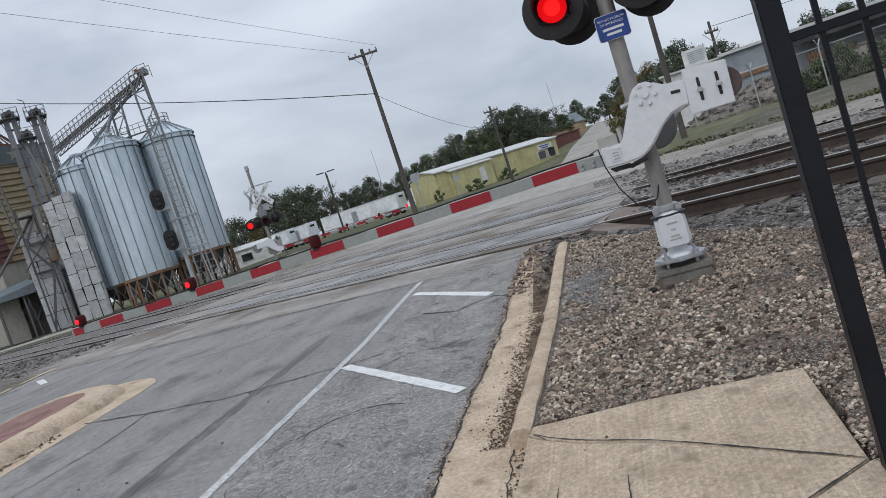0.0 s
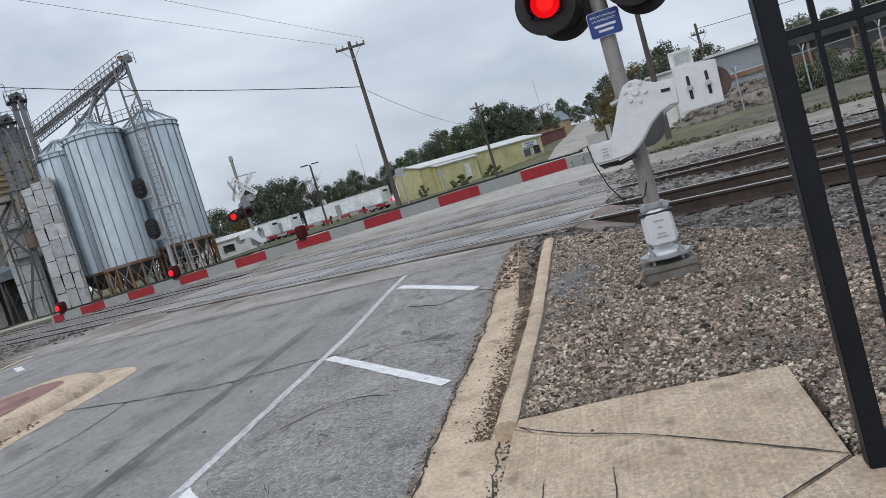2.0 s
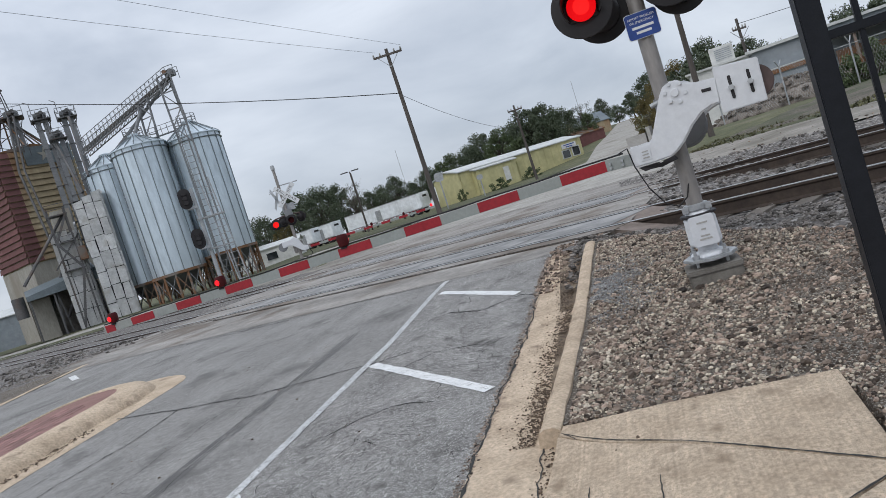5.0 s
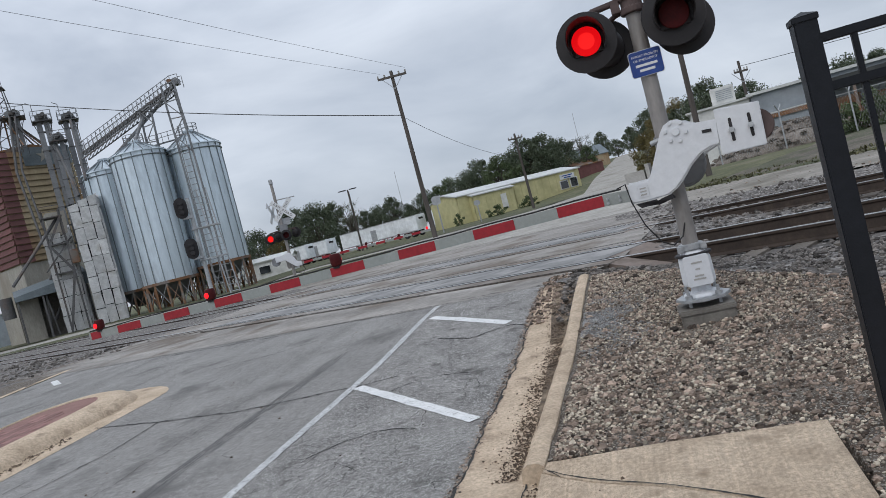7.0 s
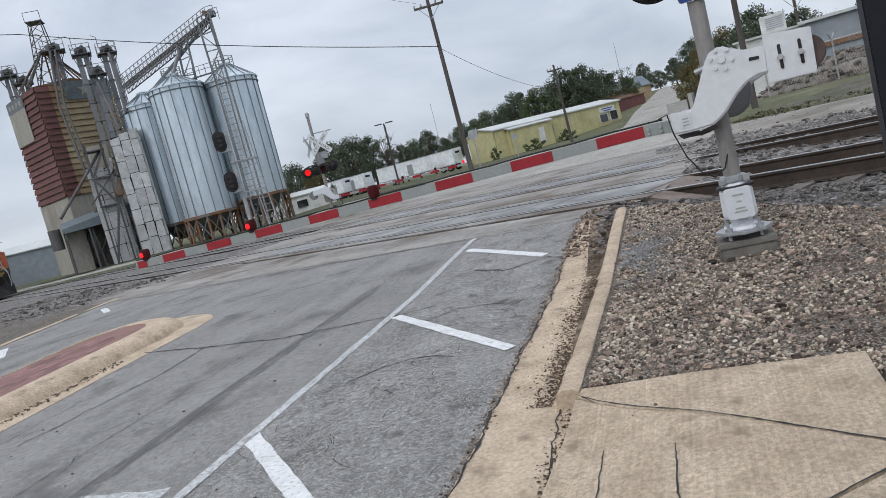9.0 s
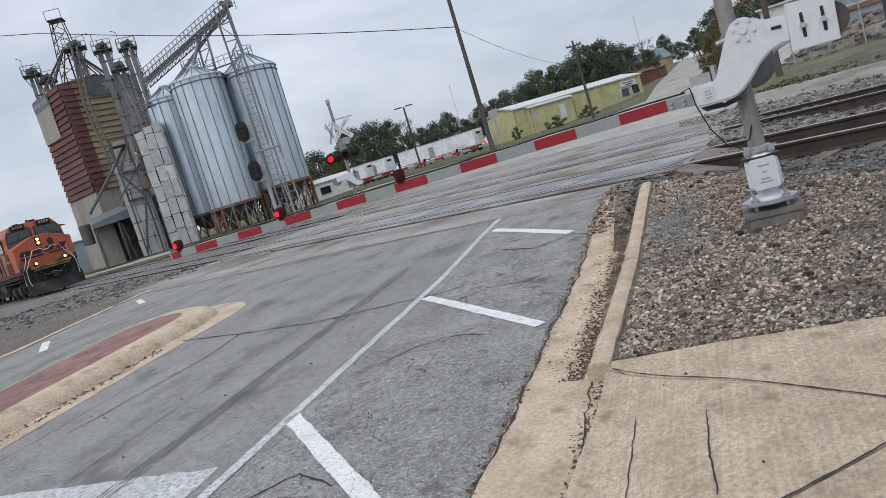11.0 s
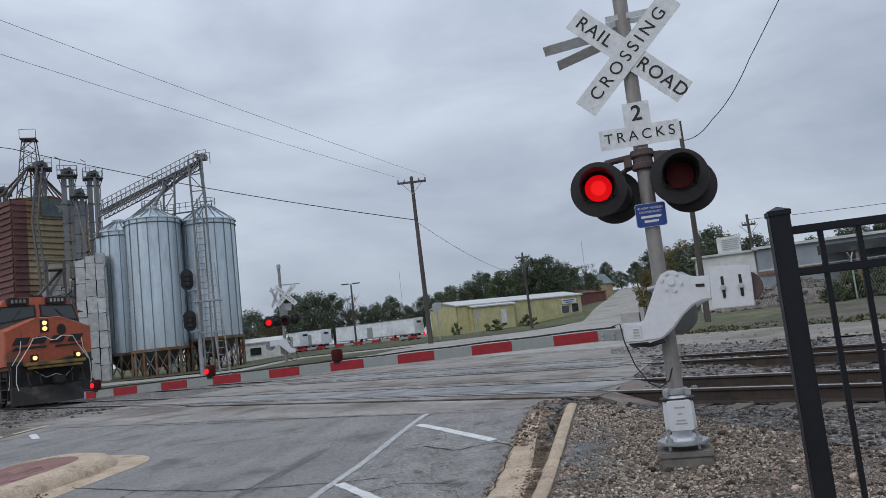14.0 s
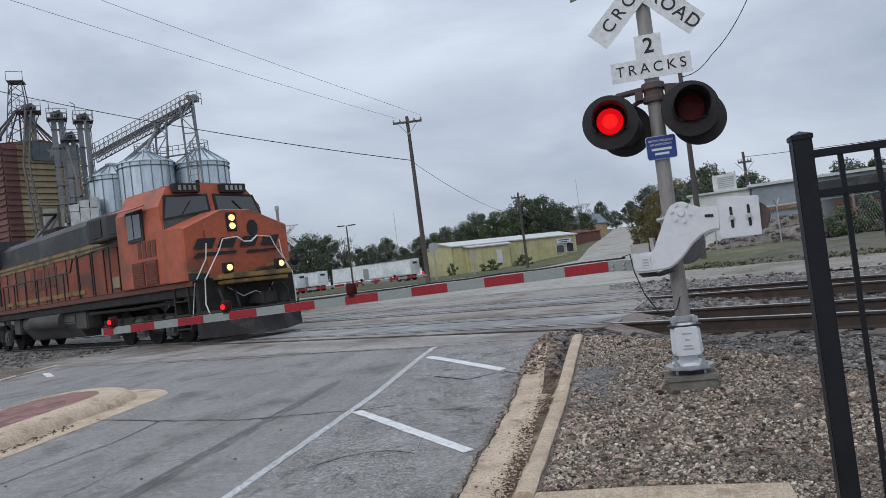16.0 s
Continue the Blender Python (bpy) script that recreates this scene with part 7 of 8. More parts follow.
# ---- trees ----
def tree_kind(name, h, spread, leaf, size, clumps, leaves, base=0.25, bare=0.0):
    t = thing(name, pose(0, 0, -60), "", "tree")
    s = Shape().cyl((0, 0, 0), (0.1, 0.05, h * base * 1.3), h * 0.028, h * 0.02, 8)
    tips = []
    for k in range(clumps):
        a = 2.399 * k
        f = (k + 0.5) / clumps
        zz = h * (base + (1 - base) * f * random.uniform(0.85, 1.03))
        rr = spread * math.sqrt(max(0.05, 1 - (2 * f - 0.85) ** 2)) * random.uniform(0.35, 0.95)
        tips.append(Vector((rr * math.cos(a), rr * math.sin(a), zz * 0.93)))
    for p in tips:
        root = Vector((0.1, 0.05, h * base * random.uniform(0.9, 1.9)))
        mid = (root + p) / 2 + Vector((0, 0, 0.04 * h))
        s.cyl(root, mid, h * 0.011, h * 0.007, 5).cyl(mid, p, h * 0.007, h * 0.003, 5)
        if bare:
            for _ in range(6):
                q = p + Vector((random.uniform(-1, 1), random.uniform(-1, 1), random.uniform(-0.2, 1))) * h * 0.12
                s.cyl(p, q, h * 0.003, h * 0.001, 4)
    part("trunk", s, BARK, t, smooth=True)
    v, f = [], []
    for p in tips:
        cr = spread * random.uniform(0.14, 0.34)
        for _ in range(leaves):
            d = Vector((random.gauss(0, 1), random.gauss(0, 1), random.gauss(0, 0.75)))
            d = d.normalized() * cr * random.random() ** 0.4
            c = p + d
            u = Vector((random.uniform(-1, 1), random.uniform(-1, 1), random.uniform(-0.7, 0.7))).normalized() * size * random.uniform(0.6, 1.3)
            w = u.cross(Vector((random.uniform(-1, 1), random.uniform(-1, 1), random.uniform(-1, 1)))).normalized() * size * 0.55
            n = len(v)
            v += [tuple(c - u), tuple(c + w), tuple(c + u), tuple(c - w)]
            f.append((n, n + 1, n + 2, n + 3))
    part("crown", Shape().add(v, f), leaf, t, "crown of many small leaves")
    return t


oak = tree_kind("oak_tree", 10, 4.6, LEAF_OAK, 0.15, 30, 330)
oak_b = tree_kind("oak_tree", 10, 5.2, LEAF_OAK, 0.16, 27, 340, 0.18)
elm = tree_kind("elm_tree", 10, 3.8, LEAF_GREEN, 0.15, 28, 240)
autumn = tree_kind("autumn_tree", 10, 4.4, LEAF_AUTUMN, 0.15, 28, 260, 0.15)
thin = tree_kind("bare_tree", 10, 4.2, LEAF_OAK, 0.12, 24, 40, 0.3, 1.0)
shrub = tree_kind("shrub", 3, 1.9, LEAF_GREEN, 0.13, 16, 110, 0.08)
for ob, label in ((oak, "dark green oak with a broad uneven crown"), (oak_b, "dark green spreading oak"), (elm, "mid-green leafy tree far off"), (autumn, "tree with yellowing autumn leaves"), (thin, "thin tree with mostly bare twigs"), (shrub, "low green leafy bush")):
    tagged(ob, label, "bush" if ob is shrub else "tree", "trees beyond the tracks" if ob is not shrub else "bushes")


def plant(kind, az, dist, top, wide=1.0):
    x, y = dist * math.sin(radians(az)), dist * math.cos(radians(az))
    z0 = ground_at(x, y) - 0.3
    full = 3 if kind is shrub else 10
    k = (1.73 + dist * math.tan(radians(top)) - z0) / full
    m = pose(x, y, z0, 0, 0, random.uniform(0, 360))
    ob = copy_thing(kind, m)
    ob.scale = (k * wide, k * wide, k)
    return ob


for az, dist, top, kind in ((-18.4, 110, 3.4, oak), (-16.6, 142, 3.5, oak_b), (-15.2, 134, 2.9, autumn), (-13.6, 140, 4.1, oak), (-12.0, 134, 4.7, oak_b), (-10.6, 142, 4.2, oak), (-9.4, 135, 4.0, thin),
                            (-8.2, 140, 3.1, oak), (-7.2, 150, 3.3, oak_b), (-6.0, 140, 3.2, oak), (-4.7, 150, 2.8, oak_b), (-3.4, 150, 3.3, oak), (-2.3, 155, 3.2, elm), (-1.2, 150, 3.8, elm),
                            (0.2, 145, 4.3, oak_b), (1.3, 150, 4.2, oak), (2.6, 140, 4.3, elm), (3.8, 150, 4.7, oak_b), (5.0, 145, 5.0, oak), (6.4, 142, 5.5, oak), (7.5, 150, 4.9, oak_b), (8.5, 190, 4.2, thin),
                            (9.3, 170, 4.4, thin), (9.6, 150, 3.4, elm), (10.8, 210, 4.0, oak), (11.8, 250, 3.4, oak_b), (13.0, 240, 3.8, oak), (14.4, 150, 4.4, oak), (15.2, 120, 4.4, autumn), (16.4, 110, 4.6, autumn),
                            (17.4, 100, 4.8, oak_b), (18.6, 95, 5.3, oak), (20.0, 90, 5.3, oak_b), (21.6, 95, 5.0, oak), (23.5, 100, 4.2, thin), (25.4, 100, 3.9, elm), (27.6, 90, 5.0, oak_b), (29.6, 95, 4.4, oak),
                            (32, 95, 4.6, oak), (34.5, 85, 5.0, oak_b), (37, 90, 5.2, oak), (-20.5, 120, 2.6, oak), (-23, 130, 2.4, oak_b), (14.0, 95, 2.8, autumn), (15.0, 80, 3.0, autumn)):
    plant(kind, az, dist, top + random.uniform(-0.45, 0.35), random.uniform(0.75, 1.15))
for az, dist, top, w in ((1.9, 98, 0.5, 1.5), (4.4, 101, 0.6, 1.3), (9.6, 150, 2.0, 1.0), (-1.2, 98, 0.6, 0.7), (27.5, 46, 1.2, 1.2), (28.8, 45, 1.8, 1.0), (31.2, 44, 1.1, 1.3), (16.2, 70, 1.7, 1.3), (26.3, 44, 0.6, 1.2)):
    plant(shrub, az, dist, top, w)
for kind in (oak, oak_b, elm, autumn, thin, shrub):        # the patterns themselves stand far behind the hill
    kind.matrix_world = pose(random.uniform(-60, 60), 330 + 6 * random.random(), ground_at(0, 330))


# ---- the train: x forward along the track, z up from the rail ----
def wheelset_truck(parent, cx):
    t = part("truck_frame", Shape().box((cx, -1.08, 0.74), (4.7, 0.18, 0.26)).box((cx, 1.08, 0.74), (4.7, 0.18, 0.26)).box((cx + 0.92, -1.08, 0.52), (0.7, 0.16, 0.30)).box((cx - 0.92, -1.08, 0.52), (0.7, 0.16, 0.30)).box((cx + 0.92, 1.08, 0.52), (0.7, 0.16, 0.30)).box((cx - 0.92, 1.08, 0.52), (0.7, 0.16, 0.30)).box((cx, 0, 0.62), (1.0, 2.0, 0.3)), LOCO_UNDER, parent, "grimy three-axle truck", bevel=0.03)
    for k in (-1.85, 0, 1.85):
        part("wheelset", Shape().cyl((cx + k, -0.80, 0.53), (cx + k, -0.66, 0.53), 0.53, n=24).cyl((cx + k, 0.66, 0.53), (cx + k, 0.80, 0.53), 0.53, n=24).cyl((cx + k, -1.1, 0.53), (cx + k, 1.1, 0.53), 0.09, n=10), LOCO_UNDER, t, bevel=0.01)
        for s in (-1.18, 1.18):
            part("axle_box", Shape().box((cx + k, s, 0.56), (0.50, 0.18, 0.46)).box((cx + k, s * 1.02, 0.30), (0.62, 0.10, 0.10)).cyl((cx + k, s * 0.9, 0.53), (cx + k, s * 1.10, 0.53), 0.13, n=10), LOCO_TANK, t, bevel=0.03)
            for o in (-0.5, 0.5):
                part("spring", Shape().cyl((cx + k + o, s, 0.45), (cx + k + o, s, 0.85), 0.10, n=10), LOCO_UNDER, t)
    return t


def slanted(w, h, lean):
    return [(-w / 2, -h / 2), (w / 2, -h / 2), (w / 2 + lean, h / 2), (-w / 2 + lean, h / 2)]


def locomotive():
    t = thing("locomotive", pose(0, 0, 0), "weathered orange and dark diesel locomotive with lit headlights", "locomotive")
    part("underframe", Shape().box((-11.0, 0, 1.42), (21.6, 2.9, 0.36)).box((-11.0, 0, 1.62), (21.8, 3.02, 0.06)), LOCO_UNDER, t, bevel=0.02)
    part("sill_stripe", Shape().box((-10.9, -1.50, 1.56), (21.2, 0.03, 0.13)).box((-10.9, 1.50, 1.56), (21.2, 0.03, 0.13)), GRILLE, t, "grimy sill")
    # nose: pentagon face, tapering forward
    def ring(x, wb, ws, zs, za, zb=1.65):
        return [(x, -wb, zb), (x, wb, zb), (x, ws, zs), (x, 0.42, za), (x, -0.42, za), (x, -ws, zs)]
    v = ring(-1.3, 1.50, 1.50, 3.05, 3.48) + ring(-0.36, 1.49, 1.49, 3.00, 3.45) + ring(-0.28, 1.45, 1.45, 2.96, 3.42)
    f = [tuple(range(5, -1, -1)), tuple(range(12, 18))]
    for j in range(2):
        f += [(j * 6 + i, j * 6 + (i + 1) % 6, (j + 1) * 6 + (i + 1) % 6, (j + 1) * 6 + i) for i in range(6)]
    nose = part("nose", Shape().add(v, f), LOCO_ORANGE, t, "broad orange nose")
    part("nose_door", Shape().box((-0.26, -0.62, 2.30), (0.04, 0.62, 1.25)), LOCO_ORANGE, nose, bevel=0.01)
    part("nose_window", Shape().prism([(-0.16 * math.cos(math.pi / 4 * k + 0.39), 0.23 * math.sin(math.pi / 4 * k + 0.39)) for k in range(8)], 0.03, Matrix.Translation((-0.265, 0.42, 2.92)) @ Matrix.Rotation(radians(90), 4, "Z")), BLACK, nose, "dark round-cornered nose window")
    hl = part("headlight_box", Shape().box((-0.27, -0.16, 3.10), (0.08, 0.28, 0.50)), LOCO_UNDER, nose, "twin headlight casting", bevel=0.02)
    for z in (2.99, 3.21):
        part("headlight", Shape().lathe([(0.086, 0), (0.078, 0.02), (0.02, 0.03)], 18, Matrix.Translation((-0.225, -0.16, z)) @ Matrix.Rotation(radians(90), 4, "Y")), LAMP_WARM, hl, "lit warm headlight")
    # emblem on the nose and sides, as plain slanted shapes
    face = Matrix.Rotation(radians(90), 4, "Z")
    for k, (w, y) in enumerate(((0.60, -1.02), (0.56, -0.42), (0.56, 0.20), (0.56, 0.82))):
        part("emblem_block", Shape().prism(slanted(w * 0.8, 0.27, 0.14), 0.012, Matrix.Translation((-0.232, y, 2.56)) @ face), LETTER, nose, "dark slanted emblem shape")
    part("emblem_swoosh", Shape().prism([(-1.30, 2.20), (-0.15, 2.26), (-0.10, 2.33), (-1.15, 2.33)], 0.012, Matrix.Translation((-0.234, 0, 0)) @ face), LETTER, nose)
    part("emblem_swoosh", Shape().prism([(0.15, 2.24), (1.1, 2.27), (1.20, 2.33), (0.2, 2.32)], 0.012, Matrix.Translation((-0.234, 0, 0)) @ face), LETTER, nose)
    part("nose_stripe", Shape().prism([(-1.44, 1.84), (-0.45, 1.74), (0.0, 1.68), (0.45, 1.78), (1.44, 1.95), (1.44, 2.02), (0.45, 1.84), (0.0, 1.74), (-0.45, 1.80), (-1.44, 1.91)], 0.014, Matrix.Translation((-0.268, 0, 0)) @ face), LOCO_YELLOW, nose, "yellow chevron stripe")
    part("nose_skirt", Shape().prism([(-1.44, 1.64), (1.44, 1.64), (1.44, 1.93), (0.45, 1.76), (0, 1.66), (-0.45, 1.72), (-1.44, 1.82)], 0.010, Matrix.Translation((-0.266, 0, 0)) @ face), LOCO_GREY, nose, "dark skirt under the stripe")
    nose.location.x, nose.scale.y = -0.12, 1.07
    # cab
    v, side_n = [], 9
    for s in (-1, 1):
        v += [(-1.9, 1.50 * s, 1.65), (-1.9, 1.50 * s, 3.0), (-2.08, 1.48 * s, 3.72), (-2.22, 1.12 * s, 4.30), (-2.22, 0.5 * s, 4.38), (-4.7, 1.52 * s, 1.65), (-4.7, 1.52 * s, 3.75), (-4.7, 1.15 * s, 4.36), (-4.7, 0.5 * s, 4.45)]
    f = [(0, 1, 2, 6, 5), (2, 3, 7, 6), (3, 4, 8, 7), (14, 15, 11, 10, 9), (15, 16, 12, 11), (16, 17, 13, 12), (4, 13, 17, 8), (0, 9, 10, 1), (1, 10, 11, 12, 13, 4, 3, 2), (5, 6, 7, 8, 17, 16, 15, 14), (0, 5, 14, 9)]
    cab = part("cab", Shape().add(v, f), LOCO_ORANGE, t, "orange cab", bevel=0.03)
    # windscreen panes on the sloped front
    for s in (-1, 1):
        def glass(y, z, out):
            return (-1.9 - (z - 3.0) * 0.228 + out, y * s, z)
        rim = [(1.45, 3.32), (0.08, 3.54), (0.08, 4.06), (1.30, 4.02)]
        inner = [(1.40, 3.38), (0.14, 3.60), (0.14, 4.00), (1.25, 3.96)]
        w = part("windscreen", Shape().add([glass(y, z, 0.035) for y, z in rim] + [glass(y, z, -0.02) for y, z in rim] + [glass(y, z, 0.035) for y, z in inner],
                                           [(0, 1, 9, 8), (1, 2, 10, 9), (2, 3, 11, 10), (3, 0, 8, 11), (0, 4, 5, 1), (1, 5, 6, 2), (2, 6, 7, 3), (3, 7, 4, 0)]), LOCO_UNDER, cab, "dark windscreen surround")
        part("pane", Shape().add([glass(y, z, 0.028) for y, z in inner] + [glass(y, z, 0.012) for y, z in inner], [(0, 1, 2, 3), (7, 6, 5, 4)]), GLASS_DARK, w, "dark windscreen glass")
        low = [(1.47, 2.98), (0.0, 3.42), (0.0, 3.56), (1.455, 3.32)]
        part("anti_glare_panel", Shape().add([glass(y, z, 0.02) for y, z in low] + [glass(y, z, -0.02) for y, z in low], [(0, 1, 2, 3), (7, 6, 5, 4), (0, 4, 5, 1), (1, 5, 6, 2), (2, 6, 7, 3), (3, 7, 4, 0)]), LOCO_GREY, cab, "dark panel under the windscreen")
        part("wiper", Shape().beam((-1.97, 0.9 * s, 3.50), (-2.04, 0.62 * s, 3.85), 0.022), BLACK, w)
        nb = part("number_board", Shape().box((-2.12, 0.68 * s, 4.21), (0.22, 0.74, 0.25)), BLACK, cab, "black number board", bevel=0.01)
        for k in range(4):
            part("digit_bar", Shape().box((-2.0, 0.68 * s + 0.14 * (k - 1.5), 4.21), (0.012, 0.075, 0.13)), CONCRETE_GREY, nb, "pale bar")
        part("side_window", Shape().box((-3.45, 1.53 * s, 3.35), (0.95, 0.05, 0.85)), LOCO_GREY, cab)
        sw = part("side_glass", Shape().box((-3.25, 1.555 * s, 3.35), (0.42, 0.03, 0.68)).box((-3.70, 1.555 * s, 3.35), (0.36, 0.03, 0.68)), GLASS_DARK, cab, "dark side window")
        part("window_awning", Shape().add([(-2.75, 1.54 * s, 3.86), (-4.15, 1.54 * s, 3.92), (-4.15, 1.92 * s, 3.80), (-2.75, 1.92 * s, 3.74), (-2.75, 1.54 * s, 3.83), (-4.15, 1.54 * s, 3.89), (-4.15, 1.92 * s, 3.77), (-2.75, 1.92 * s, 3.71)], [(0, 1, 2, 3), (7, 6, 5, 4), (2, 6, 7, 3), (0, 3, 7, 4), (1, 5, 6, 2)]), LOCO_ORANGE, cab)
        for k in range(4):
            part("road_number_bar", Shape().prism(slanted(0.20, 0.44, 0.03), 0.012, Matrix.Translation((-2.95 + 0.285 * (k - 1.5), 1.513 * s, 2.66))), GRILLE, cab, "dark bar")
        for x in (-2.75, -3.55):
            part("vent_grille", Shape().box((x, 1.525 * s, 2.02), (0.68, 0.03, 0.66)), GRILLE, cab, "rusty brown louvred grille")
        for x, k in [(x, k) for x in (-2.75, -3.55) for k in range(9)]:
            part("louvre", Shape().box((x, 1.545 * s, 1.76 + 0.065 * k), (0.62, 0.025, 0.022)), ORANGE_DUSTY, cab)
    for c, sz in (((-3.2, 0.3, 4.47), (0.5, 0.4, 0.10)), ((-3.9, -0.4, 4.47), (0.6, 0.3, 0.10)), ((-2.7, 0.0, 4.47), (0.10, 0.10, 0.16))):
        part("roof_unit", Shape().box(c, sz), LOCO_UNDER, cab, bevel=0.02)
    cab.location.x, cab.scale.y = 0.5, 1.05
    # long hood
    hood = part("long_hood", Shape().box((-10.3, 0, 2.42), (12.8, 2.1, 1.6)), ORANGE_DUSTY, t, "sooty orange hood side", bevel=0.02)
    part("hood_top", Shape().prism([(-1.05, 3.32), (1.05, 3.32), (1.02, 4.0), (0.7, 4.25), (-0.7, 4.25), (-1.02, 4.0)], 12.8, Matrix.Translation((-10.3, 0, 0)) @ Matrix.Rotation(radians(90), 4, "Z")), LOCO_GREY, hood, "dark upper hood")
    for s in (-1, 1):
        part("hood_stripe", Shape().box((-10.3, 1.06 * s, 3.20), (12.8, 0.03, 0.26)), LOCO_YELLOW, hood, "dull yellow stripe")
        part("hood_stripe_thin", Shape().box((-10.3, 1.075 * s, 3.20), (12.8, 0.02, 0.05)), LOCO_GREY, hood)
        part("low_stripe", Shape().box((-12.5, 1.06 * s, 1.86), (8.4, 0.03, 0.14)), LOCO_YELLOW, hood)
        for k in range(11):
            part("door_seam", Shape().box((-5.5 - 1.05 * k, 1.06 * s, 2.4), (0.035, 0.03, 1.4)), LOCO_UNDER, hood)
        for k in range(4):
            part("emblem_block", Shape().prism(slanted(0.52, 0.55, 0.2), 0.012, Matrix.Translation((-13.2 + 0.72 * k, 1.060 * s, 2.66))), GRILLE, hood, "worn dark emblem shape")
        part("emblem_swoosh", Shape().prism([(-13.5, 2.18), (-11.0, 2.24), (-10.7, 2.34), (-13.2, 2.34)], 0.012, Matrix.Translation((0, 1.060 * s, 0))), GRILLE, hood)
        for x, w in ((-4.7, 0.55), (-5.8, 0.55)):
            part("small_vent", Shape().box((x, 1.07 * s, 1.98), (w, 0.03, 0.34)), SIDING_TAN, hood)
        part("inverter_cabinet", Shape().box((-5.3, 1.02 * s, 3.62), (2.6, 0.9, 0.72)), LOCO_GREY, hood, "dark cabinet behind the cab", bevel=0.03)
        for x in (-4.6, -5.9):
            part("intake", Shape().box((x, 1.48 * s, 3.64), (0.85, 0.03, 0.55)), BLACK, hood, "dark intake opening")
    part("exhaust", Shape().box((-12.6, 0, 4.34), (1.4, 0.9, 0.3)), LOCO_UNDER, hood, bevel=0.03)
    # radiator at the rear, flaring out
    part("radiator_hood", Shape().box((-18.9, 0, 2.5), (4.5, 2.1, 1.75)), ORANGE_DUSTY, t, "rear hood")
    part("radiator", Shape().prism([(-1.05, 3.35), (1.05, 3.35), (1.52, 3.75), (1.52, 4.35), (1.40, 4.50), (-1.40, 4.50), (-1.52, 4.35), (-1.52, 3.75)], 4.6, Matrix.Translation((-18.9, 0, 0)) @ Matrix.Rotation(radians(90), 4, "Z")), LOCO_GREY, t, "flared dark radiator wings", bevel=0.03)
    for k in range(8):
        part("radiator_slat", Shape().box((-17.0 - 0.5 * k, -1.06, 2.5), (0.16, 0.06, 1.3)).box((-17.0 - 0.5 * k, 1.06, 2.5), (0.16, 0.06, 1.3)), LOCO_UNDER, t)
    part("rear_platform", Shape().box((-21.3, 0, 1.7), (1.0, 2.9, 0.1)), LOCO_UNDER, t)
    # running gear
    part("fuel_tank", Shape().prism([(-1.3, 1.25), (1.3, 1.25), (1.35, 0.9), (1.0, 0.38), (-1.0, 0.38), (-1.35, 0.9)], 5.2, Matrix.Translation((-11.2, 0, 0)) @ Matrix.Rotation(radians(90), 4, "Z")), LOCO_TANK, t, "dusty fuel tank", bevel=0.04)
    for s in (-1, 1):
        for x, w in ((-8.1, 0.9), (-14.4, 0.7)):
            part("equipment_box", Shape().box((x, 1.1 * s, 0.95), (w, 0.5, 0.6)), LOCO_TANK, t, bevel=0.04)
        part("air_reservoir", Shape().cyl((-12.6, 1.28 * s, 1.02), (-9.6, 1.28 * s, 1.02), 0.27, n=18), LOCO_TANK, t, "long round air reservoir", smooth=True)
        part("brake_pipe", Shape().tube([(-1.5, 1.3 * s, 1.15), (-4.0, 1.32 * s, 1.1), (-7.4, 1.32 * s, 1.12)], 0.05, 6), LOCO_UNDER, t)
    wheelset_truck(t, -4.1)
    wheelset_truck(t, -17.9)
    # pilot, plough, coupler, steps and ditch lights
    part("pilot", Shape().box((-0.25, 0, 1.15), (0.22, 2.9, 0.95)), LOCO_UNDER, t, "dark pilot plate", bevel=0.02)
    part("plough", Shape().add([(-0.1, -1.5, 0.85), (0.45, -0.5, 0.75), (0.45, 0.5, 0.75), (-0.1, 1.5, 0.85), (-0.05, -1.5, 0.16), (0.75, -0.45, 0.13), (0.75, 0.45, 0.13), (-0.05, 1.5, 0.16), (-0.3, -1.5, 0.85), (-0.3, 1.5, 0.85), (-0.3, -1.5, 0.16), (-0.3, 1.5, 0.16)],
                               [(0, 4, 5, 1), (1, 5, 6, 2), (2, 6, 7, 3), (0, 1, 2, 3, 9, 8), (0, 8, 10, 4), (3, 7, 11, 9), (8, 9, 11, 10), (4, 10, 11, 7, 6, 5)]), LOCO_UNDER, t, "dark snow plough")
    part("coupler", Shape().box((0.35, 0, 0.98), (0.9, 0.26, 0.28)).box((0.78, -0.08, 0.98), (0.28, 0.34, 0.32)), LOCO_UNDER, t, "knuckle coupler", bevel=0.04)
    part("anticlimber", Shape().box((0.06, 0, 1.64), (0.62, 2.1, 0.13)).box((0.12, 0, 1.50), (0.40, 1.9, 0.10)), LOCO_YELLOW, t, "yellow-edged anticlimber", bevel=0.02)
    for y in (-0.95, -0.55, 0.55, 0.95):
        part("air_hose", Shape().tube([(0.0, y, 1.32), (0.16, y * 1.05, 1.12), (0.22, y, 0.85), (0.14, y * 0.9, 0.62)], 0.035, 6), BLACK, t, "hanging air hose")
    part("cable_loop", Shape().tube([(-0.05, -0.7, 1.38), (0.1, -0.35, 1.10), (0.12, 0.0, 1.20), (0.1, 0.35, 1.08), (-0.05, 0.7, 1.38)], 0.017, 6), GALV, t, "grey cable loop")
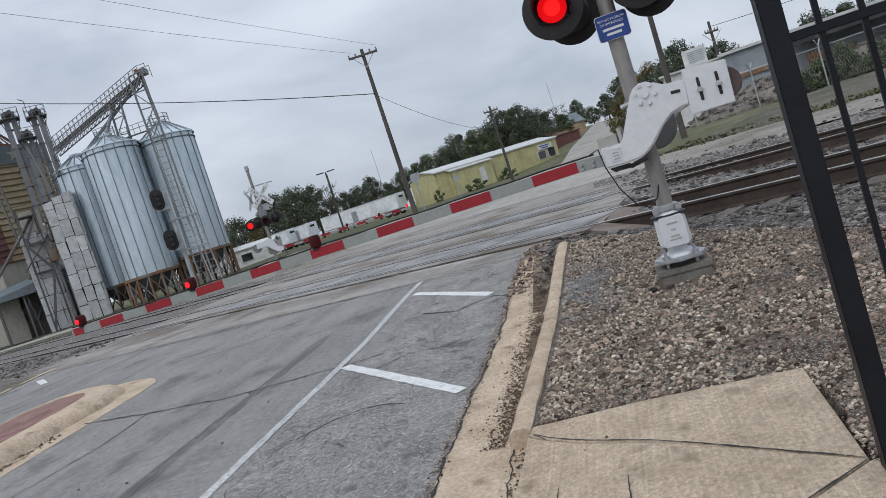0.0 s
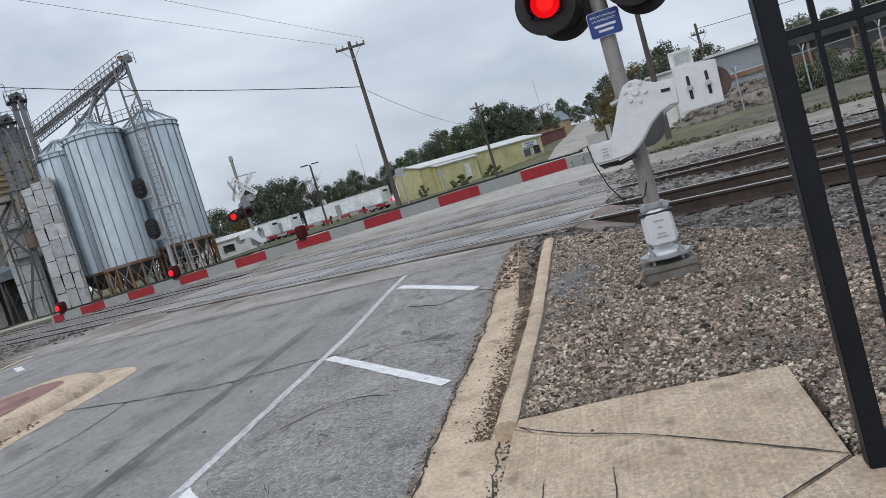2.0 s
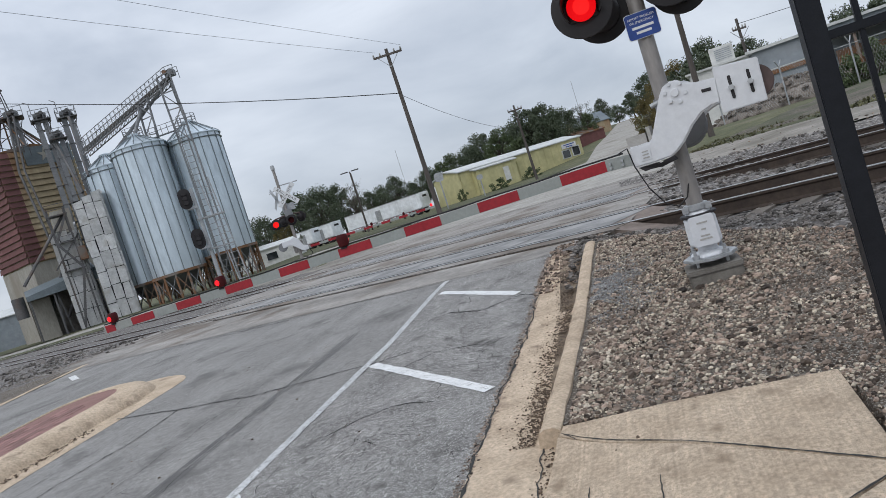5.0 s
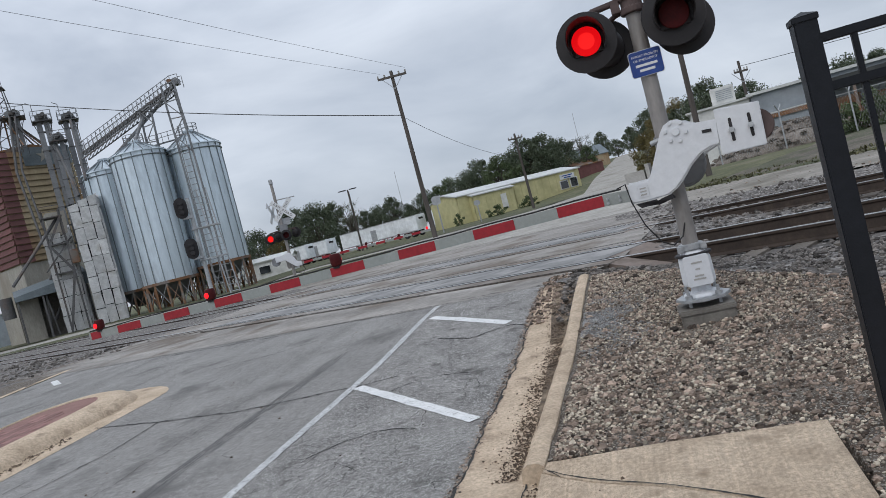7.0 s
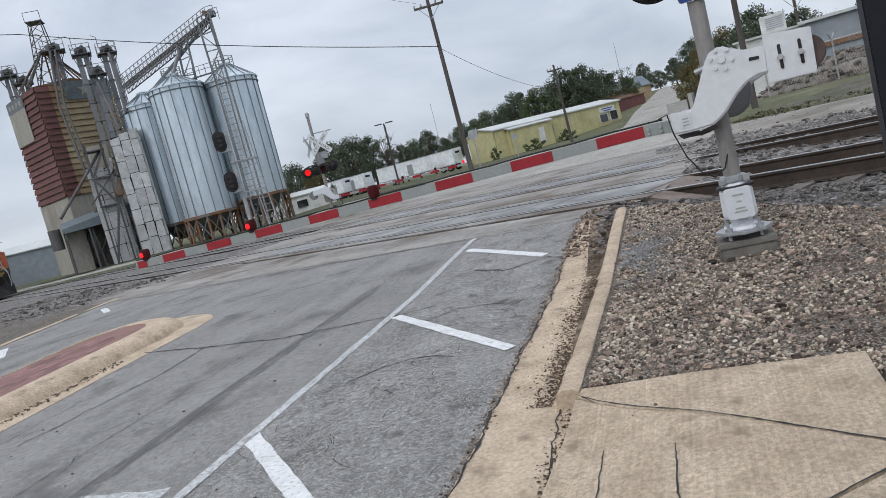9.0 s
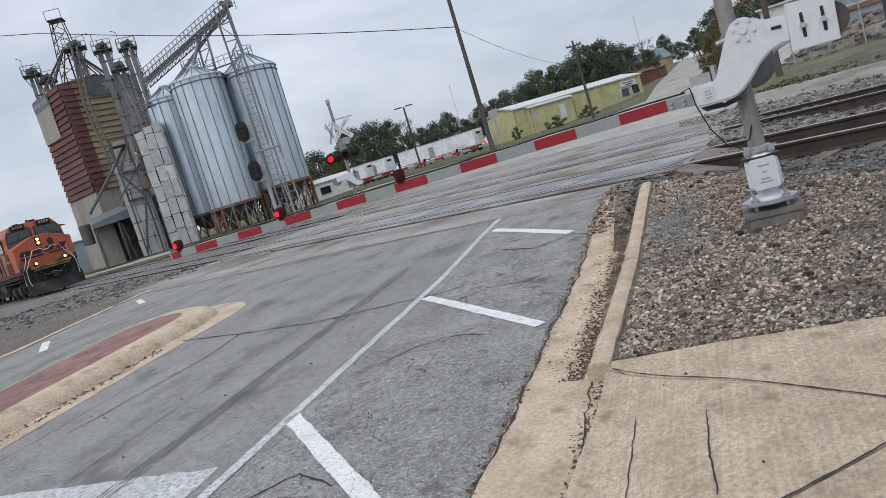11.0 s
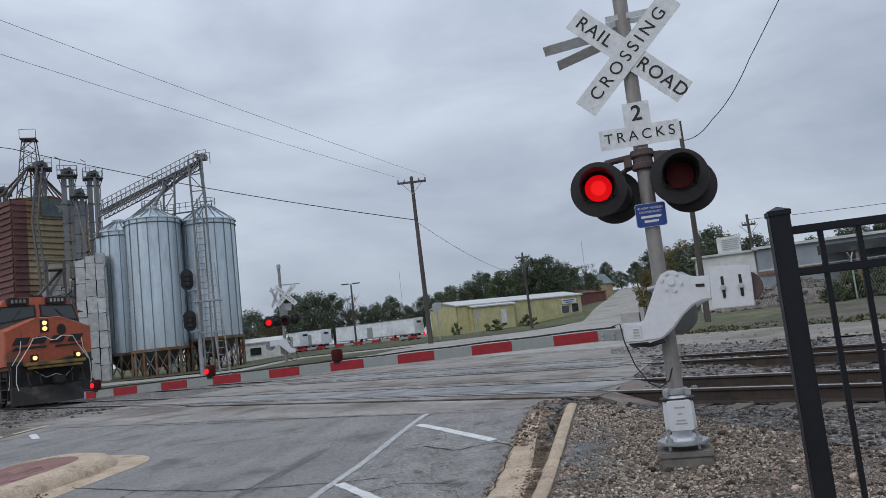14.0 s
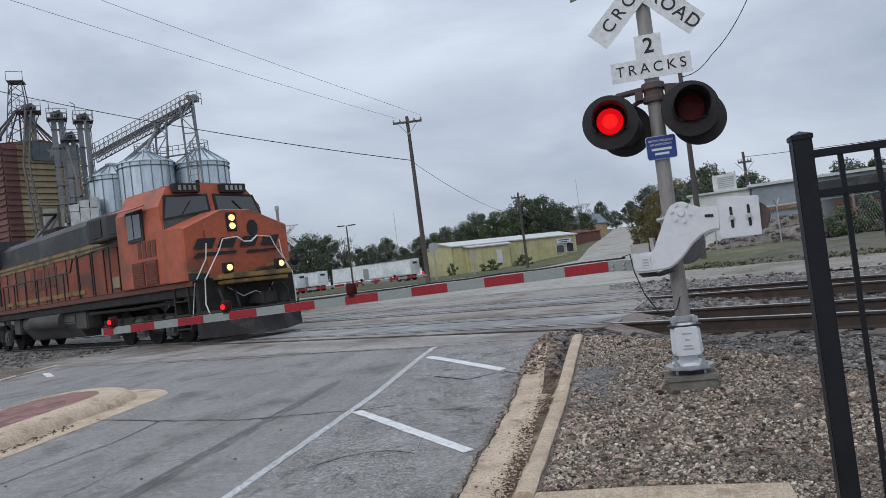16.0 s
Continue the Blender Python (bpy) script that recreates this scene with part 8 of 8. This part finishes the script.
    for s in (-1, 1):
        d = part("ditch_light", Shape().box((0.22, 0.78 * s, 1.86), (0.18, 0.26, 0.26)).box((0.16, 0.78 * s, 1.68), (0.12, 0.14, 0.14)), LOCO_UNDER, t, "ditch light case", bevel=0.02)
        part("lamp_face", Shape().lathe([(0.082, 0), (0.075, 0.02), (0.02, 0.03)], 18, Matrix.Translation((0.315, 0.78 * s, 1.86)) @ Matrix.Rotation(radians(90), 4, "Y")), LAMP_WARM, d, "lit warm lamp")
        st = part("step_well", Shape().box((-0.62, 1.38 * s, 0.95), (0.06, 0.25, 1.2)).box((-1.35, 1.38 * s, 0.95), (0.06, 0.25, 1.2)), LOCO_UNDER, t, "boarding steps")
        for z in (0.42, 0.78, 1.14):
            part("step", Shape().box((-0.98, 1.40 * s, z), (0.72, 0.24, 0.04)), LOCO_UNDER, st)
        part("grab_rail", Shape().tube([(-0.5, 1.48 * s, 0.75), (-0.28, 1.46 * s, 1.55), (-0.15, 1.15 * s, 2.15), (-0.15, 1.1 * s, 2.55)], 0.017, 6), HANDRAIL, t, "white bent grab rail", smooth=True)
        part("grab_rail", Shape().tube([(0.05, 1.30 * s, 0.70), (-0.02, 1.36 * s, 1.0), (0.0, 1.32 * s, 1.62), (0.02, 0.85 * s, 2.35), (0.02, 0.72 * s, 2.62), (0.02, 0.30 * s, 2.66)], 0.017, 6), HANDRAIL, t, "white bent grab rail", smooth=True)
        rails_ = part("side_handrail", Shape().tube([(-4.1, 1.46 * s, 3.1), (-8.0, 1.46 * s, 2.95), (-8.3, 1.46 * s, 2.55), (-20.6, 1.46 * s, 2.55)], 0.024, 6), LOCO_GREY, t, "long dark handrail")
        for k in range(13):
            x = -5.2 - 1.25 * k
            part("stanchion", Shape().beam((x, 1.46 * s, 1.6), (x, 1.46 * s, 3.05 if x > -8.2 else 2.55), 0.04), LOCO_GREY, rails_)
    part("cross_chain", Shape().tube([(0.02, -0.30, 2.66), (0.04, -0.1, 2.52), (0.04, 0.1, 2.52), (0.02, 0.30, 2.66)], 0.022, 6), HANDRAIL, t)
    return t


loco = locomotive()
loco.scale = (0.95, 0.95, 0.95)


def well_car(first):
    """A container car with two stacked boxes."""
    t = thing("container_car", pose(0, 0, 0), "railway well car with stacked dark containers", "railway car", "container cars")
    part("well", Shape().box((-8.5, 0, 0.75), (16.5, 2.6, 0.7)).box((-8.5, -1.35, 1.2), (13, 0.14, 0.7)).box((-8.5, 1.35, 1.2), (13, 0.14, 0.7)), LOCO_TANK, t, bevel=0.03)
    for z, m in ((1.75, surface("faded_container", (0.30, 0.31, 0.28), (0.45, 0.45, 0.40), 0.6, scale=0.6, fine=12, stain=(0.2, 0.15, 0.1)) if first else BOX_GREEN), (4.25, BOX_GREEN)):
        c = part("container", Shape().box((-8.5, 0, z + 0.0), (12.2, 2.44, 2.45)), m, t, "ribbed steel container", bevel=0.03)
        for k in range(30):
            for s in (-1, 1):
                part("rib", Shape().box((-14.4 + 0.405 * k, 1.235 * s, z), (0.14, 0.05, 2.15)), m, c)
        for k in range(4):
            part("number_bar", Shape().box((-2.36, 0.55 - 0.3 * k, z + 0.85), (0.03, 0.2, 0.14)), SIGN_WHITE, c)
            part("door_bar", Shape().cyl((-2.34, -0.9 + 0.6 * k, z - 1.1), (-2.34, -0.9 + 0.6 * k, z + 1.1), 0.03, n=6), GALV, c)
    for cx in (-1.0, -16.0):
        b = part("truck_frame", Shape().box((cx, -1.0, 0.5), (2.4, 0.15, 0.3)).box((cx, 1.0, 0.5), (2.4, 0.15, 0.3)), LOCO_UNDER, t)
        for k in (-0.85, 0.85):
            part("wheelset", Shape().cyl((cx + k, -0.8, 0.46), (cx + k, -0.66, 0.46), 0.46, n=20).cyl((cx + k, 0.66, 0.46), (cx + k, 0.8, 0.46), 0.46, n=20), LOCO_UNDER, b)
    t.scale = (0.92, 0.92, 0.92)
    return t


cars = [(well_car(True), 21.3)] + [(well_car(False), 21.3 + 15.8 * k) for k in (1, 2)]


# ---- loose stone and litter ----
def stones(name, count, spot, size, material, label, category, squash=0.7, lift=0.0):
    s = Shape()
    for _ in range(count):
        x, y, z = spot()
        r = size * random.choice((0.4, 0.55, 0.7, 0.8, 1.0, 1.0, 1.3, 1.9))
        rock(s, (x, y, z + r * 0.25 + lift), r, squash)
    tagged(part(name, s, material), label, category, kind="stuff")


def on_bed():
    while True:
        lat, al = 0.06 + 5.5 * random.random() ** 1.25, random.uniform(-1.4, 5.6)
        x, y = street(lat, al)
        if not under_slabs(x, y) and bed_off(x, y) > 0.05:
            return x, y, land(x, y) + bed_off(x, y) + 0.03 * noise.noise((x * 2.1, y * 2.1, 3))


def on_chips():
    """Pale chips lie in drifts."""
    while True:
        x, y, z = on_bed()
        if noise.noise((x * 1.7, y * 1.7, 12)) + 0.45 * smooth(2.6, 0.8, lat_of(x, y)) - 0.25 * smooth(1.8, 3.0, lat_of(x, y)) > random.uniform(-0.05, 0.40):
            return x, y, z + 0.004


def on_sand():
    """A drift of fine chippings near the kerb."""
    while True:
        lat, al = 0.05 + abs(random.gauss(0, 0.28)), random.gauss(2.85, 0.40)
        x, y = street(lat, al)
        if noise.noise((x * 2.6, y * 2.6, 31)) > -0.22:
            return x, y, land(x, y) + bed_off(x, y) + 0.03 * noise.noise((x * 2.1, y * 2.1, 3))


def at_seam():
    al = random.uniform(-3.0, 5.4)
    x, y = street(-0.52 - 0.035 * max(0, al) / 2 + random.gauss(-0.015, 0.022), al)
    return x, y, land(x, y) + 0.008


def at_ramp_foot():
    al = random.uniform(-2.2, 0.1)
    x, y = street(-0.05 + random.gauss(0, 0.03), al)
    return x, y, land(x, y) + 0.012


def lat_of(x, y):
    return (Vector((x, y, 0)) - CORNER).dot(SIDE)


def on_shoulder():
    while True:
        away, al = random.uniform(-3.8, -1.3), 2.6 + 14 * random.random() ** 1.4
        x, y = rails(away, al)
        if lat_of(x, y) > -0.25:
            return x, y, land(x, y) + ballast_off(x, y) + 0.05 * noise.noise((x * 2.1, y * 2.1, 3))


def in_track():
    while True:
        away, al = random.uniform(-1.0, 8.4), -2.0 + 20 * random.random() ** 1.2
        if al > 3.2 - 0.55 * (away + 0.2):
            x, y = rails(away, al)
            return x, y, land(x, y) + ballast_off(x, y) + 0.05 * noise.noise((x * 2.1, y * 2.1, 3))


def left_bed():
    away, al = random.uniform(-6.5, -1.2), -11 - 12 * random.random()
    x, y = rails(away, al)
    return x, y, land(x, y) - 0.03 + 0.05 * noise.noise((x * 2.1, y * 2.1, 3))


def in_gutter():
    al = random.uniform(0.05, 5.3)
    x, y = street(-0.16 - abs(random.gauss(0, 0.075)) - 0.05 * max(0, al - 3), al)
    return x, y, land(x, y) + 0.012


def by_island():
    x, y = street(-5.64 + random.gauss(0, 0.05), random.uniform(-6, 2.6))
    return x, y, land(x, y) + 0.012


def at_lane_end():
    x, y = street(random.uniform(-0.62, 0.05), random.uniform(3.6, 6.1))
    return x, y, land(x, y) + 0.012


def over_road():
    x, y = street(random.uniform(-5, 0.8), random.uniform(-2.5, 5.5))
    return x, y, land(x, y) + (0.115 if under_slabs(x, y) else 0.0)


stones("bed_gravel", 27000, on_bed, 0.0098, STONE, "mixed grey and brown gravel beside the kerb", "gravel", 0.85)
stones("limestone_chips", 9000, on_chips, 0.0088, STONE_PALE, "pale limestone chips among darker gravel", "gravel")
stones("sand_patch", 5200, on_sand, 0.0055, SAND, "patch of fine blue-grey chippings on the gravel", "gravel", 0.6, 0.012)
stones("coarse_stones", 1500, on_bed, 0.021, STONE, "larger dark stones strewn on the gravel", "gravel")
stones("shoulder_ballast", 12000, on_shoulder, 0.022, BALLAST_STONE, "grey crushed ballast on the track shoulder", "ballast")
stones("track_ballast", 6500, in_track, 0.034, BALLAST_STONE, "grey crushed ballast between the rails", "ballast")
stones("far_ballast", 2500, left_bed, 0.04, BALLAST_STONE, "dark crushed ballast beside the tracks", "ballast")
stones("seam_crumbs", 3200, at_seam, 0.0058, STONE, "dark asphalt crumbs along the gutter seam", "grit", 0.5)
stones("ramp_crumbs", 420, at_ramp_foot, 0.0065, DEBRIS, "crumbs along the broken ramp foot", "grit", 0.5)
stones("gutter_litter", 5200, in_gutter, 0.0055, DEBRIS, "brown leaf litter and crumbs in the gutter", "litter", 0.5)
stones("island_litter", 1500, by_island, 0.009, DEBRIS, "brown leaf litter along the island kerb", "litter", 0.5)
stones("lane_end_crumbs", 900, at_lane_end, 0.017, STONE, "broken asphalt crumbs at the lane's end", "gravel")
stones("road_grit", 260, over_road, 0.007, DEBRIS, "scattered grit and crumbs on the paving", "grit", 0.6)


# rough grass blades along the gravel lane
def tufts(count):
    s = Shape()
    for _ in range(count):
        away, al = random.choice((random.gauss(15.5, 0.35), random.uniform(15.2, 17.8))), random.uniform(-3.5, 42)
        x, y = rails(away, al)
        if noise.noise((x * 0.35, y * 0.35, 21)) < random.uniform(-0.5, 0.25):
            continue
        z, h = land(x, y) + 0.02, random.uniform(0.03, 0.13)
        for _ in range(4):
            a, lean = random.uniform(0, 6.28), random.uniform(0.02, 0.16)
            dx, dy = math.cos(a), math.sin(a)
            n = len(s.v)
            s.v += [(x - dy * 0.03 + dx * 0.05, y + dx * 0.03 + dy * 0.05, z), (x + dy * 0.03 + dx * 0.05, y - dx * 0.03 + dy * 0.05, z), (x + dx * (0.05 + lean), y + dy * (0.05 + lean), z + h * random.uniform(0.6, 1.0))]
            s.f.append((n, n + 1, n + 2))
    tagged(part("grass_tufts", s, TUFT), "tufts of rough green and dry grass by the lane", "grass", kind="stuff")


def on_lane():
    x, y = rails(random.choice((random.gauss(8.7, 0.3), random.uniform(8.4, 16))), random.uniform(-2, 26))
    return x, y, land(x, y) + 0.02


tufts(3800)
stones("lane_stones", 800, on_lane, 0.026, STONE, "loose stones along the gravel lane", "gravel", 0.5)


# ---- what moves: the train along the near track, the added flasher drums ----
def motions():
    turn = math.degrees(math.atan2(TRACK.y, TRACK.x))
    run = [(0, 78.0), (2, 71.4), (4, 64.4), (6, 57.0), (8, 48.9), (10.3, 39.2), (11, 36.3), (11.5, 34.2), (12, 31.75), (12.5, 29.1), (13, 26.4), (13.5, 23.7), (14, 20.85), (14.5, 17.9), (15, 14.75), (15.5, 11.5), (16, 7.7)]

    def place(d):
        p = NEAR_C - TRACK * d
        return pose(p.x, p.y, RAIL_Z, 0, 0, turn)

    walk(loco, [(t, place(d - 0.25)) for t, d in run])
    for car, back in cars:
        walk(car, [(t, place(d - 0.25 + back)) for t, d in run])

    def flash(drum, first, changes):
        """A lamp's lit side shows or is turned away, in place of switching; it turns over quickly at each change."""
        base, now = drum.matrix_basis.copy(), 0.0 if first else 180.0
        rows = [(0.0, base @ Matrix.Rotation(radians(now), 4, "Z"))]
        for t in changes:
            for k in range(4):
                rows.append((t - 0.05 + k / 30, base @ Matrix.Rotation(radians(now + 60 * k), 4, "Z")))
            now += 180.0
        rows.append((16.0, base @ Matrix.Rotation(radians(now), 4, "Z")))
        walk(drum, rows)

    # the lamps flash in two sets by turns, once a second, with a short overlap
    first_on = [k + (0.56 if k < 9 and k != 6 else 0.43) for k in range(16)]
    first_off = [k + 0.07 for k in range(16)]
    second_off = [k + (0.58 if k < 13 else 0.43) for k in range(16)]
    for drum in (drum_l, far_l, face_a):
        flash(drum, True, sorted(first_on + first_off))
    for drum in (drum_r, far_r, face_b):
        flash(drum, False, sorted(second_off + first_off))


motions()
